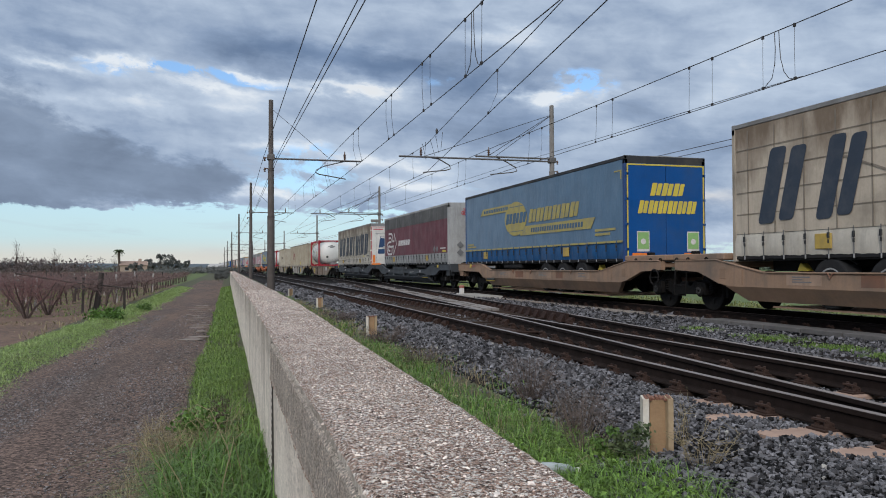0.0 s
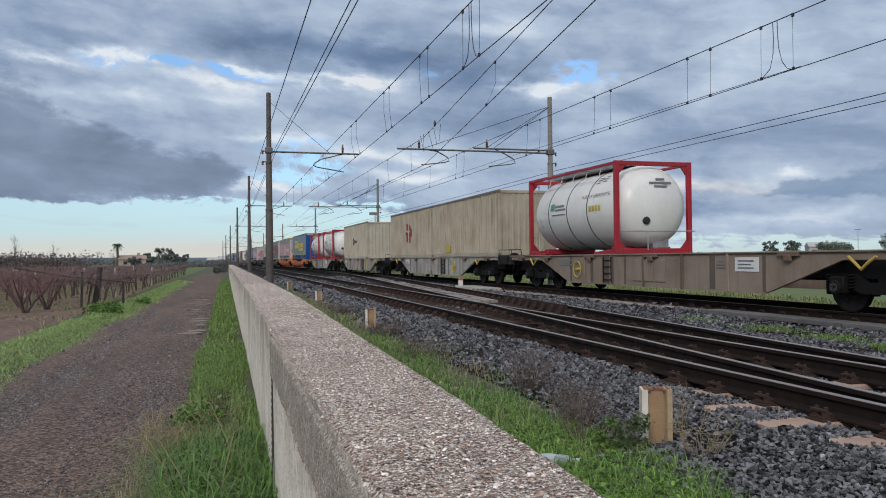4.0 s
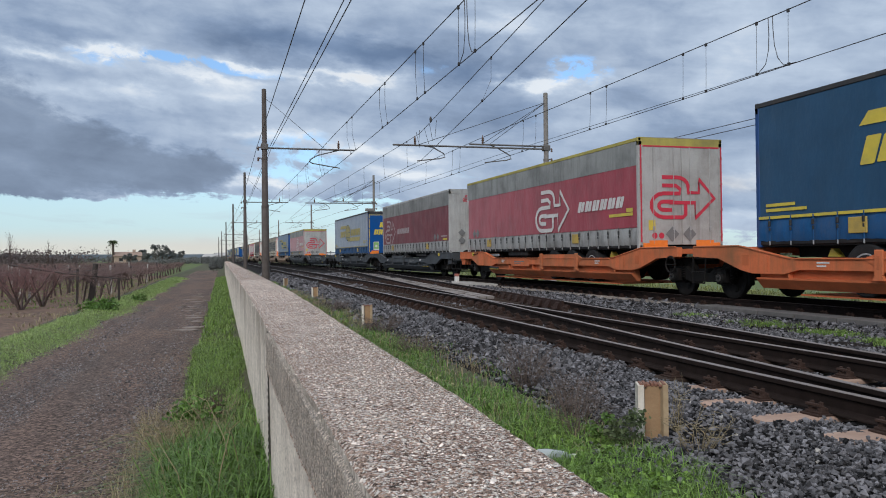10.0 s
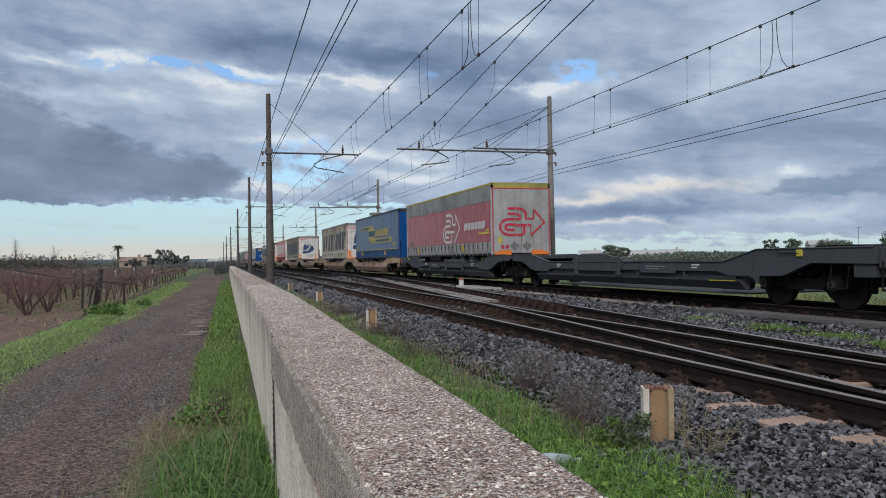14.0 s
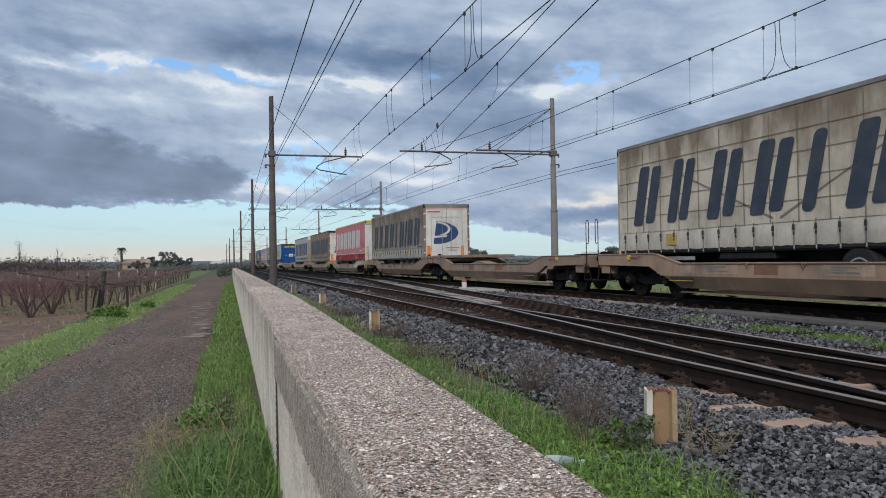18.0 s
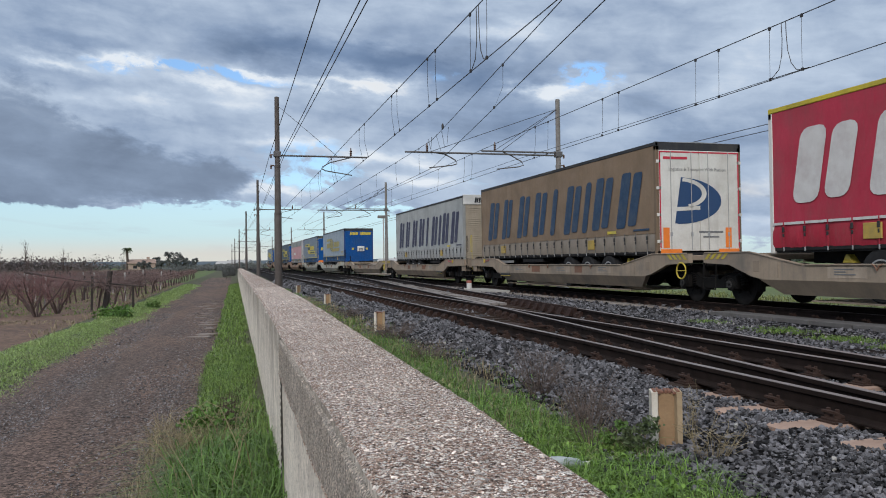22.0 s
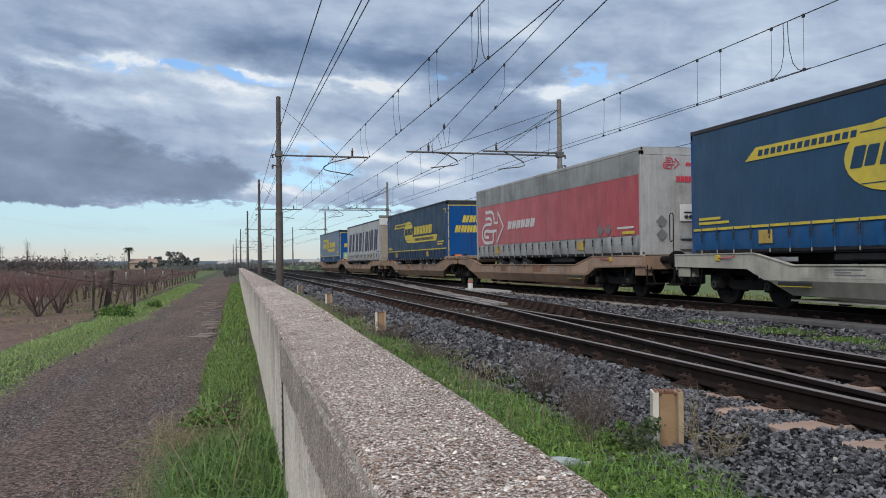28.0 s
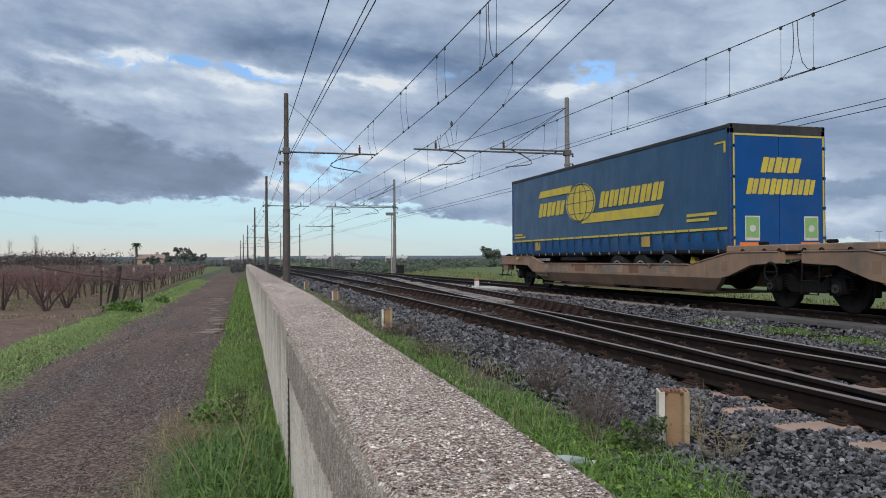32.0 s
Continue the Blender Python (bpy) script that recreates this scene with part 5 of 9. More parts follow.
    for y in (-9.0, -6.2, -3.1, 0, 3.1, 6.2, 9.0):
        part("cross_beam", Mesh().box(-1.2, 1.2, y - 0.12, y + 0.12, 0.95, 1.11), r, th)
    for s in (-1, 1):
        part("headstock", Mesh().box(-1.3, 1.3, s * 9.3 - 0.09, s * 9.3 + 0.09, 0.80, 1.16, 0.02), MT["chassis"], th)
        buffers(th, s * 9.35, s)
        bogie(th, s * 7.1)
        part("handrail", Mesh().tube([(-1.2, s * 9.3, 0.85), (-1.28, s * 9.42, 1.0), (-1.28, s * 9.42, 1.36), (-0.8, s * 9.42, 1.36), (-0.8, s * 9.38, 1.1)], 0.018, 6), MT["bogie"], th)
        part("step", Mesh().tube([(-1.25, s * 8.6, 0.98), (-1.30, s * 8.6, 0.45), (-1.30, s * 9.0, 0.45), (-1.25, s * 9.0, 0.98)], 0.016, 6), MT["bogie"], th, "footstep")
    return th


# ---------------------------------------------------------------- the train: loads
def trailer_wheel_data():
    t = Mesh().lathe([(-0.17, 0.285), (-0.185, 0.33), (-0.18, 0.44), (-0.15, 0.47), (0.15, 0.47), (0.18, 0.44), (0.185, 0.33), (0.17, 0.285)], 24, "x")
    r = Mesh().lathe([(-0.15, 0.30), (-0.178, 0.292), (-0.176, 0.265), (-0.10, 0.25), (-0.06, 0.16), (-0.13, 0.13), (-0.15, 0.10), (-0.15, 0.02)], 20, "x")
    return t.data("tyre", MT["tyre"], True), r.data("rim", MT["rim"], True)


TYRE, RIM = trailer_wheel_data()
TOP, FLOOR, SKIRT = 4.03, 1.22, 1.70       # heights of roof edge, curtain foot and strap line
W2 = 1.265                                 # half width over the curtains
LEN = 13.6


def strap_data(mat):
    m = Mesh().box(-0.026, -0.016, -0.013, 0.013, 0.03, SKIRT - FLOOR + 0.06, 0.003)
    return m.data("strap", mat)


BUCKLE = Mesh().box(-0.045, -0.014, -0.028, 0.028, 0.34, 0.45, 0.008).box(-0.04, -0.012, -0.018, 0.018, 0.25, 0.32, 0.006).data("buckle", MT["black"])
HOOK = Mesh().box(-0.03, -0.008, -0.012, 0.012, -0.03, 0.05, 0.004).data("hem_hook", MT["grey_alu"])
STRAPS = {}


def trailer(near, rear_near, label, side_mat, top_mat, frame_mat, skirt_mat, end, prints, top_h=0.0, strap_mat=None, roof_mat=None, wheel_z=0.70, cap_mat=None):
    """Curtain-sided semi-trailer. near: its nearer end at the start; rear_near: whether its doors look to the camera."""
    th = moving(empty("semi_trailer"), near + LEN / 2)
    tagged(th, label, "semi-trailer", "semi-trailers on the train")
    h = LEN / 2
    d = -1 if rear_near else 1            # +y or -y end that carries the doors
    for side in (-1, 1):
        m = Mesh()
        # a slack, slightly waved curtain
        ny, nz_ = (46, 5) if side < 0 else (2, 1)
        for i in range(ny + 1):
            for j in range(nz_ + 1):
                y, z = -h + 0.09 + (LEN - 0.18) * i / ny, SKIRT + (TOP - 0.09 - top_h - SKIRT) * j / nz_
                e = 0.007 * noise.noise((near + y * 1.3, z * 0.8, 1.0)) + 0.003 * noise.noise((near + y * 4.0, z * 0.7, 2.0)) * (1 if j else 1.6)
                m.v.append((side * (W2 - 0.013 + e * (0 < j)), y, z))
        for i in range(ny):
            for j in range(nz_):
                a = i * (nz_ + 1) + j
                m.f.append((a, a + 1, a + nz_ + 2, a + nz_ + 1))
        part("curtain", m, side_mat, th, smooth=True)
        sk = Mesh()
        cols = 116 if side < 0 else 2
        rows = ((0.004, SKIRT + 0.004), (0.012, SKIRT - 0.12), (0.020, FLOOR + 0.22), (0.014, FLOOR + 0.08), (0.0, FLOOR))
        for i in range(cols + 1):
            y = -h + 0.09 + (LEN - 0.18) * i / cols
            puff = abs(math.sin((y + h - 0.42) * math.pi * 22 / (LEN - 0.84)))
            for r, (o, z) in enumerate(rows):
                w_ = noise.noise((near + y * 3.3, z * 4, 5.0))
                sk.v.append((side * (W2 - 0.034 + o + (0.022 * puff + 0.010 * w_) * (r > 0)), y, z + (0.018 * puff + 0.02 * w_ if r == 4 else 0)))
        for i in range(cols):
            for r in range(4):
                a = i * 5 + r
                sk.f.append((a, a + 1, a + 6, a + 5) if side < 0 else (a, a + 5, a + 6, a + 1))
        part("skirt", sk, skirt_mat, th, "strap skirt along the curtain foot" if side < 0 else "", smooth=True)
        part("roof_rail", Mesh().box(min(side * W2, side * (W2 - 0.08)) - 0.004, max(side * W2, side * (W2 - 0.08)) + 0.004, -h, h, TOP - 0.10, TOP - 0.005, 0.012), roof_mat or frame_mat, th)
        if top_h:
            ub = Mesh()
            cols = 90 if side < 0 else 2
            for i in range(cols + 1):
                y = -h + 0.08 + (LEN - 0.16) * i / cols
                fold = abs(math.sin((y + h) * math.pi / 0.62)) ** 0.5
                for z, o in ((TOP - 0.10 - top_h, 0.0), (TOP - 0.10 - 0.55 * top_h, 0.014), (TOP - 0.10, 0.0)):
                    ub.v.append((side * (W2 - 0.006 + o * fold + 0.004 * noise.noise((near + y * 2.3, z * 2, 3.0)) * (o > 0)), y, z))
            for i in range(cols):
                for r in range(2):
                    a = i * 3 + r
                    ub.f.append((a, a + 1, a + 4, a + 3))
            part("upper_band", ub, top_mat, th, smooth=True)
        part("side_rave", Mesh().box(min(side * (W2 - 0.02), side * (W2 - 0.10)), max(side * (W2 - 0.02), side * (W2 - 0.10)), -h, h, FLOOR - 0.05, FLOOR + 0.03, 0.01), MT["chassis"], th)
    if skirt_mat.name not in STRAPS:
        STRAPS[skirt_mat.name] = strap_data(strap_mat or skirt_mat)
    for k in range(23):
        st = part("strap", STRAPS[skirt_mat.name], None, th, at=pose(-W2 - 0.002, -h + 0.42 + k * (LEN - 0.84) / 22, FLOOR - 0.03))
        part("buckle", BUCKLE, None, st)
        part("hem_hook", HOOK, None, st)
    for y in (-h + 3.6, h - 2.6):
        part("yellow_plate", Mesh().box(-W2 - 0.03, -W2 + 0.002, y - 0.2, y + 0.2, FLOOR + 0.12, SKIRT - 0.08, 0.008), MT["ochre_plate"], th)
    part("roof", Mesh().add([(-W2, -h, TOP - 0.01), (W2, -h, TOP - 0.01), (W2, h, TOP - 0.01), (-W2, h, TOP - 0.01), (0, -h, TOP + 0.02), (0, h, TOP + 0.02)], [(0, 4, 5, 3), (4, 1, 2, 5), (0, 1, 4), (3, 5, 2)]), MT["grey_alu"], th)
    part("floor", Mesh().box(-W2 + 0.06, W2 - 0.06, -h + 0.05, h - 0.05, FLOOR - 0.08, FLOOR - 0.01), MT["chassis"], th)
    for sx in (-0.5, 0.5):
        part("chassis_beam", Mesh().box(sx - 0.06, sx + 0.06, -h + 0.6, h - 0.4, 0.92, FLOOR - 0.08), MT["chassis"], th)
    for k in (-1.31, 0.0, 1.31):
        y = d * (h - 4.0) + k
        part("axle", Mesh().tube([(-1.0, y, wheel_z), (1.0, y, wheel_z)], 0.06, 8), MT["chassis"], th)
        part("mudguard", Mesh().tube([(-1.02, y + 0.62 * math.cos(a), wheel_z + 0.50 * math.sin(a)) for a in (0.75 + 0.2 * q for q in range(9))], 0.02, 5), MT["black"], th)
        for sx in (-1.04, 1.04):
            w = part("wheel", TYRE, None, th, at=pose(sx, y, wheel_z, 0, 0, 0 if sx < 0 else 180))
            part("rim", RIM, None, w)
    for k in (2.2,):
        y = d * (h - 4.0) + d * k
        part("wheel_chock", Mesh().prism([(y - 0.13, 0.93), (y + 0.13, 0.93), (y + 0.05, 1.08), (y + 0.01, 1.08)], -1.05, -0.90, "x"), MT["hazard"], th, "yellow wheel chock")
    part("pallet_box", Mesh().box(-1.16, -0.70, -d * 1.6 - 0.9, -d * 1.6 + 0.9, 0.98, FLOOR - 0.09, 0.02), MT["chassis"], th)
    part("side_guard", Mesh().box(-1.19, -1.16, -d * 4.2 - 0.8, -d * 4.2 + 1.0, 0.97, 1.06, 0.006), MT["grey_alu"], th)
    for sx in (-0.85, 0.85):
        part("landing_leg", Mesh().box(sx - 0.06, sx + 0.06, -d * (h - 2.9) - 0.07, -d * (h - 2.9) + 0.07, 0.52, 1.1, 0.01), MT["chassis"], th)
    # both ends: the near one in detail
    for s in (-1, 1):
        y = s * h
        for sx in (-1, 1):
            part("corner_post", Mesh().box(min(sx * W2, sx * (W2 - 0.11)), max(sx * W2, sx * (W2 - 0.11)), min(y, y - s * 0.11), max(y, y - s * 0.11), FLOOR - 0.1, TOP - 0.09, 0.012), frame_mat, th)
        part("head_beam", Mesh().box(-W2, W2, min(y, y - s * 0.10), max(y, y - s * 0.10), TOP - 0.22, TOP + 0.005, 0.012), (cap_mat if s < 0 else None) or roof_mat or frame_mat, th)
    end(th, -h, near)
    far_end = Mesh().box(-W2 + 0.1, W2 - 0.1, h - 0.07, h - 0.02, FLOOR - 0.1, TOP - 0.2)
    part("door" if not rear_near else "front_wall", far_end, frame_mat, th)
    prints(th)
    return th


def doors(mat, trim, prints=None, alu=False):
    """Rear doors with locking bars and hinges, lamps and bumper."""
    def make(th, y, near):
        for s in (-1, 1):
            d = part("rear_door", Mesh().box(min(s * 0.008, s * (W2 - 0.09)), max(s * 0.008, s * (W2 - 0.09)), y - 0.022, y + 0.03, FLOOR + 0.02, TOP - 0.21, 0.008), mat, th)
            for k in (0.25, 0.85) if alu else ():
                part("lock_bar", Mesh().tube([(s * k, y - 0.035, FLOOR + 0.05), (s * k, y - 0.035, TOP - 0.24)], 0.010, 6).box(s * k - 0.03, s * k + 0.03, y - 0.05, y - 0.02, 1.62, 1.72, 0.006), MT["grey_alu"] if alu else mat, d)
            for k in range(4):
                part("hinge", Mesh().box(min(s * (W2 - 0.13), s * (W2 - 0.01)), max(s * (W2 - 0.13), s * (W2 - 0.01)), y - 0.03, y - 0.005, 1.45 + k * 0.68, 1.53 + k * 0.68, 0.006), trim, d)
            part("tail_lamp", Mesh().box(min(s * 0.62, s * 1.12), max(s * 0.62, s * 1.12), y - 0.03, y + 0.05, 1.0, 1.13, 0.01), MT["red_print"], th)
            part("marker", Mesh().box(min(s * 0.55, s * 1.16), max(s * 0.55, s * 1.16), y - 0.035, y - 0.018, 1.17, 1.29, 0.004), MT["orange_lamp"], th, "orange reflective board")
        part("bumper", Mesh().box(-1.15, 1.15, y + 0.02, y + 0.12, 0.72, 0.86, 0.01), MT["chassis"], th)
        if prints:
            prints(th, y - 0.026)
    return make


def front(mat, prints=None, ribs=True, deep=False):
    """Front wall with upright ribs, and the coupling panel."""
    def make(th, y, near):
        f = part("front_wall", Mesh().box(-W2 + 0.1, W2 - 0.1, y + 0.0, y + 0.05, FLOOR - 0.05, TOP - 0.2), mat, th)
        if ribs:
            for k in range(9):
                part("rib", Mesh().box(-1.02 + k * 0.255 - 0.03, -1.02 + k * 0.255 + 0.03, y - 0.015, y + 0.005, FLOOR, TOP - 0.24, 0.006), mat, f)
        if deep:             # open coupling bay with shelf, hood and hoses
            bay = part("coupling_bay", Mesh().box(-0.36, -0.29, y - 0.14, y - 0.0, 1.42, 2.27, 0.01).box(0.35, 0.42, y - 0.14, y, 1.42, 2.27, 0.01).box(-0.29, 0.35, y - 0.10, y, 2.20, 2.27, 0.008), MT["white"], th, "white bay for brake and light couplings")
            part("bay_back", Mesh().box(-0.29, 0.35, y - 0.03, y - 0.012, 1.42, 2.20), MT["grey_alu"], bay)
            part("hood", Mesh().box(-0.27, 0.42, y - 0.19, y - 0.03, 2.06, 2.11, 0.012), MT["black"], bay)
            for z in (1.84, 1.62):
                part("shelf", Mesh().box(-0.27, 0.36, y - 0.13, y - 0.03, z, z + 0.045, 0.008), MT["white"], bay)
            for x in (-0.12, -0.02, 0.10, 0.22):
                part("coupling_head", Mesh().lathe([(-0.06, 0.03), (-0.05, 0.045), (0.0, 0.05)], 10, "y", (x, y - 0.08, 1.73)), MT["black"], bay)
            part("hose", Mesh().tube([(0.28, y - 0.08, 2.05), (0.31, y - 0.15, 1.9), (0.22, y - 0.16, 1.78)], 0.018, 5).tube([(-0.2, y - 0.12, 2.2), (-0.22, y - 0.14, 2.30), (-0.15, y - 0.12, 2.26)], 0.014, 5), MT["black"], bay)
            part("kingpin_box", Mesh().box(-0.26, 0.30, y - 0.10, y + 0.05, 1.14, 1.40, 0.04), MT["chassis"], th)
            prints(th, y - 0.018)
            return
        part("coupling_panel", Mesh().box(-0.12, 0.48, y - 0.07, y - 0.01, 2.05, 2.50, 0.012), MT["white"], th, "white panel with brake and light couplings")
        cp = Mesh()
        for k in range(3):
            cp.lathe([(-0.06, 0.04), (0.0, 0.05)], 10, "y", (0.04 + k * 0.14, y - 0.07, 2.17))
        cp.box(-0.02, 0.38, y - 0.09, y - 0.07, 2.27, 2.31)
        part("coupling_set", cp, MT["black"], th)
        part("under_run", Mesh().box(-1.1, 1.1, y + 0.05, y + 0.15, 1.0, 1.12, 0.01), MT["chassis"], th)
        if prints:
            prints(th, y - 0.018)
    return make

# ---------------------------------------------------------------- prints on the loads: plain shapes in their colours
FACE = -W2 + 0.0005


def on_side(s):
    """From metres off the nearer end to the trailer's own y."""
    return s - LEN / 2


def quad(mesh, s0, s1, z0, z1, slant=0.0, x=FACE):
    """A slanted block on the side; s0 is its left foot (further off), s1 its right foot."""
    return flat(mesh, x, [(on_side(s0), z0), (on_side(s1), z0), (on_side(s1 - slant), z1), (on_side(s0 - slant), z1)], 0.004)


def ring(mesh, s0, s1, z0, z1, w, slant=0.0, x=FACE, n=20, sq=3.0, part_of=1.0):
    """A slanted rounded ring with a stroke of width w."""
    cs, cz, rs, rz = (s0 + s1) / 2, (z0 + z1) / 2, abs(s0 - s1) / 2, (z1 - z0) / 2
    vs, fs = [], []
    m = int(n * part_of)
    for k in range(m + (0 if part_of >= 1 else 1)):
        a = 2 * math.pi * (k / n + 0.1)
        c, s = math.cos(a), math.sin(a)
        e = (abs(c) ** sq + abs(s) ** sq) ** (-1 / sq)
        for f in (1.0, 0.0):
            ra, rb = rs - (0 if f else w), rz - (0 if f else w * 0.9)
            zz = cz + s * e * rb
            vs.append((x, on_side(cs - c * e * ra - slant * (zz - z0) / (z1 - z0)), zz))
    q = len(vs) // 2
    for k in range(q if part_of >= 1 else q - 1):
        a, b = 2 * k, 2 * ((k + 1) % q)
        fs.append((a, a + 1, b + 1, b))
    return mesh.add(vs, fs)


def disc(mesh, s, z, rs, rz, x=FACE, n=28):
    return flat(mesh, x, [(on_side(s) + rs * math.cos(2 * math.pi * k / n), z + rz * math.sin(2 * math.pi * k / n)) for k in range(n)], 0.004)


def end_flat(mesh, y, poly, thick=0.004):
    """A thin plate on the near end; poly of (x, z)."""
    n = len(poly)
    vs = [(a, y, b) for a, b in poly] + [(a, y - thick, b) for a, b in poly]
    return mesh.add(vs, [tuple(range(n)), tuple(range(2 * n - 1, n - 1, -1))] + [(i, (i + 1) % n, n + (i + 1) % n, n + i) for i in range(n)])


def end_quad(mesh, y, x0, x1, z0, z1, slant=0.0):
    return end_flat(mesh, y, [(x0, z0), (x1, z0), (x1 + slant, z1), (x0 + slant, z1)])


def rounded(a, b, z0, z1, slant, cut):
    """Outline of a slanted block with rounded corners between a and b."""
    w, h, out = b - a, z1 - z0, []
    r = min(abs(cut), abs(w) * 0.45, h * 0.45)
    sg = 1 if w > 0 else -1
    for ca, cz, q0 in ((a + sg * r, z0 + r, 180), (b - sg * r, z0 + r, 270), (b - sg * r, z1 - r, 0), (a + sg * r, z1 - r, 90)):
        for k in range(4):
            t = radians(q0 + 30 * k)
            zz = cz + r * math.sin(t)
            out.append((ca + sg * r * math.cos(t) + slant * (zz - z0) / h, zz))
    return out


def twin(a, w, z0, z1, slant, cut, gap=0.20):
    """Two upright strokes that fill a width w from a."""
    f = (1 - gap) * 0.53
    return [rounded(a, a + w * f, z0, z1, slant, cut), rounded(a + w * (f + gap), a + w, z0 + 0.03 * (z1 - z0), z1 - 0.03 * (z1 - z0), slant, cut)]


def blocks(mesh, s0, s1, z0, z1, n, slant, fill=0.86):
    """A word as a row of slanted strokes with rounded corners."""
    step = (s0 - s1) / n
    for k in range(n):
        for pts in twin(-s0 + k * step, step * fill, z0, z1, slant, 0.03, 0.08):
            flat(mesh, FACE, [(on_side(-q), z) for q, z in pts], 0.004)
    return mesh


def end_blocks(mesh, y, x0, x1, z0, z1, n, slant, fill=0.88):
    step = (x1 - x0) / n
    for k in range(n):
        for pts in twin(x0 + k * step, step * fill, z0, z1, slant, 0.02, 0.08):
            end_flat(mesh, y, pts)
    return mesh


def text_mesh(name, body, size, mat):
    cu = bpy.data.curves.new(name, "FONT")
    cu.body, cu.size, cu.align_x = body, size, "CENTER"
    tmp = new(name, cu)
    me = bpy.data.meshes.new_from_object(tmp)
    bpy.data.objects.remove(tmp)
    me.materials.clear()
    me.materials.append(mat)
    return me


def blue_prints(ink, long, line=True, back=None):
    """Globe, two bars and two words; long: the variant with small words in the bars."""
    def make(th):
        m = Mesh()
        if long:
            quad(m, 11.62, 8.6, 3.08, 3.34, 0.35)
            quad(m, 7.4, 1.95, 2.14, 2.46, 0.28)
            part("upper_bar", m, ink, th)
            g = part("globe", disc(Mesh(), 7.82, 2.77, 1.06, 0.62, FACE - 0.003), ink, th, "globe printed on the curtain")
            k = Mesh()
            blocks(k, 8.75, 6.8, 2.60, 2.98, 3, 0.12)
            for z in (2.3, 3.2):
                quad(k, 8.5, 7.1, z, z + 0.02)
            part("dark_mark", Mesh().add([(p[0] - 0.009, p[1], p[2]) for p in k.v], k.f), back, g)
            b = Mesh()
            for i in range(14):
                quad(b, 11.2 - i * 0.19, 11.07 - i * 0.19, 3.15, 3.27, 0.03, FACE - 0.006)
            for i in range(21):
                quad(b, 6.4 - i * 0.19, 6.27 - i * 0.19, 2.22, 2.37, 0.03, FACE - 0.006)
            part("small_lettering", b, back, th, "illegible small lettering as bars")
            part("word_print", blocks(Mesh(), 6.62, 2.75, 2.56, 3.02, 6, 0.16), ink, th, "large word drawn as slanted blocks")
        else:
            quad(m, 10.95, 8.35, 3.17, 3.40, 0.2)
            quad(m, 7.5, 2.95, 2.14, 2.42, 0.25)
            part("upper_bar", m, ink, th)
            g = part("globe", disc(Mesh(), 7.57, 2.80, 1.05, 0.61, FACE - 0.003), ink, th, "globe printed on the curtain")
            k = Mesh()
            for z in (2.45, 2.8, 3.12):
                quad(k, 8.6 - abs(z - 2.8) * 0.5, 6.55 + abs(z - 2.8) * 0.5, z, z + 0.018, 0, FACE - 0.009)
            for r in (0.02, 0.5, 0.98):
                ring(k, 7.57 + r, 7.57 - r, 2.2, 3.4, 0.035, 0, FACE - 0.014, 24, 2.0)
            part("grid_print", k, back, g)
            part("word_print", blocks(Mesh(), 10.95, 8.75, 2.50, 2.98, 3, 0.16), ink, th, "short word drawn as slanted blocks")
            part("word_print", blocks(Mesh(), 6.30, 2.75, 2.54, 3.02, 6, 0.16), ink, th, "large word drawn as slanted blocks")
        if line:
            part("yellow_line", quad(Mesh(), 13.5, 0.1, SKIRT - 0.02, SKIRT + 0.035, 0, -W2 - 0.012), ink, th)
            e = Mesh()
            quad(e, 0.55, 0.15, 3.62, 3.66)
            quad(e, 0.22, 0.15, 3.40, 3.62)
            part("corner_mark", e, ink, th)
        part("number_print", bars(Mesh(), FACE, on_side(13.3), 1.98, [0.8, 1.1], 0.06, 0.04), ink, th, "small numbers as bars")
        part("number_print", bars(Mesh(), FACE, on_side(1.7), 2.1, [1.2, 0.9], 0.07, 0.05), ink, th, "small numbers as bars")
    return make


def blue_doors(mat, trim, stickers=True):
    def prints(th, y):
        part("word_print", end_blocks(Mesh(), y, -0.50, 0.55, 2.95, 3.30, 3, 0.09), MT["yellow"], th, "yellow word drawn as blocks")
        part("word_print", end_blocks(Mesh(), y, -0.88, 0.93, 2.46, 2.82, 6, 0.08), MT["yellow"], th, "yellow word drawn as blocks")
        e = Mesh()
        end_quad(e, y, -1.17, 1.17, TOP - 0.26, TOP - 0.22)
        for s in (-1.185, 1.185):
            end_quad(e, y, s - 0.02, s + 0.02, FLOOR + 0.1, TOP - 0.22)
        part("yellow_edging", e, MT["yellow"], th)
        for x in (-0.80, 0.80):
            part("reflector_board", end_quad(Mesh(), y - 0.012, x - 0.26, x + 0.26, 1.27, 1.39), MT["orange_lamp"], th)
        if stickers:
            for x in (-0.72, 0.84):
                st = part("sticker", end_quad(Mesh(), y, x - 0.19, x + 0.19, 1.43, 1.98), MT["white_print"], th, "white and green sticker")
                part("sticker_print", end_quad(Mesh(), y - 0.006, x - 0.165, x + 0.165, 1.50, 1.95), MT["green_sticker"], st)
                part("sticker_mark", end_flat(Mesh(), y - 0.011, [(x + 0.08 * math.cos(a), 1.70 + 0.08 * math.sin(a)) for a in (0.52 * k for k in range(12))]), MT["white_print"], st)
    return doors(mat, trim, prints)


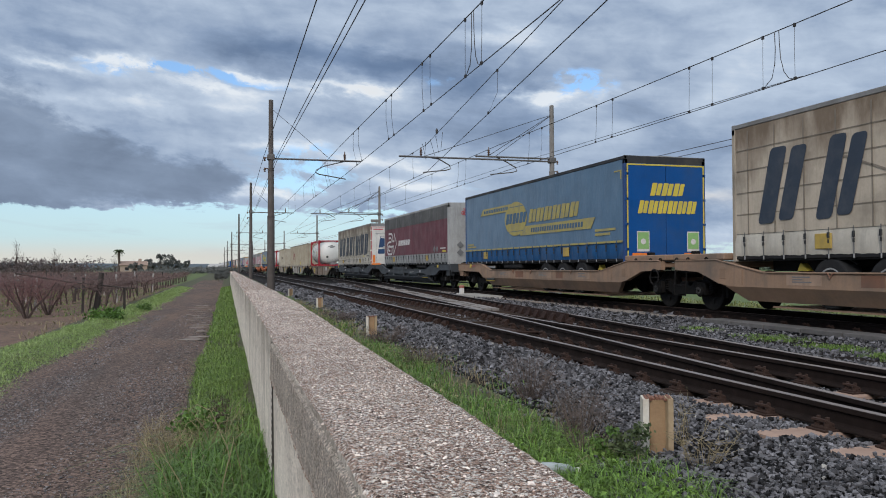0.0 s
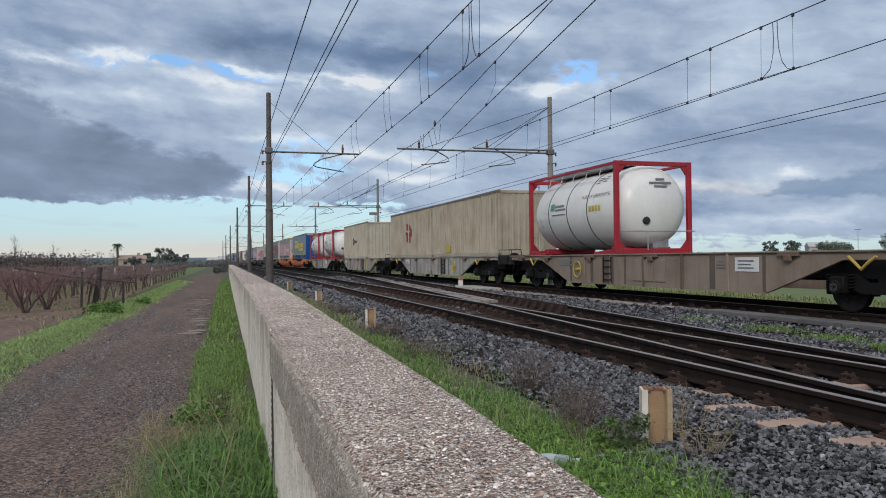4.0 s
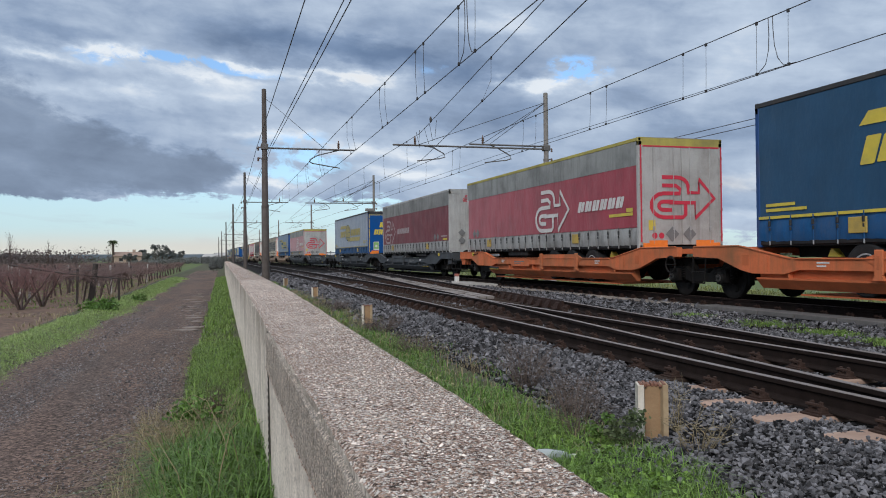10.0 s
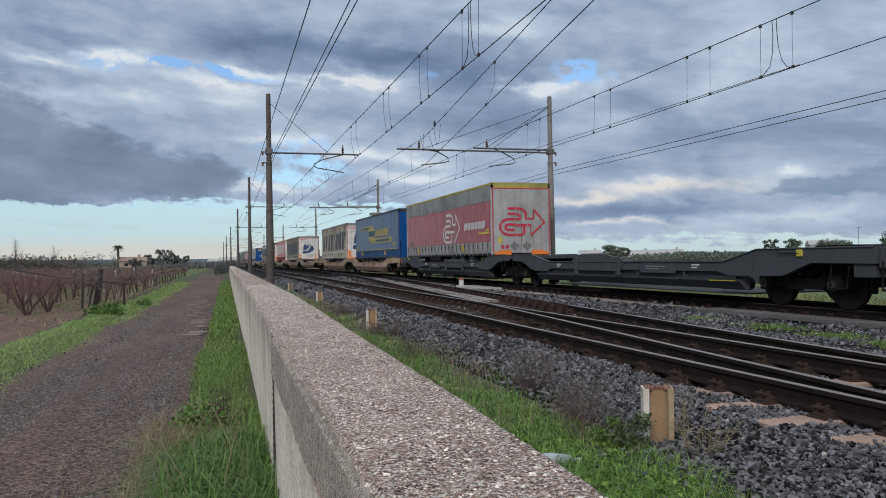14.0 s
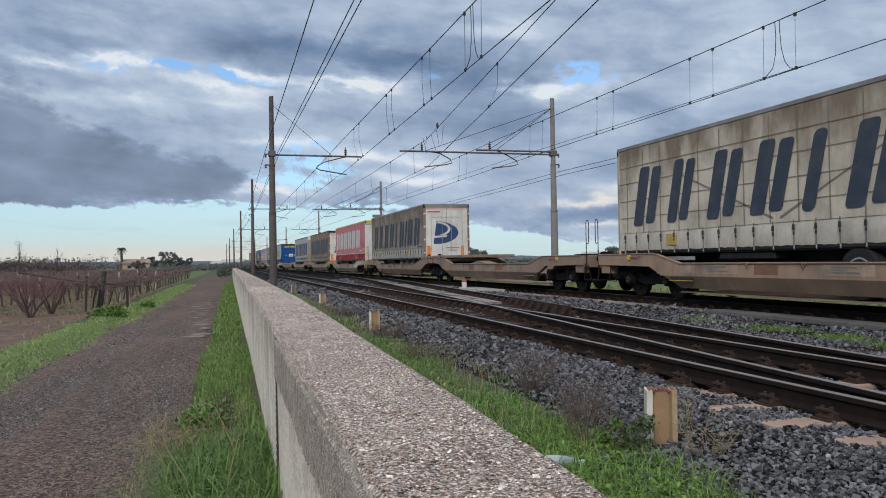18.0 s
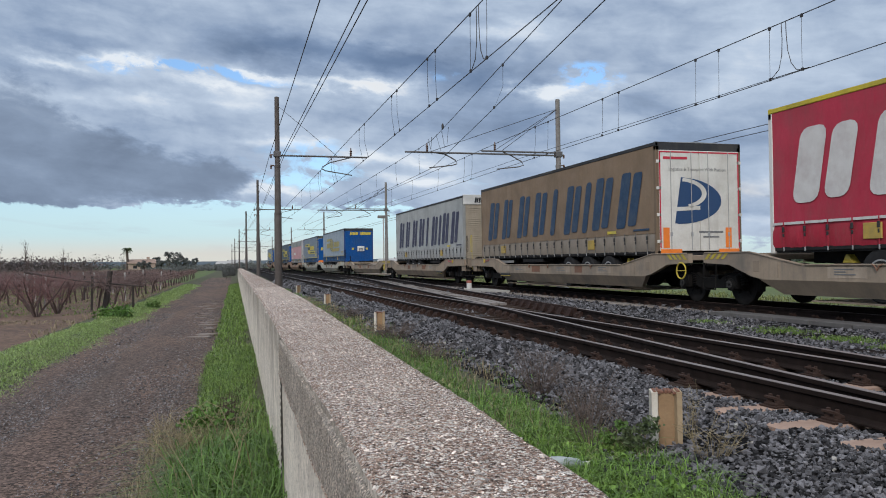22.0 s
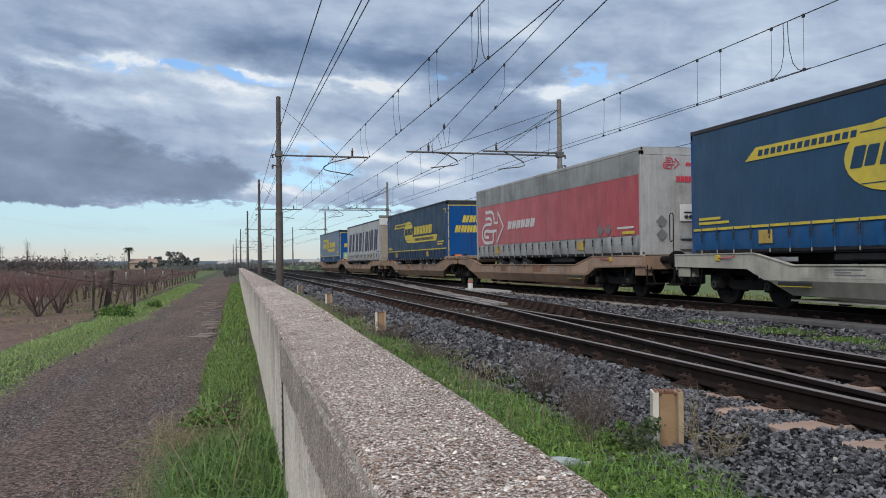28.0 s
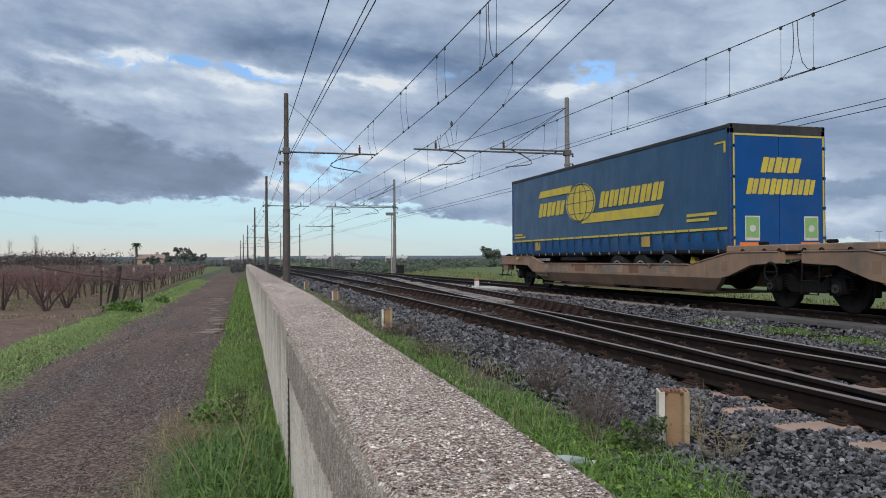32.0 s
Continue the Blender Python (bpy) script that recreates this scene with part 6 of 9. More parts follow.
def blue_front(mat):
    def prints(th, y):
        part("word_print", end_blocks(Mesh(), y, -0.78, -0.05, 3.46, 3.72, 3, 0.06), MT["yellow"], th, "yellow word drawn as blocks")
        part("word_print", end_blocks(Mesh(), y, 0.08, 1.05, 3.46, 3.72, 6, 0.06), MT["yellow"], th, "yellow word drawn as blocks")
        for x in (-0.52, 0.70):
            part("plate", end_quad(Mesh(), y - 0.01, x - 0.09, x + 0.09, 2.19, 2.36), MT["yellow"], th)
    return front(mat, prints)


def emblem(mesh, put, c, z0, z1, w):
    """Two nested rounded hooks and an arrow, as plain bent bands; put(mesh, poly), c: left edge, w: width to the right."""
    h = z1 - z0
    t = 0.042 * h
    lift = [0]

    def band(pts):
        out = []
        for i, p in enumerate(pts):
            a, b = pts[max(0, i - 1)], pts[min(len(pts) - 1, i + 1)]
            dx, dz = (b[0] - a[0]) * w / h, b[1] - a[1]
            l = math.hypot(dx, dz) or 1
            out.append((p[0], p[1], -dz / l, dx / l))
        L = [(c + (u + nx * t / w) * w, z0 + (v + nz_ * t / h) * h) for u, v, nx, nz_ in out]
        R = [(c + (u - nx * t / w) * w, z0 + (v - nz_ * t / h) * h) for u, v, nx, nz_ in out]
        for i in range(len(L) - 1):
            put(mesh, [L[i], L[i + 1], R[i + 1], R[i]], 0.0015 * lift[0] + 0.0004 * i)
        lift[0] += 1

    def arc(cu, cv, ru, rv, a0, a1, n=7):
        return [(cu + ru * math.cos(radians(a0 + (a1 - a0) * k / n)), cv + rv * math.sin(radians(a0 + (a1 - a0) * k / n))) for k in range(n + 1)]

    band([(0.20, 0.95), (0.42, 0.95)] + arc(0.42, 0.75, 0.16, 0.20, 90, 0) + [(0.58, 0.62), (0.74, 0.62), (0.74, 0.92), (0.97, 0.50), (0.68, 0.06), (0.68, 0.40), (0.30, 0.40)])
    band([(0.20, 0.77), (0.40, 0.77), (0.46, 0.70), (0.46, 0.60), (0.22, 0.60)] + arc(0.22, 0.34, 0.18, 0.26, 90, 270) + [(0.50, 0.08), (0.54, 0.14), (0.54, 0.38)])
    band([(0.34, 0.24), (0.22, 0.24)] + arc(0.22, 0.33, 0.07, 0.09, 270, 90) + [(0.36, 0.42)])
    return mesh


def side_put(mesh, poly, d=0.0):
    return flat(mesh, FACE - d, [(on_side(-a), b) for a, b in poly], 0.004)


def red_prints(ink, mid=False):
    def make(th):
        s0, s1 = (6.6, 3.95) if mid else (12.95, 10.25)
        part("emblem", emblem(Mesh(), side_put, -s0, 1.68, 3.12, s0 - s1), ink, th, "emblem of bent bands and an arrow")
        w = (3.45, 0.75) if mid else (9.9, 7.2)
        part("word_print", blocks(Mesh(), w[0], w[1], 2.25, 2.56, 6, 0.12, 0.82), ink, th, "word drawn as slanted blocks")
        if not mid:
            part("number_print", bars(Mesh(), FACE, on_side(1.3), 1.95, [0.9], 0.06), ink, th, "small number as bars")
        part("yellow_label", quad(Mesh(), 1.55, 0.3, 2.02, 2.10) if mid else quad(Mesh(), 1.0, 0.35, 1.74, 1.82), MT["yellow"], th)
        if mid:
            part("yellow_label", quad(Mesh(), 0.62, 0.3, 2.12, 2.22), MT["yellow"], th)
        for s in ((12.75, 12.35) if mid else (2.3, 1.82)):
            part("hazard_diamond", flat(Mesh(), FACE, [(on_side(s - 0.19), 1.90), (on_side(s), 2.08), (on_side(s + 0.19), 1.90), (on_side(s), 1.72)], 0.004), MT["grey_print"], th)
    return make


def red_doors(mat):
    def prints(th, y):
        part("emblem", emblem(Mesh(), lambda m, p, d: end_flat(m, y - d, p), -1.0, 1.86, 3.06, 2.05), MT["red_print"], th, "red emblem of bent bands and an arrow")
        e = Mesh()
        for s in (-1.21, 1.21):
            end_quad(e, y - 0.004, s - 0.02, s + 0.02, FLOOR + 0.1, TOP - 0.2)
        end_quad(e, y, -1.15, 1.15, TOP - 0.25, TOP - 0.21)
        part("red_edging", e, MT["red_print"], th)
        for x in (-0.30, 0.22):
            part("hazard_diamond", end_flat(Mesh(), y - 0.01, [(x - 0.2, 1.52), (x, 1.72), (x + 0.2, 1.52), (x, 1.32)]), MT["grey_print"], th)
        part("warning_label", end_quad(Mesh(), y, -1.0, -0.8, 1.62, 1.88), MT["yellow"], th)
        for x in (-0.82, -0.62):
            part("speed_disc", end_flat(Mesh(), y, [(x + 0.08 * math.cos(a), 1.48 + 0.08 * math.sin(a)) for a in (0.52 * k for k in range(12))]), MT["red_print"], th)
        for x in (-0.72, 0.68):
            part("reflector_board", end_quad(Mesh(), y - 0.012, x - 0.27, x + 0.27, 1.17, 1.36), MT["orange_lamp"], th)
    return doors(mat, mat, prints, True)


def red_front(mat, dark=False):
    low = 0.0 if dark else 0.10

    def prints(th, y):
        part("emblem", emblem(Mesh(), lambda m, p, d: end_flat(m, y - d, p), -0.62 if dark else -0.45, 3.44 - low, 3.76 - low, 0.52), MT["red_print"], th, "small red emblem")
        part("word_print", end_blocks(Mesh(), y, 0.08 - low, 0.68 - 2 * low, 3.54 - low, 3.64 - low, 6, 0.03), MT["red_print"], th, "red word drawn as blocks")
        part("number_print", end_blocks(Mesh(), y, -0.2 - 2 * low, 0.45 - 2 * low, 3.10, 3.27, 5, 0.0), MT["red_print"], th, "red number drawn as bars")
        for z in ((1.7, 2.05) if dark else ()):
            part("hazard_diamond", end_flat(Mesh(), y - 0.03, [(-0.85, z), (-0.68, z + 0.17), (-0.51, z), (-0.68, z - 0.17)]), MT["grey_print"], th)
        if dark:
            part("bracket", Mesh().box(-0.12, 0.6, y - 0.10, y - 0.0, 1.30, 1.42, 0.01).box(-0.12, 0.6, y - 0.10, y, 1.58, 1.68, 0.01), MT["grey_alu"], th, "aluminium step bracket")
            part("black_flap", Mesh().box(0.78, 1.02, y - 0.06, y - 0.02, 1.42, 1.75, 0.01), MT["black"], th)
            return
        part("head_plate", Mesh().box(-W2 + 0.02, W2 - 0.02, y - 0.012, y + 0.0, TOP - 0.315, TOP - 0.225, 0.003), MT["grey_alu"], th, "grey plate under the roof edge")
        part("orange_plate", end_quad(Mesh(), y - 0.01, 0.44, 0.81, 2.10, 2.38), MT["orange_lamp"], th)
        part("black_flap", Mesh().prism([(0.60, 1.96), (0.86, 1.80), (0.70, 1.57), (0.44, 1.73)], y - 0.06, y - 0.02, "y"), MT["black"], th, "slanting black flap")
        for x0, x1 in ((-1.02, -0.36), (0.42, 0.98)):
            part("foot_board", Mesh().box(x0, x1, y - 0.03, y + 0.0, FLOOR + 0.02, FLOOR + 0.20, 0.008), MT["white"], th)
    return front(mat, prints, True, not dark)


LETTERS = ((12.78, 1.0), (11.2, 0.85), (9.6, 0.95), (8.12, 0.98), (6.62, 0.34), (5.55, 0.98), (4.25, 0.34), (3.58, 1.0), (2.1, 1.08))


def big_word_prints(ink, small="yellow"):
    """A long word of tall slanted painted shapes along the side."""
    def make(th):
        for k, (s, w) in enumerate(LETTERS):
            d = 0.05 * noise.noise((k * 3.1, 0, 0))
            for pts in (twin(-s, w, 1.88 + d, 3.38 + d, 0.40, 0.09, 0.13) if w > 0.5 else [rounded(-s, -s + w, 1.88 + d, 3.38 + d, 0.40, 0.12)]):
                part("painted_stroke", flat(Mesh(), FACE, [(on_side(-q), z) for q, z in pts], 0.004), ink, th)
        part("number_print", bars(Mesh(), FACE, on_side(1.15), 1.84, [0.8], 0.05), ink, th, "small number as bars")
        part("yellow_label", quad(Mesh(), 2.6, 2.1, 1.76, 1.84), MT["yellow"], th)
    return make


def grid_lines(mat):
    def make(th):
        for z in (2.10, 2.55, 3.02, 3.45):
            part("curtain_seam", quad(Mesh(), 13.45, 0.12, z, z + 0.016, 0, -W2 + 0.003), mat, th)
        for k in range(17):
            part("curtain_seam", quad(Mesh(), 13.1 - k * 0.8, 13.07 - k * 0.8, SKIRT, 3.85, 0, -W2 + 0.003), mat, th)
        for a, b in ((10.6, 7.4), (4.4, 7.2)):
            part("tension_strap", flat(Mesh(), -W2 + 0.002, [(on_side(a), 3.0), (on_side(a - 0.02), 3.03), (on_side(b), 1.82), (on_side(b), 1.77)], 0.003), mat, th)
    return make


SLOGAN = text_mesh("slogan", "Logistics & Transport With Passion", 0.118, MT["grey_print"])


MT["emblem_blue"] = material("emblem_blue", (0.018, 0.055, 0.145), 0.55, second=(0.026, 0.065, 0.15), scale=4, amount=0.5)


def swoosh_doors(mat, clean=0.0):
    def prints(th, y):
        e = Mesh()
        for s in (-1.16, 1.16):
            end_quad(e, y, s - 0.018, s + 0.018, FLOOR + 0.1, TOP - 0.24)
        end_quad(e, y, -1.16, 1.16, TOP - 0.27, TOP - 0.235)
        part("red_edging", e, MT["red_print"], th)
        part("red_lettering", end_quad(Mesh(), y, -1.06, -0.36, 3.59, 3.655), MT["red_print"], th, "small red lettering as a bar")
        part("slogan", SLOGAN, None, th, "grey slogan above the emblem", at=pose(-0.06, y - 0.004, 3.30, 90, 0, 0))
        # half-disc with a pale arc through it
        o = Mesh()
        pts = [(-0.62 + 1.26 * math.sin(a), 2.53 + 0.60 * math.cos(a)) for a in (math.pi * k / 16 for k in range(17))]
        end_flat(o, y, [(-0.55, 3.13)] + pts[1:] + [(-0.74, 1.95)])
        em = part("emblem", o, MT["emblem_blue"], th, "navy half-disc emblem with pale arc")
        arcm = Mesh()
        pin = lambda a, r, q: (-0.60 + r * math.sin(a), 2.72 + q * math.cos(a))
        turn_ = [math.pi * (0.04 + k * 0.07) for k in range(13)]
        end_flat(arcm, y - 0.006, [pin(a, 0.80, 0.40) for a in turn_] + [pin(a, 0.66, 0.31) for a in reversed(turn_)])
        end_flat(arcm, y - 0.006, [(-0.70, 2.36), (0.0, 2.40), (0.0, 2.30), (-0.70, 2.26)])
        part("pale_arc", arcm, mat, em)
        for x in (-1.0, 0.84):
            part("orange_board", end_quad(Mesh(), y - 0.004, x - 0.09, x + 0.09, 1.32, 1.84), MT["orange_lamp"], th)
        part("web_bar", end_quad(Mesh(), y, -0.04, 0.68, 1.70, 1.75), MT["grey_print"], th, "small lettering as a bar")
        part("web_bar", end_quad(Mesh(), y, 0.08, 0.56, 1.58, 1.62), MT["grey_print"], th, "small lettering as a bar")
    return doors(mat, mat, prints, True)


def shutter_front(mat, slat):
    """Front with horizontal slats under a lettered board and a black cooling unit."""
    def make(th, y, near):
        f = part("front_wall", Mesh().box(-W2 + 0.1, W2 - 0.1, y + 0.02, y + 0.05, FLOOR - 0.05, TOP - 0.4), slat, th)
        for k in range(26):
            part("slat", Mesh().prism([(y - 0.012, 1.32 + k * 0.085), (y + 0.02, 1.395 + k * 0.085), (y + 0.02, 1.32 + k * 0.085)], -1.12, 1.12, "x"), slat, f)
        b = part("name_board", Mesh().box(-W2, W2, y - 0.03, y + 0.1, TOP - 0.42, TOP + 0.03, 0.02), MT["white"], th, "white board along the top")
        part("word_print", end_blocks(Mesh(), y - 0.034, -0.75, 1.0, TOP - 0.34, TOP - 0.10, 9, 0.05), MT["black"], b, "black word drawn as blocks")
        part("unit", Mesh().box(0.15, 1.1, y - 0.12, y - 0.02, 1.45, 2.2, 0.03), MT["black"], th, "black equipment box")
        part("unit_panel", Mesh().box(0.3, 0.95, y - 0.14, y - 0.12, 1.9, 2.05, 0.01), MT["grey_alu"], th)
    return make


def both(*fs):
    def make(th):
        for f in fs:
            f(th)
    return make


# ---------------------------------------------------------------- containers
def corrugated(x0, y0, y1, z0, z1, pitch, depth, axis="y", sign=1):
    """A sheet with trapezoid folds along y (or x), standing at x0 (or y0)."""
    m = Mesh()
    n = int(round((y1 - y0) / pitch))
    p = (y1 - y0) / n
    line = []
    for k in range(n):
        a = y0 + k * p
        line += [(a, 0), (a + p * 0.24, 0), (a + p * 0.36, depth), (a + p * 0.88, depth)]
    line.append((y1, 0))
    for a, d in line:
        for z in (z0, z1):
            m.v.append((x0 + sign * d, a, z) if axis == "y" else (a, x0 + sign * d, z))
    m.f = [(2 * i, 2 * i + 1, 2 * i + 3, 2 * i + 2) for i in range(len(line) - 1)]
    return m


def container(near, length, label, mat, prints, pitch=0.30):
    th = moving(empty("shipping_container"), near + length / 2, TRAIN_X, 1.135)
    tagged(th, label, "container", "containers on the train")
    h, w, H = length / 2, 1.219, 2.56
    dark = paint("container_rail", (0.20, 0.17, 0.13), amount=0.5)
    for s in (-1, 1):
        part("side_panel", corrugated(s * (w - 0.005), -h + 0.12, h - 0.12, 0.14, H - 0.08, pitch, 0.066, "y", -s), mat, th)
        part("bottom_rail", Mesh().box(min(s * w, s * (w - 0.08)), max(s * w, s * (w - 0.08)), -h + 0.1, h - 0.1, 0.01, 0.16, 0.008), mat, th)
        part("top_rail", Mesh().box(min(s * w, s * (w - 0.07)), max(s * w, s * (w - 0.07)), -h + 0.1, h - 0.1, H - 0.09, H - 0.01, 0.008), dark, th)
        part("end_panel", corrugated(s * (h - 0.01), -w + 0.1, w - 0.1, 0.14, H - 0.10, 0.24, 0.04, "x", -s), mat, th)
        part("end_sill", Mesh().box(-w + 0.08, w - 0.08, min(s * h, s * (h - 0.1)), max(s * h, s * (h - 0.1)), 0.01, 0.16, 0.008), mat, th)
        part("end_header", Mesh().box(-w + 0.08, w - 0.08, min(s * h, s * (h - 0.1)), max(s * h, s * (h - 0.1)), H - 0.12, H - 0.01, 0.008), mat, th)
        for q in (-1, 1):
            x0, x1 = sorted((q * w, q * (w - 0.12)))
            y0, y1 = sorted((s * h, s * (h - 0.12)))
            part("corner_post", Mesh().box(x0, x1, y0, y1, 0.11, H - 0.11, 0.01), mat, th)
            for z in (0.0, H - 0.115):
                part("corner_casting", Mesh().box(x0 - 0.004 * (q < 0), x1 + 0.004 * (q > 0), y0 - 0.004, y1 + 0.004, z, z + 0.118, 0.012), dark, th)
        part("lettering", bars(Mesh(), -w - 0.004, -h + 0.75, 2.25, [0.10] * 9, 0.05, 0.06, 0.002), MT["grey_print"], th, "upright row of small letters as bars") if s < 0 else None
    part("roof", Mesh().box(-w + 0.06, w - 0.06, -h + 0.1, h - 0.1, H - 0.05, H - 0.02), dark, th)
    prints(th, h, w)
    return th


def painted(th, h, w, pitch, yc, zc, reach, inside, mat, label):
    """Paint on the folded side: upright slivers where inside(u, v) holds; u to the right, v up."""
    n = int(round((2 * h - 0.24) / pitch))
    p = (2 * h - 0.24) / n
    breaks = sorted({-h + 0.12 + (k + f) * p for k in range(n) for f in (0, 0.24, 0.36, 0.88)})
    ys = sorted({yc - reach + 2 * reach * k / 60 for k in range(61)} | {b for b in breaks if abs(b - yc) < reach})

    def out(y):
        f = ((y + h - 0.12) / p) % 1.0
        return 0.066 * (0 if f < 0.24 else (f - 0.24) / 0.12 if f < 0.36 else 1 if f < 0.88 else (1 - f) / 0.12)

    vs = [-reach + 2 * reach * k / 160 for k in range(161)]

    def runs(y):
        got, start = [], None
        for v in vs + [9.0]:
            hit = v < 8 and inside(yc - y, v)
            if hit and start is None:
                start = v
            elif not hit and start is not None:
                got.append((start, min(v, reach)))
                start = None
        return got

    m = Mesh()
    for a, b in zip(ys, ys[1:]):
        ra, rb = runs(a + 0.001), runs(b - 0.001)
        if len(ra) != len(rb):
            ra = rb = runs((a + b) / 2)
        x0, x1 = (-(w - 0.005) + out(q) - 0.004 for q in (a, b))
        for (l0, t0), (l1, t1) in zip(ra, rb):
            m.add([(x0, a, zc + l0), (x1, b, zc + l1), (x1, b, zc + t1), (x0, a, zc + t0)], [(0, 1, 2, 3)])
    return part("emblem", m, mat, th, label)


def swirl_mark(th, h, w):
    def inside(u, v):
        r = math.hypot(u / 0.62, v / 0.60)
        if u < -0.05:
            return r < 1 and not 0.0 < v + 0.12 * u < 0.11
        if u < 0.08:
            return False
        if v > 0.10 and u < 0.33 and math.hypot(max(0, u - 0.13) / 0.20, max(0, v - 0.28) / 0.20) < 1:
            return True
        return r < 1 and math.hypot((u - 0.02) / 0.44, (v - 0.42) / 0.44) > 1
    painted(th, h, w, 0.30, -h + 4.83, 1.36, 0.64, inside, MT["maroon"], "dark red round emblem cut by pale bands")


def round_mark(th, h, w):
    painted(th, h, w, 0.24, -h + 4.95, 1.25, 0.34, lambda u, v: 0.2 < math.hypot(u / 0.31, v / 0.30) < 1 and not (abs(v) < 0.05 and u > 0), MT["brown_print"], "dark brown round emblem")
    b = Mesh()
    for k in range(9):
        flat(b, -w - 0.004, [(-h + 4.62 - k * 0.128, 1.16), (-h + 4.53 - k * 0.128, 1.16), (-h + 4.53 - k * 0.128, 1.34), (-h + 4.62 - k * 0.128, 1.34)], 0.004)
    part("word_print", b, MT["brown_print"], th, "dark brown word drawn as bars")


def plain_mark(th, h, w):
    part("orange_label", flat(Mesh(), -w - 0.004, [(-h + 6.9, 0.20), (-h + 6.2, 0.20), (-h + 6.2, 0.55), (-h + 6.9, 0.55)], 0.006), MT["hazard"], th, "faded orange label")


LEBENSMITTEL = text_mesh("tank_notice", "NUR F\u00dcR LEBENSMITTEL", 0.16, MT["grey_print"])


def tank_container(near, label, top_rails=True):
    th = moving(empty("tank_container"), near + 3.03, TRAIN_X, 1.135)
    tagged(th, label, "tank container", "tank containers on the train")
    red = paint("frame_red", (0.38, 0.022, 0.036), amount=0.25, streak=0.2, rough=0.5)
    h, w, H, R = 3.03, 1.219, 2.59, 1.19
    zc = 1.34
    prof = [(-e, r) for e, r in ((3.24, 0.02), (3.22, 0.35), (3.13, 0.72), (2.98, 0.99), (2.78, 1.12), (2.55, R))] + [(2.4, R), (2.6, 1.12), (2.78, 0.99), (2.9, 0.72), (2.98, 0.35), (3.0, 0.02)]
    tank = part("tank", Mesh().lathe(prof, 40, "y", (0, 0, zc)), MT["tank_white"], th, "white cylindrical tank with domed ends", smooth=True)
    for y in (-1.25, 0.1, 1.45):
        part("band", Mesh().lathe([(y - 0.02, R - 0.01), (y - 0.02, R + 0.008), (y + 0.02, R + 0.008), (y + 0.02, R - 0.01)], 40, "y", (0, 0, zc)), MT["black"], tank)
    for s in (-1, 1):
        y0, y1 = sorted((s * h, s * (h - 0.13)))
        for q in (-1, 1):
            x0, x1 = sorted((q * w, q * (w - 0.13)))
            part("corner_post", Mesh().box(x0, x1, y0, y1, 0.0, H, 0.012), red, th)
            g = Mesh().prism([(q * (w - 0.13), H - 0.13), (q * (w - 0.13), H - 0.36), (q * (w - 0.16), H - 0.36), (q * (w - 0.33), H - 0.13)], y0 + 0.03, y1 - 0.03, "y")
            part("gusset", g, red, th)
            part("gusset", Mesh().prism([(q * (w - 0.13), 0.13), (q * (w - 0.13), 0.40), (q * (w - 0.36), 0.13)], y0 + 0.03, y1 - 0.03, "y"), red, th)
        part("top_beam", Mesh().box(-w + 0.128, w - 0.128, y0 + 0.012, y1 - 0.012, H - 0.13, H - 0.004, 0.012), red, th)
        part("bottom_beam", Mesh().box(-w + 0.128, w - 0.128, y0 + 0.012, y1 - 0.012, 0.004, 0.15, 0.012), red, th)
        part("saddle", Mesh().box(-0.9, 0.9, s * 2.3 - 0.12, s * 2.3 + 0.12, 0.02, 0.20, 0.02), red, th)
        if top_rails:
            x0, x1 = sorted((s * w, s * (w - 0.08)))
            part("top_rail", Mesh().box(x0, x1, -h + 0.1, h - 0.1, H - 0.10, H - 0.02, 0.01), red, th)
    sk = Mesh().prism([(-h + 0.1, 0.0), (-h + 0.1, 0.16), (-h + 1.3, 0.05), (-h + 1.3, 0.0)], -w, -w + 0.08, "x")
    part("skid", sk, red, th)
    part("skid", Mesh().prism([(h - 0.1, 0.0), (h - 0.1, 0.16), (h - 1.3, 0.05), (h - 1.3, 0.0)], -w, -w + 0.08, "x"), red, th)
    wk = Mesh().box(-0.55, -0.05, -2.4, 2.4, H - 0.06, H - 0.02)
    part("walkway", wk, MT["grey_alu"], th)
    for x in (-0.72, -0.60, 0.0):
        part("walkway_rail", Mesh().tube([(x, -2.5, H - 0.01), (x, 2.5, H - 0.01)], 0.018, 6), MT["grey_alu"], th)
    for k in range(6):
        part("walkway_bracket", Mesh().tube([(-0.80, -2.2 + k * 0.88, H - 0.26), (-0.72, -2.2 + k * 0.88, H - 0.02), (0.0, -2.2 + k * 0.88, H - 0.02)], 0.016, 5), MT["grey_alu"], th)
    part("manhole", Mesh().lathe([(0, 0.28), (0.10, 0.28), (0.14, 0.2)], 16, "z", (0.3, 0.2, H - 0.12)), MT["grey_alu"], th)
    ld = Mesh()
    for x in (-1.12, -0.78):
        ld.tube([(x, h + 0.10, 0.1), (x, h + 0.10, H)], 0.018, 6)
    for k in range(8):
        ld.tube([(-1.12, h + 0.10, 0.3 + k * 0.3), (-0.78, h + 0.10, 0.3 + k * 0.3)], 0.014, 5)
    part("ladder", ld, MT["grey_alu"], th)
    rl = Mesh().tube([(-w, -h - 0.3, 0.62), (w * 0.9, -h - 0.3, 0.62)], 0.016, 6).tube([(-0.4, -h - 0.3, 0.62), (-0.4, -h - 0.3, 0.1)], 0.014, 6)
    part("hand_rail", rl, MT["grey_alu"], th)
    part("valve_box", Mesh().box(0.0, 0.5, -h + 0.08, -h + 0.4, 0.15, 0.5, 0.02), MT["grey_alu"], th)

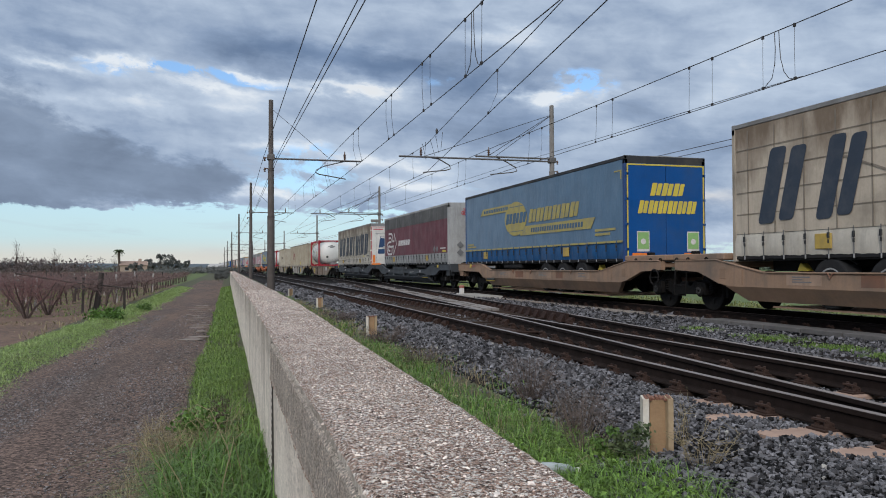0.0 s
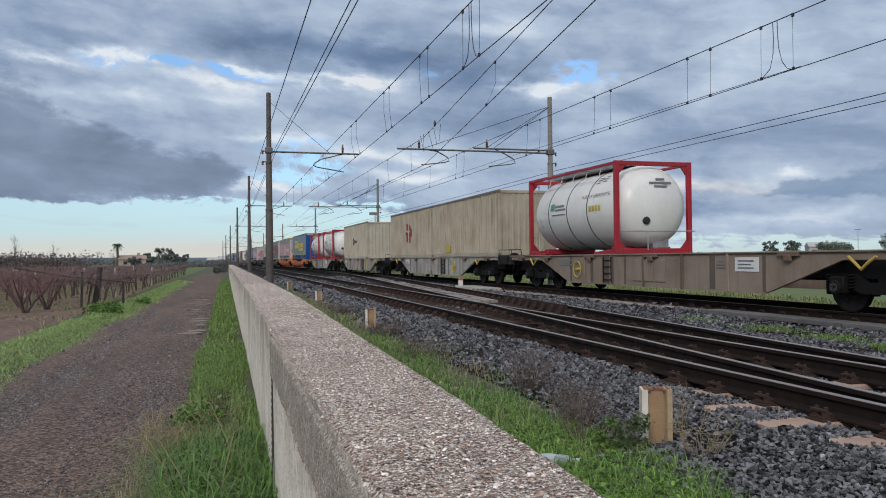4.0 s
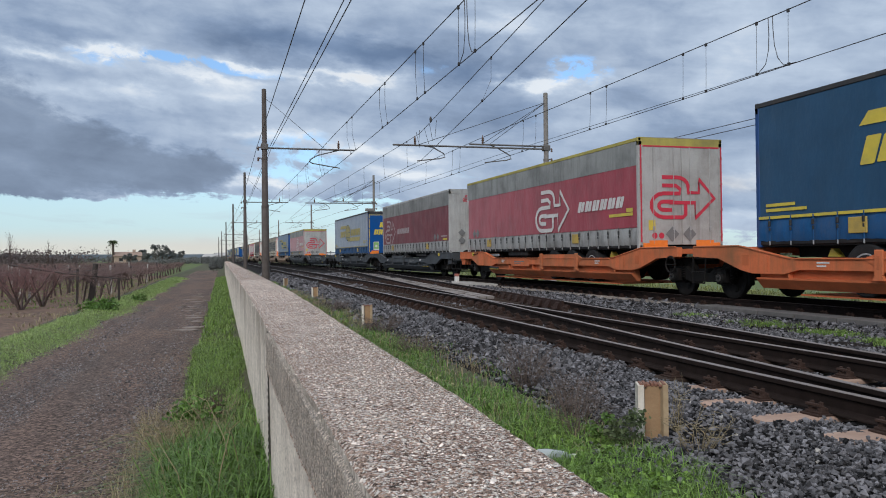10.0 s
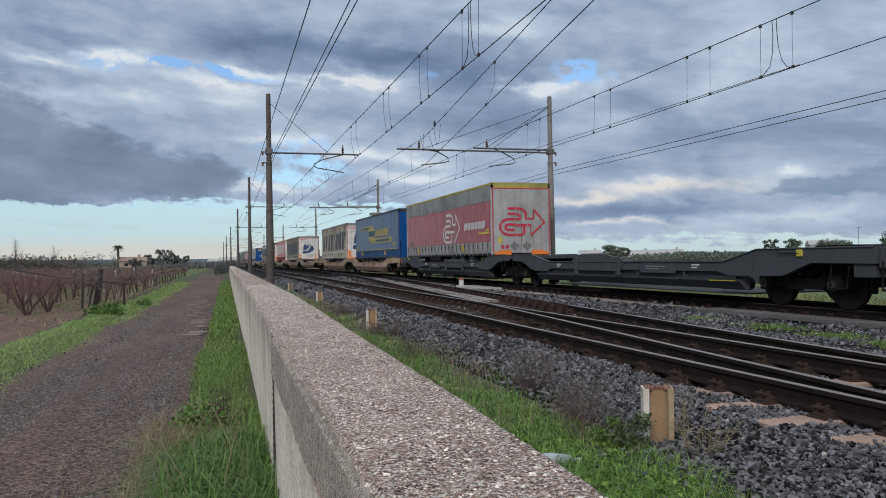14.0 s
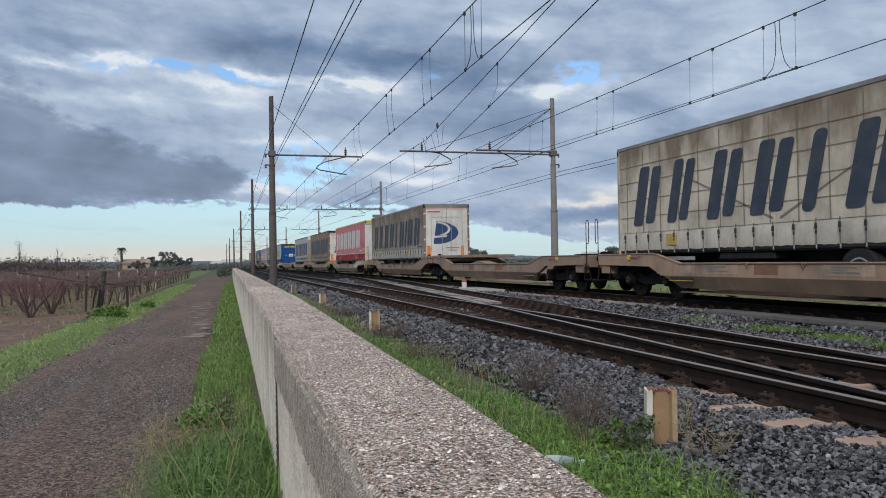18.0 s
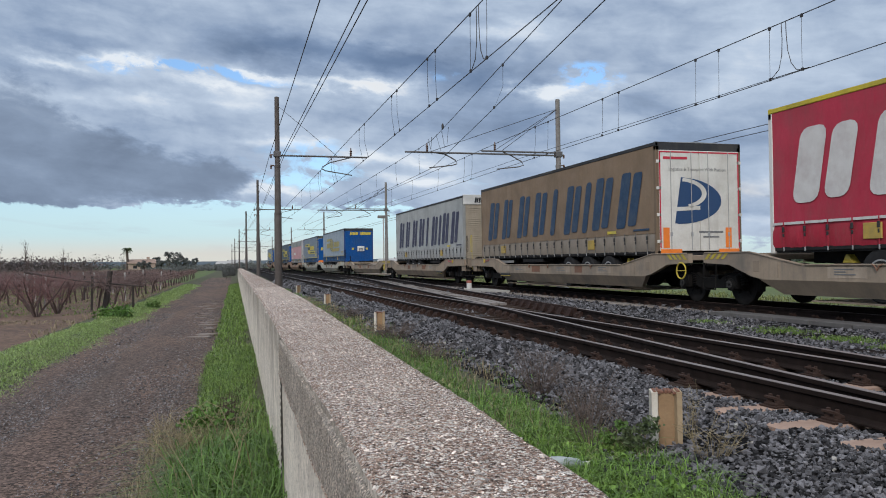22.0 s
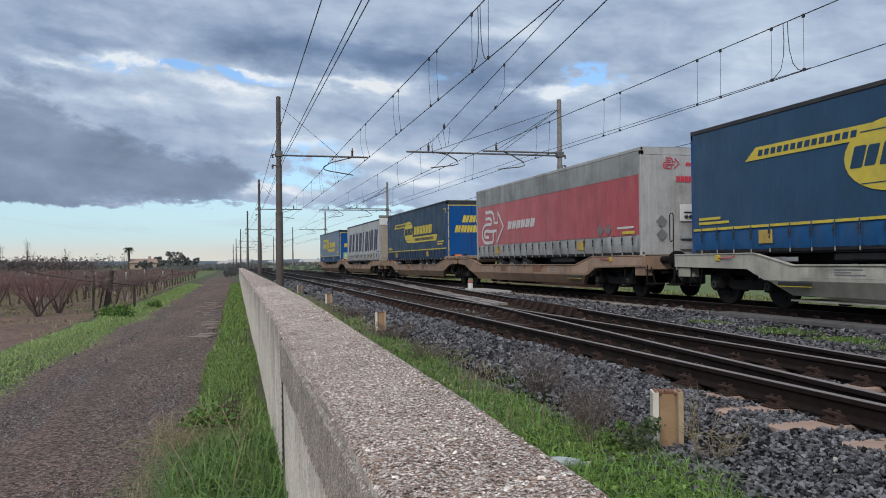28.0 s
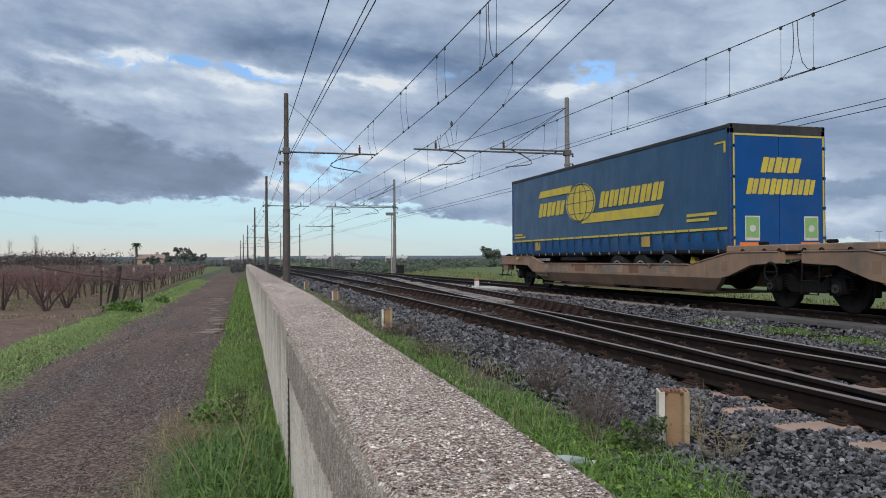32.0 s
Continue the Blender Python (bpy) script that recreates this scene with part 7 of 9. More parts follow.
    def wrap(y0, y1, a0, a1, mat, name, lab=""):
        m = Mesh()
        n = 6
        for k in range(n + 1):
            a = radians(a0 + (a1 - a0) * k / n)
            for y in (y0, y1):
                m.v.append((-(R + 0.006) * math.cos(a), y, zc + (R + 0.006) * math.sin(a)))
        m.f = [(2 * k, 2 * k + 1, 2 * k + 3, 2 * k + 2) for k in range(n)]
        part(name, m, mat, tank, lab)
    for k in range(3):
        wrap(-2.0, -1.75 + 0.12 * (k % 2), 52 - k * 5, 50 - k * 5, MT["grey_print"], "lettering_bar")
        wrap(-1.65, -1.4, 50 - k * 5, 48 - k * 5, MT["grey_print"], "lettering_bar")
    for k in range(4):
        wrap(-2.1 + k * 0.19, -1.95 + k * 0.19, -4, 4, MT["hazard"], "orange_mark")
    wrap(1.0, 1.3, 4, 15, MT["green_mark"], "green_mark")
    wrap(0.3, 0.95, 8, 12, MT["grey_print"], "lettering_bar")
    wrap(0.2, 0.95, 3, 6, MT["grey_print"], "lettering_bar")
    wrap(0.2, 1.2, -4, -2, MT["grey_print"], "lettering_bar")
    part("notice", LEBENSMITTEL, None, tank, "black German notice on the tank", at=pose(-R - 0.085, -1.75, zc + 0.32, 90, 0, -90) @ pose(0, 0, -0.12, -16, 0, 0))
    part("manway", Mesh().lathe([(-3.24, 0.09), (-3.20, 0.11), (-3.15, 0.11)], 14, "y", (-0.35, 0, zc - 0.42)), MT["black"], tank, "round black fitting on the dome")
    nm = Mesh()
    for k, wd in enumerate((0.28, 0.7, 0.4)):
        end_quad(nm, -3.19 + 0.012 * (2 - k), -wd / 2 + 0.1, wd / 2 + 0.1, zc + 0.50 + (2 - k) * 0.1, zc + 0.56 + (2 - k) * 0.1)
    part("number_print", nm, MT["grey_print"], tank)
    return th


MT["tank_white"] = material("tank_white", (0.74, 0.73, 0.69), 0.35, second=(0.66, 0.65, 0.61), scale=1.5, fine=20, amount=0.5, bump=0.03, dirt=(0.42, 0.38, 0.32), dirt_amount=0.22, dirt_scale=0.8)
MT["green_mark"] = material("green_mark", (0.05, 0.28, 0.13), 0.5, scale=6)
MT["maroon"] = material("maroon_print", (0.20, 0.02, 0.03), 0.6, scale=6, amount=0.4)

# ---------------------------------------------------------------- the train as it runs, first load to last
BLACK_EDGE = paint("black_roof_edge", (0.035, 0.037, 0.042), amount=0.4)
GREY_EDGE = paint("grey_roof_edge", (0.26, 0.26, 0.26), amount=0.5)
DOOR_BLUE = paint("door_blue", (0.004, 0.078, 0.285), dirt=(0.06, 0.08, 0.10), amount=0.25, streak=0.15, rough=0.4)
STRAP_GREY = paint("strap_grey", (0.17, 0.165, 0.155), amount=0.4)
SEAM = paint("seam_brown", (0.265, 0.225, 0.18), amount=0.3)


def blue_load(near, rear, base, long, ink, label, sticker=True, skirt=(0.010, 0.085, 0.23), sheen=0.3, dust_glare=0.0, cap=None):
    # Pale mix: real dust, plus the paling of a glancing reflection.
    base = tuple(c * (1 - dust_glare) + d * dust_glare for c, d in zip((base[0] * 0.5, base[1] * 0.84, base[2] * 0.72), (0.24, 0.33, 0.42)))
    side = paint("blue_curtain_%d" % round(near), base, dirt=tuple(0.6 * c + 0.25 * min(0.03, c) for c in base), amount=0.5, streak=0.25, rough=0.55, sheen=sheen, wave=0.5)
    sk = paint("blue_skirt_%d" % round(1000 * skirt[2]), skirt, amount=0.35, streak=0.3, wave=1.0)
    back = paint("blue_mark_%d" % round(near), tuple(c * 0.9 for c in base), amount=0.3)
    trailer(near, rear, label, side, side, paint("blue_frame", (0.02, 0.07, 0.22), amount=0.4), sk, blue_doors(DOOR_BLUE, DOOR_BLUE, sticker) if rear else blue_front(DOOR_BLUE), blue_prints(ink, long, True, back), roof_mat=BLACK_EDGE, cap_mat=cap)


def red_load(near, rear, base, mid, label, dark=False, top=(0.30, 0.31, 0.30), yellow_edge=False, ink=None):
    side = paint("red_curtain_%d" % round(near), tuple((0.8 if base[0] < 0.3 else 1.0) * c for c in base), dirt=tuple(0.35 * c + 0.012 for c in base), amount=0.6 if base[0] < 0.3 else 0.4, streak=0.3, sheen=0.12 if base[0] < 0.3 else 0.45, wave=0.5)
    up = paint("grey_band_%d" % round(near), top, dirt=tuple(0.35 * c for c in top), amount=0.6, streak=0.75, wave=0.6)
    sk = paint("grey_skirt", (0.38, 0.38, 0.37), dirt=(0.085, 0.08, 0.075), amount=0.75, streak=0.6, wave=1.0)
    fr = paint("grey_frame", (0.45, 0.45, 0.44), dirt=(0.15, 0.13, 0.11), amount=0.5, streak=0.5)
    trailer(near, rear, label, side, up, fr, sk, red_doors(fr) if rear else red_front(fr, True), red_prints(ink or MT["white_print"], mid), 0.62, STRAP_GREY,
            roof_mat=paint("yellow_roof_edge", (0.44, 0.38, 0.10), amount=0.4) if yellow_edge else fr)


def word_load(near, rear, base, ink, label, grid=True, end=None, skirt=(0.60, 0.55, 0.47)):
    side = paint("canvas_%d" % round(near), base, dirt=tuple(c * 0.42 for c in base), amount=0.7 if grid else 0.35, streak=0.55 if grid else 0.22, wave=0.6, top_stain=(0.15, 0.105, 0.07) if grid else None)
    sk = paint("canvas_skirt_%d" % round(near), skirt, dirt=(0.19, 0.17, 0.14), amount=0.5, streak=0.45, wave=1.0)
    fr = paint("canvas_frame_%d" % round(near), tuple(c * 0.75 for c in base), amount=0.5)
    white = paint("dirty_white_door", (0.74, 0.72, 0.67), dirt=(0.34, 0.29, 0.24), amount=0.4, streak=0.3)
    pr = big_word_prints(ink)
    trailer(near, rear, label, side, side, fr, sk, end or (swoosh_doors(white) if rear else front(fr)), both(grid_lines(SEAM), pr) if grid else pr, 0.0, STRAP_GREY, roof_mat=GREY_EDGE if grid else BLACK_EDGE)


NAVY, VIOLET, YEL, DULL = MT["navy_print"], MT["violet_print"], MT["yellow"], MT["yellow_dull"]
word_load(0.79, 0, (0.57, 0.485, 0.385), NAVY, "dirty beige curtain-sided trailer with tall navy painted word")
blue_load(18.93, 1, (0.036, 0.125, 0.30), True, DULL, "dusty blue curtain-sided trailer with faded yellow print", dust_glare=0.32)
red_load(35.12, 0, (0.165, 0.022, 0.04), False, "dark maroon trailer with sooty grey upper band, white emblem", True, (0.13, 0.125, 0.12))
word_load(53.30, 1, (0.53, 0.475, 0.385), NAVY, "stained beige trailer with navy word and white doors")
container(88.62, 9.125, "plain cream corrugated container on a wagon", paint("cream_box", (0.435, 0.385, 0.295), dirt=(0.20, 0.135, 0.09), amount=0.4, streak=0.45), plain_mark)
container(97.85, 9.125, "cream corrugated container with dark red round emblem", paint("cream_box", (0.435, 0.385, 0.295)), swirl_mark)
container(114.54, 9.125, "cream finely corrugated container with small emblem", paint("cream_box_b", (0.50, 0.45, 0.36), dirt=(0.22, 0.15, 0.10), amount=0.3, streak=0.35), round_mark, 0.24)
tank_container(79.57, "white tank container in a red frame, alone on its wagon")
tank_container(129.78, "white food tank container in a red steel frame", False)
tank_container(138.89, "white tank container in a red frame with top rails")
blue_load(148.51, 0, (0.030, 0.085, 0.21), False, YEL, "deep blue trailer with clean yellow globe print", cap=MT["grey_alu"])
red_load(166.59, 1, (0.34, 0.03, 0.055), True, "red trailer with grey band and emblem on pale doors", yellow_edge=True)
red_load(182.77, 0, (0.22, 0.03, 0.045), False, "grimy maroon trailer with rusty stains and grey front", True, (0.27, 0.27, 0.26), ink=material("grimy_print", (0.40, 0.33, 0.33), 0.7, second=(0.28, 0.22, 0.22), scale=3, dirt=(0.20, 0.10, 0.10), dirt_amount=0.5, dirt_scale=4))
blue_load(200.85, 1, (0.030, 0.095, 0.25), False, DULL, "blue trailer with yellow globe, stickers on its doors", dust_glare=0.16, sheen=0.6)
red_load(235.57, 1, (0.33, 0.035, 0.055), True, "red trailer with yellow roof edge and pale doors", yellow_edge=True)
blue_load(251.10, 0, (0.022, 0.10, 0.27), True, DULL, "bright blue trailer with worn yellow print")
word_load(268.94, 1, (0.64, 0.575, 0.465), NAVY, "beige canvas trailer with navy word and orange boards")
word_load(302.94, 1, (0.33, 0.29, 0.24), NAVY, "sooty grey-brown trailer with hardly visible dark word", skirt=(0.48, 0.46, 0.42))


def big_red():
    side = paint("bright_red_curtain", (0.47, 0.028, 0.062), amount=0.3, streak=0.25, sheen=0.35, wave=0.5)
    fr = MT["white"]

    def prints(th):
        for k in range(6):
            s = 12.95 - k * 1.86
            for pts in twin(-s, 1.42, 2.08, 3.5, 0.28, 0.2, 0.10):
                part("painted_stroke", flat(Mesh(), FACE, [(on_side(-q), z) for q, z in pts], 0.004), MT["white_print"], th)
        part("number_print", bars(Mesh(), FACE, on_side(2.3), 1.93, [1.0], 0.06), MT["white_print"], th, "small number as bars")
        part("yellow_label", quad(Mesh(), 1.1, 0.3, 1.93, 2.03), MT["yellow"], th)
        for s in (1.25, 0.72):
            part("hazard_diamond", flat(Mesh(), FACE, [(on_side(s - 0.24), 2.35), (on_side(s), 2.58), (on_side(s + 0.24), 2.35), (on_side(s), 2.12)], 0.004), paint("faded_diamond", (0.42, 0.16, 0.17)), th)
        part("pale_line", quad(Mesh(), 13.5, 0.1, SKIRT - 0.02, SKIRT + 0.03, 0, -W2 - 0.012), MT["white_print"], th)
    trailer(318.95, 0, "bright red trailer with huge white word, yellow roof edge", side, side, fr, paint("red_skirt", (0.42, 0.026, 0.05), amount=0.4, streak=0.3, wave=1.0), red_front(fr, False), prints, 0.0, None, roof_mat=paint("yellow_top", (0.62, 0.50, 0.05), amount=0.3))


big_red()
word_load(336.80, 1, (0.27, 0.19, 0.125), material("blue_print", (0.020, 0.055, 0.115), 0.6, scale=4, dirt=(0.10, 0.11, 0.13), dirt_amount=0.3, dirt_scale=3), "brown canvas trailer with navy word, white rear doors", grid=False, skirt=(0.30, 0.25, 0.20))
SLAT = paint("slat_brown", (0.40, 0.34, 0.26), amount=0.3)
word_load(352.88, 0, (0.44, 0.45, 0.44), VIOLET, "pale grey trailer with violet word and slatted front", False, shutter_front(SLAT, SLAT), (0.42, 0.42, 0.41))
blue_load(386.64, 0, (0.055, 0.14, 0.29), False, DULL, "blue trailer with faded yellow globe print, glancing reflection paled into its colour", dust_glare=0.06, sheen=0.55)
blue_load(405.02, 1, (0.035, 0.080, 0.19), True, YEL, "dark blue trailer with yellow bars and globe", False)
red_load(420.91, 0, (0.43, 0.055, 0.070), False, "sun-faded red trailer with grey band and grey front", True, (0.33, 0.34, 0.33))
blue_load(439.04, 1, (0.006, 0.040, 0.110), True, YEL, "very dark navy trailer with yellow bars and globe", False, (0.012, 0.046, 0.11), 0.08)
word_load(455.27, 0, (0.50, 0.51, 0.50), VIOLET, "light grey trailer with violet word and slatted front", False, shutter_front(SLAT, SLAT), (0.45, 0.45, 0.44))
blue_load(473.29, 1, (0.032, 0.10, 0.25), False, YEL, "blue trailer at the train's end with green stickers")

BROWN, DARK, ORANGE, TAN = ("brown", (0.35, 0.225, 0.15)), ("slate", (0.066, 0.072, 0.080)), ("orange", (0.68, 0.175, 0.068)), ("tan", (0.37, 0.29, 0.215))
RUSSET, RUST, DRAB = ("russet", (0.40, 0.27, 0.185)), ("rust", (0.32, 0.225, 0.165)), ("drab", (0.50, 0.47, 0.395))
for j, col, lab, vtg, emp in (
        (16.64, BROWN, "brown double pocket wagon carrying two trailers", False, 0),
        (50.97, DARK, "slate-black double pocket wagon under two trailers", False, 0),
        (164.36, ORANGE, "orange double pocket wagon under two trailers", False, 0),
        (198.60, DARK, "black double pocket wagon under two trailers", False, 0),
        (233.30, DARK, "black double pocket wagon with one empty pocket", False, -1),
        (267.00, RUSSET, "russet-brown pocket wagon with a white end panel", True, 0),
        (300.90, RUST, "rusty brown pocket wagon with one empty pocket", False, -1),
        (334.90, TAN, "tan double pocket wagon with yellow hazard stripes", True, 0),
        (368.80, TAN, "tan pocket wagon whose rear pocket is empty", False, 1),
        (402.70, DRAB, "drab grey-beige pocket wagon under two trailers", False, 0),
        (437.00, BROWN, "brown pocket wagon under red and blue trailers", True, 0),
        (471.20, BROWN, "brown pocket wagon at the train's end", False, 0)):
    pocket_wagon(j, col, lab, col is TAN, vtg, emp, col in (BROWN, RUST))
for c, lab in ((77.97, "half-empty container wagon with one tank"), (97.77, "pale grey container wagon under two cream containers"),
               (117.57, "stained grey container wagon under one cream container"), (137.37, "pale grey container wagon under two white tanks")):
    container_wagon(c, lab, (0.30, 0.235, 0.185) if c == 77.97 else (0.40, 0.36, 0.315) if c == 117.57 else (0.42, 0.40, 0.365))

# ---------------------------------------------------------------- stones, grass, plants
rng = np.random.default_rng(7)


def turns(n):
    """Random turns as matrices."""
    q = rng.normal(size=(n, 4))
    q /= np.linalg.norm(q, axis=1, keepdims=True)
    w, x, y, z = q.T
    return np.stack([1 - 2 * (y * y + z * z), 2 * (x * y - z * w), 2 * (x * z + y * w), 2 * (x * y + z * w), 1 - 2 * (x * x + z * z), 2 * (y * z - x * w),
                     2 * (x * z - y * w), 2 * (y * z + x * w), 1 - 2 * (x * x + y * y)], 1).reshape(n, 3, 3)


# three corners below, three above, turned against each other: a lump with eight faces
LUMP_V = np.array([(math.cos(radians(a)), math.sin(radians(a)), z) for z, o in ((-0.75, 0), (0.75, 60)) for a in (o, o + 120, o + 240)])
LUMP_F = np.array([(0, 2, 1), (3, 4, 5), (0, 1, 3), (1, 4, 3), (1, 2, 4), (2, 5, 4), (2, 0, 5), (0, 3, 5)])


TETRA_V = np.array([(1, 1, 1), (1, -1, -1), (-1, 1, -1), (-1, -1, 1)], float) * 0.8
TETRA_F = np.array([(0, 1, 2), (0, 3, 1), (0, 2, 3), (1, 3, 2)])


def stones(P, size, flat_=0.92, far=False):
    """Angular broken stones at the places P with the given half-sizes."""
    n = len(P)
    bv, bf = (TETRA_V, TETRA_F) if far else (LUMP_V, LUMP_F)
    V = bv[None] * rng.uniform(0.55, 1.3, (n, len(bv), 3))
    V = V * (size[:, None, None] * rng.uniform(0.6, 1.45, (n, 1, 3)))
    V = np.einsum("nij,nvj->nvi", turns(n), V)
    V[:, :, 2] *= flat_
    V += P[:, None]
    F = bf[None] + (np.arange(n) * len(bv))[:, None, None]
    return V.reshape(-1, 3), F.reshape(-1, 3)


def spread(x0, x1, y0, y1, per_m2):
    n = int((x1 - x0) * (y1 - y0) * per_m2)
    return np.stack([rng.uniform(x0, x1, n), rng.uniform(y0, y1, n)], 1)


def bed_height(x, y):
    u = x - SKEW * y
    return np.interp(u, [0.6, 1.6, 2.7, 3.5], [-0.33, -0.31, -0.27, -0.225])


def ballast():
    Vs, Fs, o = [], [], 0
    for y0, y1, dens, sz in ((3.0, 7.5, 4100, 0.0134), (7.5, 15, 1400, 0.0200), (15, 30, 390, 0.0310), (30, 60, 75, 0.060)):
        Q = spread(2.2, 14.4, y0, y1, dens)
        x, y = Q.T
        u = x - SKEW * y
        edge = np.interp(y, [3.5, 5.2, 6.5, 10, 16, 30], [2.62, 2.72, 2.90, 2.95, 2.8, 2.7]) + 0.10 * np.sin(y * 1.1) + 0.08 * np.sin(y * 3.7 + 1)
        keep = (u > edge + rng.exponential(0.16, len(x)) * rng.choice([-1, 1], len(x))) & (y > 2.6 + 0.0 * x)
        keep &= (x < 1.08 * y + 0.15) & (0.285 * x + 0.958 * y > 3.95)      # nothing where the view never reaches
        keep &= (x < 8.3) | (rng.random(len(x)) < 0.62)
        keep &= ~((np.abs(x - TRAIN_X) < 1.7) & (rng.random(len(x)) < 0.35))
        for s in (-1, 1):                                      # leave the rails and their fastenings clear
            keep &= np.abs(x - (5.20 + 0.0205 * y + s * HALF)) > 0.11
            cx = np.array([cross_x(v) for v in y]) + s * HALF
            keep &= np.abs(x - cx) > 0.11
            keep &= np.abs(x - TRAIN_X - s * HALF) > 0.11
        # sparser on the bare patches between the tracks, where grass stands
        keep &= ~((np.abs(x - 9.2) < 0.55) & (y < 15) & (np.sin(y * 1.3) > 0.1) & (rng.random(len(x)) < 0.7))
        for k in range(1, 6):                                  # bare sleeper ends beside the near rail
            keep &= ~((np.abs(y - 2.23 - 0.655 * k + 0.008 * (x - 4.2)) < 0.105) & (x > 3.88 + 0.08 * math.sin(7 * k)) & (x < 4.5))
        ph = np.abs((y - 4.0 + 0.31) % 0.62 - 0.31)             # pale sleeper ends under the train
        keep &= ~((ph < 0.10) & (x > TRAIN_X - 1.24) & (x < TRAIN_X - 0.8) & (y < 24) & (rng.random(len(x)) < 0.93))
        x, y = x[keep], y[keep]
        z = bed_height(x, y) + rng.uniform(-0.048, 0.022, len(x))
        inner = (x > 5.2 + 0.02 * y - 0.62) & (x < np.array([cross_x(v) for v in y]) + 0.62)
        z -= 0.03 * inner
        shoulder = np.clip(1 - np.abs(x - (4.45 + 0.02 * y) + 0.55) / 0.5, 0, 1)
        z += 0.05 * shoulder + 0.03 * np.sin(x * 2.1 + y * 0.7) * np.sin(y * 1.7)
        z += 0.02 * (rng.random(len(x)) < 0.25)
        P = np.stack([x, y, z], 1)
        V, F = stones(P, sz * np.clip(rng.lognormal(0, 0.33, len(P)), 0.45, 2.1), 0.85, y0 > 7)
        Vs.append(V), Fs.append(F + o)
        o += len(V)
    # the same bed behind the camera
    Q = spread(2.6, 14.2, -8, 3.0, 150)
    x, y = Q.T
    k = np.ones(len(x), bool)
    for f in (5.20 + 0.0205 * y, np.array([cross_x(v) for v in y]), np.full(len(x), TRAIN_X)):
        for s in (-1, 1):
            k &= np.abs(x - f - s * HALF) > 0.13
    P = np.stack([x, y, bed_height(x, y) + rng.uniform(-0.03, 0.0, len(x))], 1)[k]
    V, F = stones(P, 0.036 * rng.uniform(0.6, 1.3, len(P)), 0.85, True)
    Vs.append(V), Fs.append(F + o)
    ob = new("ballast_stones", fast_mesh("ballast_stones", np.concatenate(Vs), np.concatenate(Fs), MT["stone"]))
    tagged(ob, "loose dark grey angular ballast stones round the tracks", "ballast", kind="stuff")
    # yellowed stones by the wall
    Q = np.array([(2.42, 7.7), (2.45, 7.9), (2.40, 8.05), (2.48, 8.3), (2.46, 8.5), (2.36, 7.5), (2.50, 8.9), (2.30, 7.95), (2.38, 8.25)]) + rng.uniform(-0.05, 0.05, (9, 2))
    V, F = stones(np.column_stack([Q, np.full(9, -0.27)]), rng.uniform(0.02, 0.045, 9), 0.6)
    tagged(new("lichen_stones", fast_mesh("lichen_stones", V, F, material("lichen_stone", (0.52, 0.42, 0.20), 0.95, second=(0.62, 0.56, 0.42), scale=30, amount=0.9))), "yellow lichen-covered stones in the trackside grass", "stones", kind="stuff")
    # a few pale ones
    Q = np.concatenate([spread(3.2, 5.0, 3.5, 14, 3.0), spread(8.9, 9.6, 7.5, 13.5, 9.0)])
    P = np.stack([Q[:, 0], Q[:, 1], bed_height(Q[:, 0], Q[:, 1]) + 0.035], 1)
    V, F = stones(P, rng.uniform(0.010, 0.024, len(P)))
    ob = new("pale_stones", fast_mesh("pale_stones", V, F, MT["concrete"]))
    tagged(ob, "few pale limestone pieces among the dark ballast", "stones", kind="stuff")


def road_grit():
    Q = np.concatenate([spread(-3.4, 0.4, 4.3, 12, 2300), spread(-3.4, 0.8, 12, 26, 420)])
    x, y = Q.T
    u = x - SKEW * y
    band = 0.9 * np.exp(-((u + 1.85 + 0.10 * np.sin(y * 0.45)) / 0.50) ** 2) + 0.55 * np.exp(-((u + 0.72) / 0.18) ** 2) + 0.16
    k = (u > -2.95) & (u < -0.3) & (rng.random(len(x)) < band * (0.85 + 0.15 * np.sin(y * 0.9 + 2 * u)))
    x, y = x[k], y[k]
    P = np.stack([x, y, np.full(len(x), -0.437)], 1)
    V, F = stones(P, np.clip(rng.lognormal(-5.25, 0.45, len(P)), 0.0025, 0.014) * np.where(y > 12, 1.5, 1.0), 0.7, True)
    tagged(new("road_grit", fast_mesh("road_grit", V, F, MT["grit"])), "loose blue-grey grit strewn over the gravel track", "gravel", kind="stuff")
    # shallow puddles in the far wheel rut
    wet = material("wet_clay", (0.225, 0.178, 0.148), 0.7, scale=3, amount=0.5, bump=0.02, spec=0.5)
    r = random.Random(5)
    for k in range(20):
        yy = 17.0 + k * 0.9 + r.uniform(-0.4, 0.4)
        xx = skew(yy) - 0.85 + r.uniform(-0.35, 0.3)
        n, a, b = 16, r.uniform(0.06, 0.30), r.uniform(0.06, 0.22)
        pts = [(xx + a * math.cos(0.3927 * j) * r.uniform(0.7, 1.2), yy + b * math.sin(0.3927 * j) * r.uniform(0.7, 1.2)) for j in range(n)]
        ob = part("puddle", Mesh().prism(pts, -0.445, -0.4255, "z"), wet)
        tagged(ob, "small shallow puddle in the rut of the track", "puddle", "puddles in the rut")


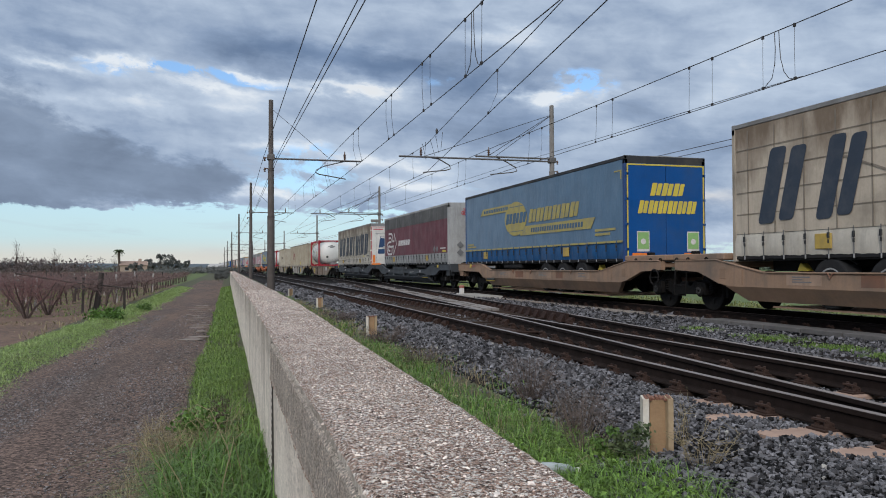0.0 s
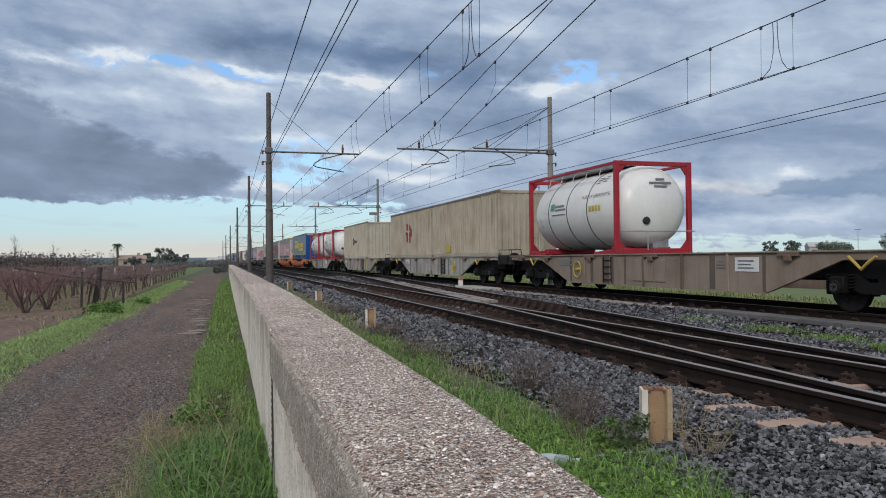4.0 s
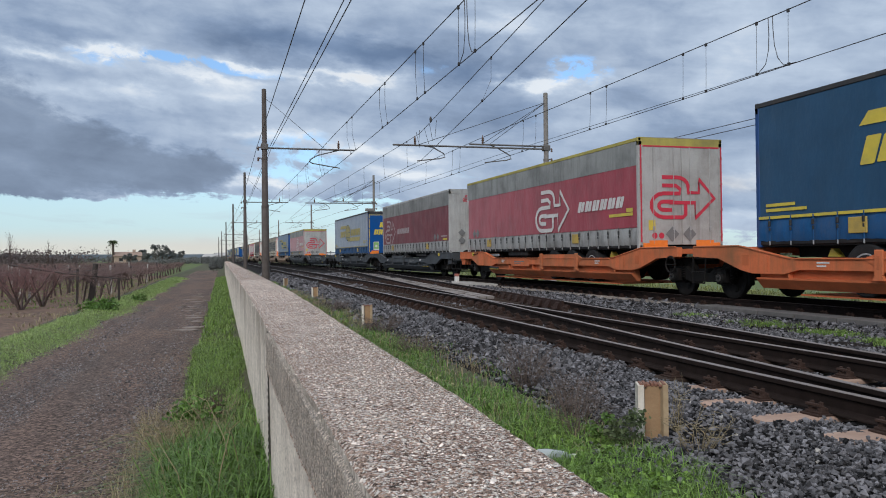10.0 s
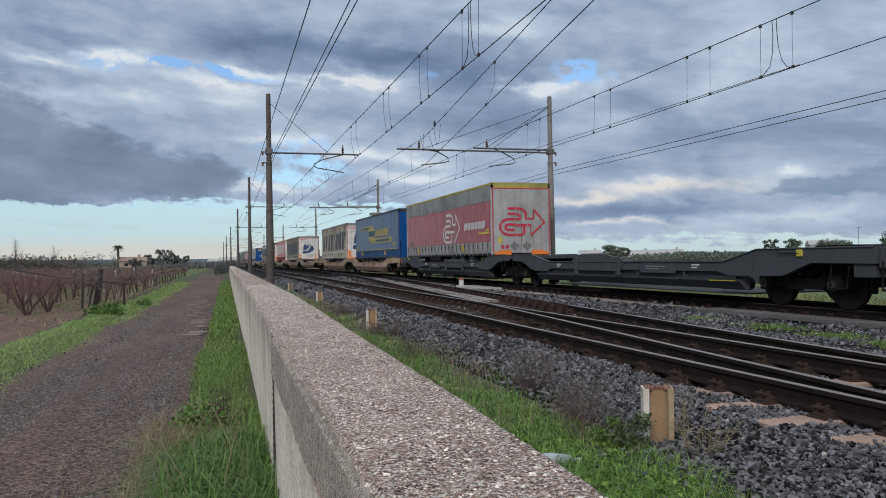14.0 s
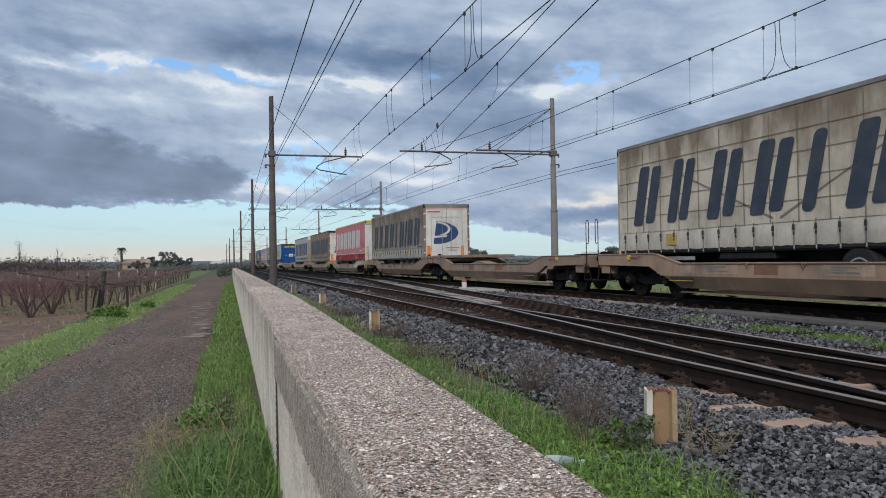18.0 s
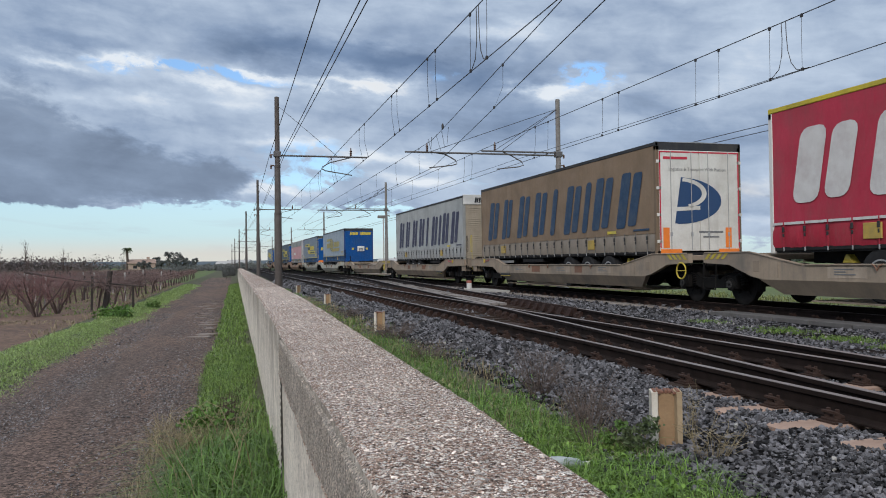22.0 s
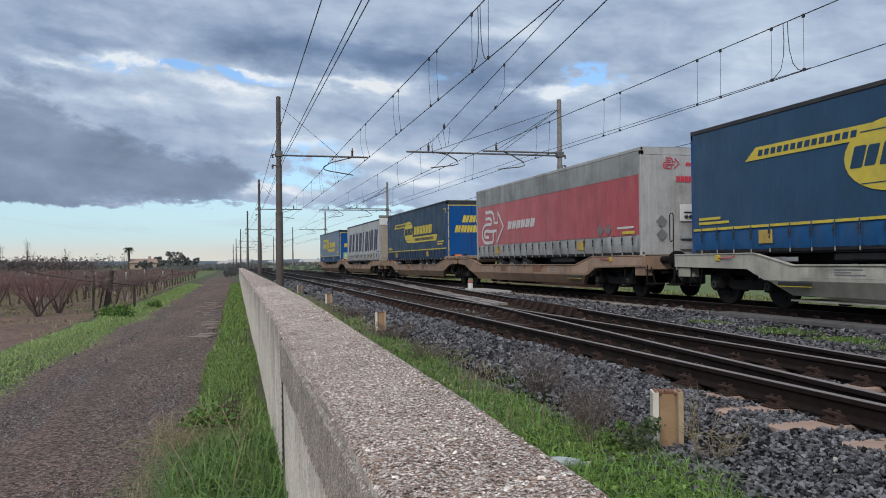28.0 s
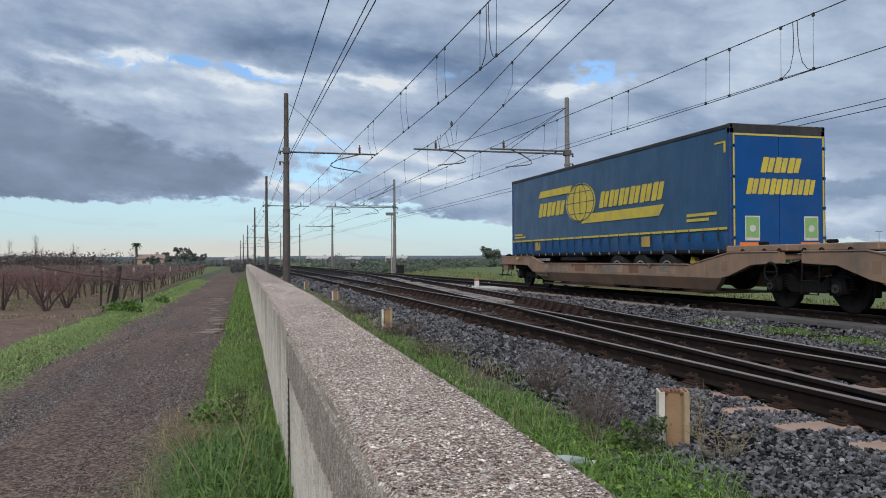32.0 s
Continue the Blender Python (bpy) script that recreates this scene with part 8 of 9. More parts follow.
def wall_chips():
    """Pale broken grains that stand out of the coping."""
    Q = np.concatenate([spread(0.2, 1.2, 1.0, 5.5, 11000), spread(0.3, 1.4, 5.5, 14, 3600)])
    x, y = Q.T
    u = x - SKEW * y
    l, r_ = (np.interp(y, [q[0] for q in t], [q[1] for q in t]) for t in (WALL_L, WALL_R))
    e = np.minimum(u - l, r_ - u)
    k = (e > 0.001) & (rng.random(len(x)) < 0.35 + 0.65 * (np.sin(x * 9 + 2 * np.sin(y * 3)) * np.sin(y * 4.3 + x * 3) > -0.2) * 0.6 + 0.5 * (e < 0.03))
    x, y, e, u, l = x[k], y[k], e[k], u[k], l[k]
    P = np.stack([x, y, 0.6505 - 0.012 * (e < 0.02) + rng.uniform(-0.002, 0.003, len(x))], 1)
    size = np.clip(rng.lognormal(-6.3, 0.5, len(P)), 0.001, 0.0056) * np.where(y > 5.5, 1.5, 1.0) * np.where(u - l < 0.012, 1.6, np.where(e < 0.02, 1.3, 1.0))
    near = y < 2.6
    V, F = stones(P[near], size[near], 0.5)
    V2, F2 = stones(P[~near], size[~near], 0.5, True)
    V, F = np.concatenate([V, V2]), np.concatenate([F, F2 + len(V)])
    chip = material("pale_chip", (0.86, 0.79, 0.73), 0.9, second=(0.60, 0.50, 0.43), scale=9, fine=60, amount=0.8, bump=0.2, island=0.45, spec=0.2)
    tagged(new("coping_chips", fast_mesh("coping_chips", V, F, chip)), "pale stone grains laid bare in the worn coping", "stone chips", kind="stuff")


def blade_mesh(P, height, width, lean, name, mat):
    """Bent grass blades: 5 corners and 3 faces each."""
    n = len(P)
    a = rng.uniform(0, 2 * np.pi, n)
    d = np.stack([np.cos(a), np.sin(a), np.zeros(n)], 1)
    s = np.stack([-np.sin(a), np.cos(a), np.zeros(n)], 1) * (width / 2)[:, None]
    up = np.array([0, 0, 1.0])
    mid = P + d * (lean * height * 0.3)[:, None] + up * (height * 0.6)[:, None]
    tip = P + d * (lean * height)[:, None] + up * (height * (1 - 0.35 * lean))[:, None]
    V = np.stack([P - s, P + s, mid + s * 0.8, mid - s * 0.8, tip], 1)
    o = (np.arange(n) * 5)[:, None]
    F = np.concatenate([np.concatenate([o + [0, 1, 2]]), np.concatenate([o + [0, 2, 3]]), np.concatenate([o + [3, 2, 4]])])
    return fast_mesh(name, V.reshape(-1, 3), F, mat)


def leafy(name, base, second, island=0.35, rough=0.55):
    return material(name, base, rough, second=second, scale=1.5, fine=30, amount=0.8, bump=0.0, island=island, spec=0.25)


GRASS = leafy("fresh_grass", (0.126, 0.222, 0.046), (0.178, 0.250, 0.078), 0.6)
DRY = leafy("dry_grass", (0.28, 0.235, 0.14), (0.20, 0.16, 0.10), 0.45)
DEEP = leafy("dark_grass", (0.082, 0.170, 0.033), (0.125, 0.205, 0.055), 0.5)


LIME = leafy("short_verge_grass", (0.220, 0.335, 0.092), (0.285, 0.350, 0.145), 0.45)


BRIGHT = leafy("bright_grass", (0.122, 0.232, 0.042), (0.170, 0.260, 0.065), 0.65)


def strip(u0, u1, y0, y1, dens, zfun, h, w, lean, mat, name, label, ragged=0.25, clump=0.0):
    Q = spread(u0 - ragged, u1 + ragged, y0, y1, dens)
    u, y = Q.T
    wob = ragged * (0.45 * np.sin(y * 0.9 + u0) + 0.25 * np.sin(y * 2.3 + 2 * u0)) + rng.normal(0, 0.35 * ragged, len(u))
    k = (u > u0 + 0.5 * wob) & (u < u1 - wob)
    if clump:
        k &= (np.sin(u * 5 + y * 2.3) * np.sin(y * 4.1 - u * 2) + rng.normal(0, 0.45, len(u))) > clump
    u, y = u[k], y[k]
    P = np.stack([u + SKEW * y, y, zfun(u)], 1)
    n = len(P)
    far = np.interp(y, [0, 15, 60], [1.0, 1.5, 3.2])
    me = blade_mesh(P, h * np.clip(rng.lognormal(0, 0.35, n), 0.4, 2.0), w * far * rng.uniform(0.7, 1.4, n), lean * rng.uniform(0.4, 1.5, n), name, mat)
    tagged(new(name, me), label, "grass", kind="stuff")


def grasses():
    flat_z = lambda u: np.interp(u, [-4, -3.3, -2.75, -0.45, 0, 0.3, 0.62, 1.6, 2.7, 3.5], [-0.43, -0.39, -0.47, -0.48, -0.41, -0.39, -0.34, -0.32, -0.28, -0.235])
    strip(-0.42, 0.235, 3.6, 14, 3000, flat_z, 0.085, 0.0042, 1.0, GRASS, "verge_grass", "fresh green grass at the wall's foot", 0.12)
    strip(-0.40, 0.235, 14, 60, 620, flat_z, 0.08, 0.007, 0.8, GRASS, "verge_grass", "green grass along the wall's foot", 0.12)
    strip(-0.36, 0.235, 3.6, 6.2, 1900, flat_z, 0.25, 0.0062, 1.35, DEEP, "tall_grass", "tall dark green grass arching by the wall", 0.12)
    strip(-0.70, 0.05, 4.0, 8.0, 800, flat_z, 0.17, 0.003, 1.3, DRY, "dry_grass", "straw-coloured dry grass on the verge", 0.15)
    strip(-1.05, -0.45, 4.0, 5.7, 260, flat_z, 0.10, 0.0026, 2.2, DRY, "dry_grass", "dry grass lying over the track's edge", 0.2, 0.0)
    strip(-3.85, -2.66, 9, 22, 1800, flat_z, 0.042, 0.0065, 1.2, LIME, "verge_grass", "bright green grass beyond the gravel track", 0.3)
    strip(-3.6, -2.5, 22, 62, 560, flat_z, 0.06, 0.009, 1.0, LIME, "verge_grass", "green grass strip beside the vineyard", 0.25)
    strip(-4.3, -3.8, 18, 40, 30, flat_z, 0.13, 0.012, 1.0, DRY, "dry_grass", "dry grass at the vineyard's edge", 0.3)
    strip(0.62, 2.50, 3.2, 7, 3400, flat_z, 0.095, 0.0048, 1.3, BRIGHT, "trackside_grass", "fresh green grass between wall and ballast", 0.22, -0.7)
    strip(0.62, 2.45, 7, 12, 2300, flat_z, 0.085, 0.0055, 1.3, GRASS, "trackside_grass", "green grass between wall and ballast", 0.3, -0.45)
    strip(0.62, 2.45, 12, 45, 420, flat_z, 0.09, 0.010, 0.9, GRASS, "trackside_grass", "green grass between wall and ballast", 0.3, -0.2)
    strip(0.8, 2.55, 2.9, 14, 300, flat_z, 0.12, 0.006, 1.0, DEEP, "dark_grass", "dark green weeds between wall and ballast", 0.2, 0.0)
    strip(1.9, 2.85, 4.5, 30, 150, flat_z, 0.13, 0.004, 1.0, DRY, "dry_grass", "thin dry stalks at the ballast's edge", 0.3, 0.0)
    strip(2.2, 3.0, 6, 30, 420, flat_z, 0.05, 0.008, 1.2, DEEP, "dark_grass", "low dark weeds where grass and ballast meet", 0.3, 0.05)
    weed = spread(1.7, 2.6, 3.6, 5.6, 70)
    C = np.stack([weed[:, 0] + SKEW * weed[:, 1], weed[:, 1], np.full(len(weed), -0.24)], 1)
    V, F = leaf_cloud(C, np.full(len(C), 0.05), 14, 0.036, 0.6)
    tagged(new("broadleaf_weeds", fast_mesh("broadleaf_weeds", V, F, BRIGHT)), "low broad-leaved weeds among the trackside grass", "weeds", kind="stuff")
    strip(-24, -4.0, 26, 60, 60, flat_z, 0.05, 0.014, 0.9, GRASS, "vineyard_grass", "patchy grass under the vines", 0.3, 0.35)
    strip(-24, -4.3, 26, 60, 30, flat_z, 0.06, 0.010, 1.0, DRY, "vineyard_weeds", "dry weeds under the vines", 0.3, 0.25)
    strip(-14, -4.2, 22.3, 24.2, 120, flat_z, 0.05, 0.010, 1.3, DRY, "dry_grass", "pale straw along the headland of the vineyard", 0.2, -0.3)
    strip(-9, -4.3, 12, 22, 5, flat_z, 0.05, 0.008, 1.0, DRY, "dry_grass", "thin dry weeds on the bare soil", 0.3, 0.3)
    for u0, u1 in ((-0.40, 0.235), (0.66, 2.5), (-4.0, -2.75)):
        strip(u0, u1, -8, 3.4, 420, flat_z, 0.08, 0.012, 1.0, GRASS, "verge_grass", "green grass on both sides of the wall", 0.15)
    # tufts between the tracks and the strip behind the train
    for (x, y, r) in ((9.3, 13.4, 0.5), (9.25, 11.4, 0.7), (9.05, 9.7, 0.6), (8.9, 8.4, 0.5)):
        n = 1100
        a, q = rng.uniform(0, 6.283, n), rng.random(n) ** 0.8 * r * 0.8
        P = np.stack([x + 0.75 * q * np.cos(a) + 0.15 * np.sin(5 * a), y + 1.3 * q * np.sin(a), np.full(n, -0.225)], 1)
        tagged(new("grass_tuft", blade_mesh(P, rng.uniform(0.03, 0.10, n), rng.uniform(0.006, 0.011, n), rng.uniform(0.4, 1.3, n), "grass_tuft", GRASS)), "green grass tuft in the ballast between tracks", "grass", kind="stuff")
    Q = np.concatenate([spread(14.5, 22, 8, 60, 32), spread(14.5, 30, 60, 120, 8)])
    P = np.stack([Q[:, 0], Q[:, 1], np.interp(Q[:, 0], [14.2, 14.9, 16.5], [-0.24, -0.32, -0.63])], 1)
    tagged(new("field_grass", blade_mesh(P, rng.uniform(0.10, 0.32, len(P)), rng.uniform(0.025, 0.045, len(P)), rng.uniform(0.5, 1.3, len(P)), "field_grass", leafy("field_grass", (0.16, 0.20, 0.06), (0.22, 0.21, 0.09)))), "pale green grass at the edge of the far field", "grass", kind="stuff")


def leaf_cloud(C, R, per, size, flat_=0.8):
    """Small two-sided leaves in clumps round the centres C with radii R."""
    n = len(C) * per
    c, r = np.repeat(C, per, 0), np.repeat(R, per)
    d = rng.normal(size=(n, 3))
    d /= np.linalg.norm(d, axis=1, keepdims=True)
    P = c + d * (r * rng.random(n) ** 0.45)[:, None] * np.array([1, 1, flat_])
    T = turns(n)
    s = size * rng.uniform(0.6, 1.4, n)
    q = np.array([(-0.5, 0, 0), (0, -0.32, 0.05), (0.5, 0, 0), (0, 0.32, 0.05)])
    V = np.einsum("nij,vj->nvi", T, q) * s[:, None, None] + P[:, None]
    F = np.arange(n * 4).reshape(n, 4)
    return V.reshape(-1, 3), F


LEAF = leafy("tree_leaves", (0.070, 0.100, 0.045), (0.10, 0.12, 0.06), 0.4)
# Two greyed leaf colours for distant plants; the haze is painted in.
HAZE_LEAF = leafy("haze_greyed_leaves", (0.135, 0.142, 0.135), (0.16, 0.165, 0.155), 0.08)
HAZE_GREEN = leafy("haze_green_leaves", (0.110, 0.140, 0.105), (0.135, 0.160, 0.125), 0.10)
BARK = material("bark", (0.12, 0.09, 0.07), 0.9, second=(0.07, 0.05, 0.04), scale=10, fine=60, amount=0.8, bump=0.6)
TWIG = material("vine_wood", (0.080, 0.054, 0.047), 0.85, second=(0.055, 0.038, 0.034), scale=8, fine=60, amount=0.7, bump=0.2, island=0.3)
REDTWIG = material("red_twigs", (0.195, 0.100, 0.095), 0.75, second=(0.145, 0.080, 0.078), scale=8, amount=0.6, bump=0.0, island=0.3)
SHOOT = material("red_shoots", (0.185, 0.122, 0.110), 0.75, second=(0.14, 0.098, 0.092), scale=8, amount=0.6, bump=0.0, island=0.35)


def tree(x, y, h, spread_, label, z=-0.5, leaf=None, clumps=26, crown0=0.35, per=120, size=0.3, flat_=0.75):
    th = empty("tree", pose(x, y, z))
    tagged(th, label, "tree")
    r = random.Random(int(x * 10 + y))
    t = Mesh().tube([(0, 0, -0.1), (0.1 * h * 0.1, 0, h * 0.25), (0, 0.05 * h * 0.2, h * 0.55)], 0.035 * h, 8, 0.015 * h)
    C = []
    for k in range(9):
        a, e = r.uniform(0, 6.28), r.uniform(0.4, 1.0)
        tip = (math.cos(a) * spread_ * e * 0.8, math.sin(a) * spread_ * e * 0.8, h * r.uniform(crown0 + 0.1, 0.9))
        t.tube([(0, 0, h * r.uniform(0.22, 0.5)), tuple(q * 0.5 for q in tip[:2]) + (tip[2] * 0.75,), tip], 0.012 * h, 5, 0.003 * h)
        C.append(tip)
    part("trunk", t, BARK, th, smooth=True)
    while len(C) < clumps:
        a, e, q = r.uniform(0, 6.28), math.sqrt(r.random()), r.uniform(crown0, 1.0)
        taper = 1 - 0.5 * max(0, q - 0.6)
        C.append((math.cos(a) * spread_ * e * taper, math.sin(a) * spread_ * e * taper, h * q * (1 - 0.12 * e)))
    V, F = leaf_cloud(np.array(C), np.array([spread_ * r.uniform(0.18, 0.38) for _ in C]), per, size, flat_)
    part("crown", fast_mesh("crown", V, F, leaf or LEAF), None, th)
    return th


def palm():
    th = empty("palm_tree", pose(-20.8, 212, -0.5))
    tagged(th, "tall palm tree beside the far farmhouse", "palm tree")
    part("trunk", Mesh().tube([(0, 0, -0.1), (0.1, 0, 2.8), (0.05, 0, 5.9)], 0.34, 9, 0.27), BARK, th, smooth=True)
    r = random.Random(3)
    for k in range(30):
        a, up = r.uniform(0, 6.28), r.uniform(-0.9, 0.95)
        m = Mesh()
        L = r.uniform(0.95, 1.5)
        pts = [(L * t * math.cos(a) * math.cos(up * 0.9), L * t * math.sin(a) * math.cos(up * 0.9), 5.9 + L * t * math.sin(up) - 0.9 * t * t) for t in (0, 0.33, 0.66, 1)]
        m.tube(pts, 0.03, 4, 0.01)
        for p in [Vector(pts[i // 2]).lerp(Vector(pts[min(3, i // 2 + 1)]), 0.5 * (i % 2)) for i in (1, 2, 3, 4, 5)]:
            for s in (-1, 1):
                side = Vector((-math.sin(a), math.cos(a), 0)) * s * 0.35
                m.add([p, p + side + Vector((0.1 * math.cos(a), 0.1 * math.sin(a), -0.25)), p + side * 0.9 + Vector((0.25 * math.cos(a), 0.25 * math.sin(a), -0.2))], [(0, 1, 2)])
        part("frond", m, LEAF, th)


def farmhouse(x, y, w, d, h, rz, wall, roof, label, z=-0.5, n=2):
    th = empty("farmhouse", pose(x, y, z, 0, 0, rz))
    tagged(th, label, "house")
    part("wall", Mesh().box(-w / 2, w / 2, -d / 2, d / 2, -0.2, h), wall, th)
    part("roof", Mesh().prism([(-d / 2 - 0.3, h), (0, h + 0.22 * d), (d / 2 + 0.3, h), (d / 2 + 0.3, h - 0.12), (-d / 2 - 0.3, h - 0.12)], -w / 2 - 0.2, w / 2 + 0.2, "x"), roof, th)
    part("chimney", Mesh().box(w * 0.2, w * 0.2 + 0.7, -0.4, 0.4, h, h + 0.22 * d + 0.6, 0.03), wall, th)
    for k in range(n):
        xx = -w / 2 + w * (k + 0.5) / n
        wd = part("window", Mesh().box(xx - 0.45, xx + 0.45, -d / 2 - 0.03, -d / 2 + 0.05, h * 0.4, h * 0.75), MT["black"], th)
        part("frame", Mesh().box(xx - 0.55, xx + 0.55, -d / 2 - 0.06, -d / 2 - 0.02, h * 0.36, h * 0.40), MT["concrete"], wd)
    return th


def vine_parts(seed):
    r = random.Random(seed)
    t, s = Mesh(), Mesh()
    lean, ly = r.uniform(-0.22, 0.22), r.uniform(-0.25, 0.25)
    knee = (lean * 0.5, ly * 0.5, 0.45)
    head = (lean, ly, 0.74 + r.uniform(-0.08, 0.1))
    t.tube([(0, 0, -0.06), knee, head], 0.036, 6, 0.024)
    arms = []
    for sgn in (-1, 1):
        tip = (head[0] + r.uniform(-0.15, 0.15), head[1] + sgn * r.uniform(0.4, 0.7), head[2] + r.uniform(0.02, 0.22))
        t.tube([knee if r.random() < 0.4 else head, ((head[0] + tip[0]) / 2, (head[1] + tip[1]) / 2, head[2] + 0.02), tip], 0.024, 5, 0.014)
        arms.append(tip)
    for k in range(130):
        a = arms[k % 2]
        f = r.random()
        p = Vector(head).lerp(Vector(a), f)
        d = Vector((r.uniform(-0.5, 0.5), r.uniform(-0.75, 0.75), r.uniform(-0.30, 0.40)))
        s.tube([p, p + d * 0.5 + Vector((0, 0, 0.06)), p + d], 0.0055, 3, 0.002)
    return t, s


def vineyard():
    variants = [vine_parts(k) for k in range(5)]
    datas = [(t.data("vine_trunk", TWIG, True), s.data("vine_shoots", SHOOT)) for t, s in variants]
    r = random.Random(11)
    near, rest = [], []
    for k in range(26):
        u = -4.45 - 2.0 * k
        y = (28.5 if k == 0 else 30.5) + r.uniform(-0.5, 0.5)
        end = 92 if k < 3 else 120
        while y < end:
            m = Matrix.Translation((u + skew(y) + r.uniform(-0.12, 0.12), y, -0.46)) @ Matrix.Rotation(r.choice((0, math.pi)) + r.uniform(-0.3, 0.3), 4, "Z") @ Matrix.Scale(r.uniform(0.88, 1.06), 4)
            (near if y < 46 and k < 4 else rest).append((m, r.randrange(5)))
            y += r.uniform(1.0, 1.35) if k < 8 else 1.7
    for m, k in near:
        th = empty("grape_vine", m)
        tagged(th, "bare winter grapevine with reddish shoots on its wires", "grapevine", "vineyard rows")
        part("trunk", datas[k][0], None, th)
        part("cane_tangle", datas[k][1], None, th)
    for i, (name, lab) in enumerate((("vine_trunks", "rows of bare vine trunks further off"), ("vine_shoots", "haze of reddish vine shoots over the rows"))):
        Vs, Fs, o = [], [], 0
        A = []
        for t_s in variants:
            me = datas[variants.index(t_s)][i]
            if i == 1:
                rr = random.Random(i)
                pv, pf = [], []
                for q in range(115):
                    y_ = rr.uniform(-0.75, 0.75)
                    p = Vector((rr.uniform(-0.2, 0.2), y_, 0.78 + rr.uniform(-0.12, 0.12)))
                    d = Vector((rr.uniform(-0.6, 0.6), rr.uniform(-0.75, 0.75), rr.uniform(-0.30, 0.36)))
                    w_ = Vector((rr.uniform(-1, 1), rr.uniform(-1, 1), rr.uniform(-1, 1))).normalized() * 0.009
                    pf.append((len(pv), len(pv) + 1, len(pv) + 2))
                    pv += [p - w_, p + w_, p + d]
                A.append((np.array(pv, np.float32), np.array(pf, np.int32)))
                continue
            me.calc_loop_triangles()
            v = np.empty(len(me.vertices) * 3, np.float32)
            me.vertices.foreach_get("co", v)
            f = np.empty(len(me.loop_triangles) * 3, np.int32)
            me.loop_triangles.foreach_get("vertices", f)
            A.append((v.reshape(-1, 3), f.reshape(-1, 3)))
        for m, k in rest:
            v, f = A[k]
            M = np.array(m)
            Vs.append(v @ M[:3, :3].T + M[:3, 3])
            Fs.append(f + o)
            o += len(v)
        ob = new(name, fast_mesh(name, np.concatenate(Vs), np.concatenate(Fs), TWIG if i == 0 else SHOOT))
        tagged(ob, lab, "vines", kind="stuff")
    # posts and wires
    wood = material("grey_post_wood", (0.05, 0.04, 0.036), 0.9, second=(0.07, 0.055, 0.048), scale=8, fine=60, amount=0.8, bump=0.4)
    pale = MT["concrete"]
    big = empty("vineyard_post", pose(-3.52, 28.6, -0.46, 3, 8, 0))
    tagged(big, "thick weathered end post of the vineyard row", "post")
    part("shaft", Mesh().tube([(0, 0, -0.1), (0.01, 0, 0.75), (0, 0, 1.36)], 0.105, 9, 0.085), wood, big, smooth=True)
    part("crossbar", Mesh().tube([(-2.6, 0.2, 0.98), (-0.9, 0, 0.92), (1.1, -0.1, 0.98)], 0.035, 6, 0.02), wood, big)
    part("strut", Mesh().tube([(0.9, 0.3, -0.1), (0.75, 0.2, 0.95)], 0.045, 6), wood, big)
    for k in range(12):
        for j in range(5):
            y = (28.0 if k == 0 else 30.2) + j * 7.8
            x = -4.45 - 2.0 * k + skew(y)
            th = empty("vineyard_post", pose(x + r.uniform(-0.1, 0.1), y, -0.46, r.uniform(-3, 3), r.uniform(-4, 4), 0))
            tagged(th, "slim pale vineyard post holding the wires", "post", "vineyard posts")
            part("shaft", Mesh().box(-0.035, 0.035, -0.035, 0.035, -0.1, 1.18 + r.uniform(-0.08, 0.1), 0.008), pale if (k + j) % 2 else wood, th)
        a, b = -4.45 - 2.0 * k + skew(26), -4.45 - 2.0 * k + skew(66)
        for z in (0.42, 0.66):
            tagged(part("trellis_wire", Mesh().tube([(a, 26, z), ((a + b) / 2, 46, z - 0.03), (b, 66, z)], 0.006, 4), MT["wire"]), "thin trellis wire along the vine row", "wire", "trellis wires")


def fruit_shrub(x, y, h, seed):
    """Open bare shrub: splayed limbs from one foot, a haze of red twigs above."""
    r = random.Random(seed)
    th = empty("fruit_shrub", pose(x, y, -0.46))
    tagged(th, "bare winter fruit shrub with splayed limbs and red twigs", "shrub", "fruit shrubs at the vineyard's edge")
    twigs = Mesh()
    for k in range(4):
        a = 1.5708 * k + r.uniform(-0.4, 0.4)
        reach = r.uniform(0.45, 0.85)
        c, q = math.cos(a), math.sin(a)
        pts = [(0, 0, -0.05), (0.30 * reach * c, 0.30 * reach * q, 0.25 * h), (0.7 * reach * c, 0.7 * reach * q, 0.5 * h), (reach * c, reach * q, 0.78 * h)]
        part("limb", Mesh().tube(pts, 0.040, 6, 0.012), TWIG, th, smooth=True)
        for i in range(46):
            f = r.uniform(0.35, 1.0) * 3
            p = Vector(pts[min(2, int(f))]).lerp(Vector(pts[min(2, int(f)) + 1]), f - min(2, int(f)))
            d = Vector((r.gauss(0, 0.28), r.gauss(0, 0.28), r.uniform(-0.05, 0.5)))
            m = p + d * 0.5 + Vector((r.uniform(-0.05, 0.05), r.uniform(-0.05, 0.05), 0.02))
            twigs.tube([p, m, p + d], 0.0042, 3, 0.002)
            twigs.tube([m, m + Vector((r.gauss(0, 0.16), r.gauss(0, 0.16), r.uniform(0.0, 0.25)))], 0.004, 3, 0.0015)
    part("twig_haze", twigs, REDTWIG, th, "haze of fine red twigs")


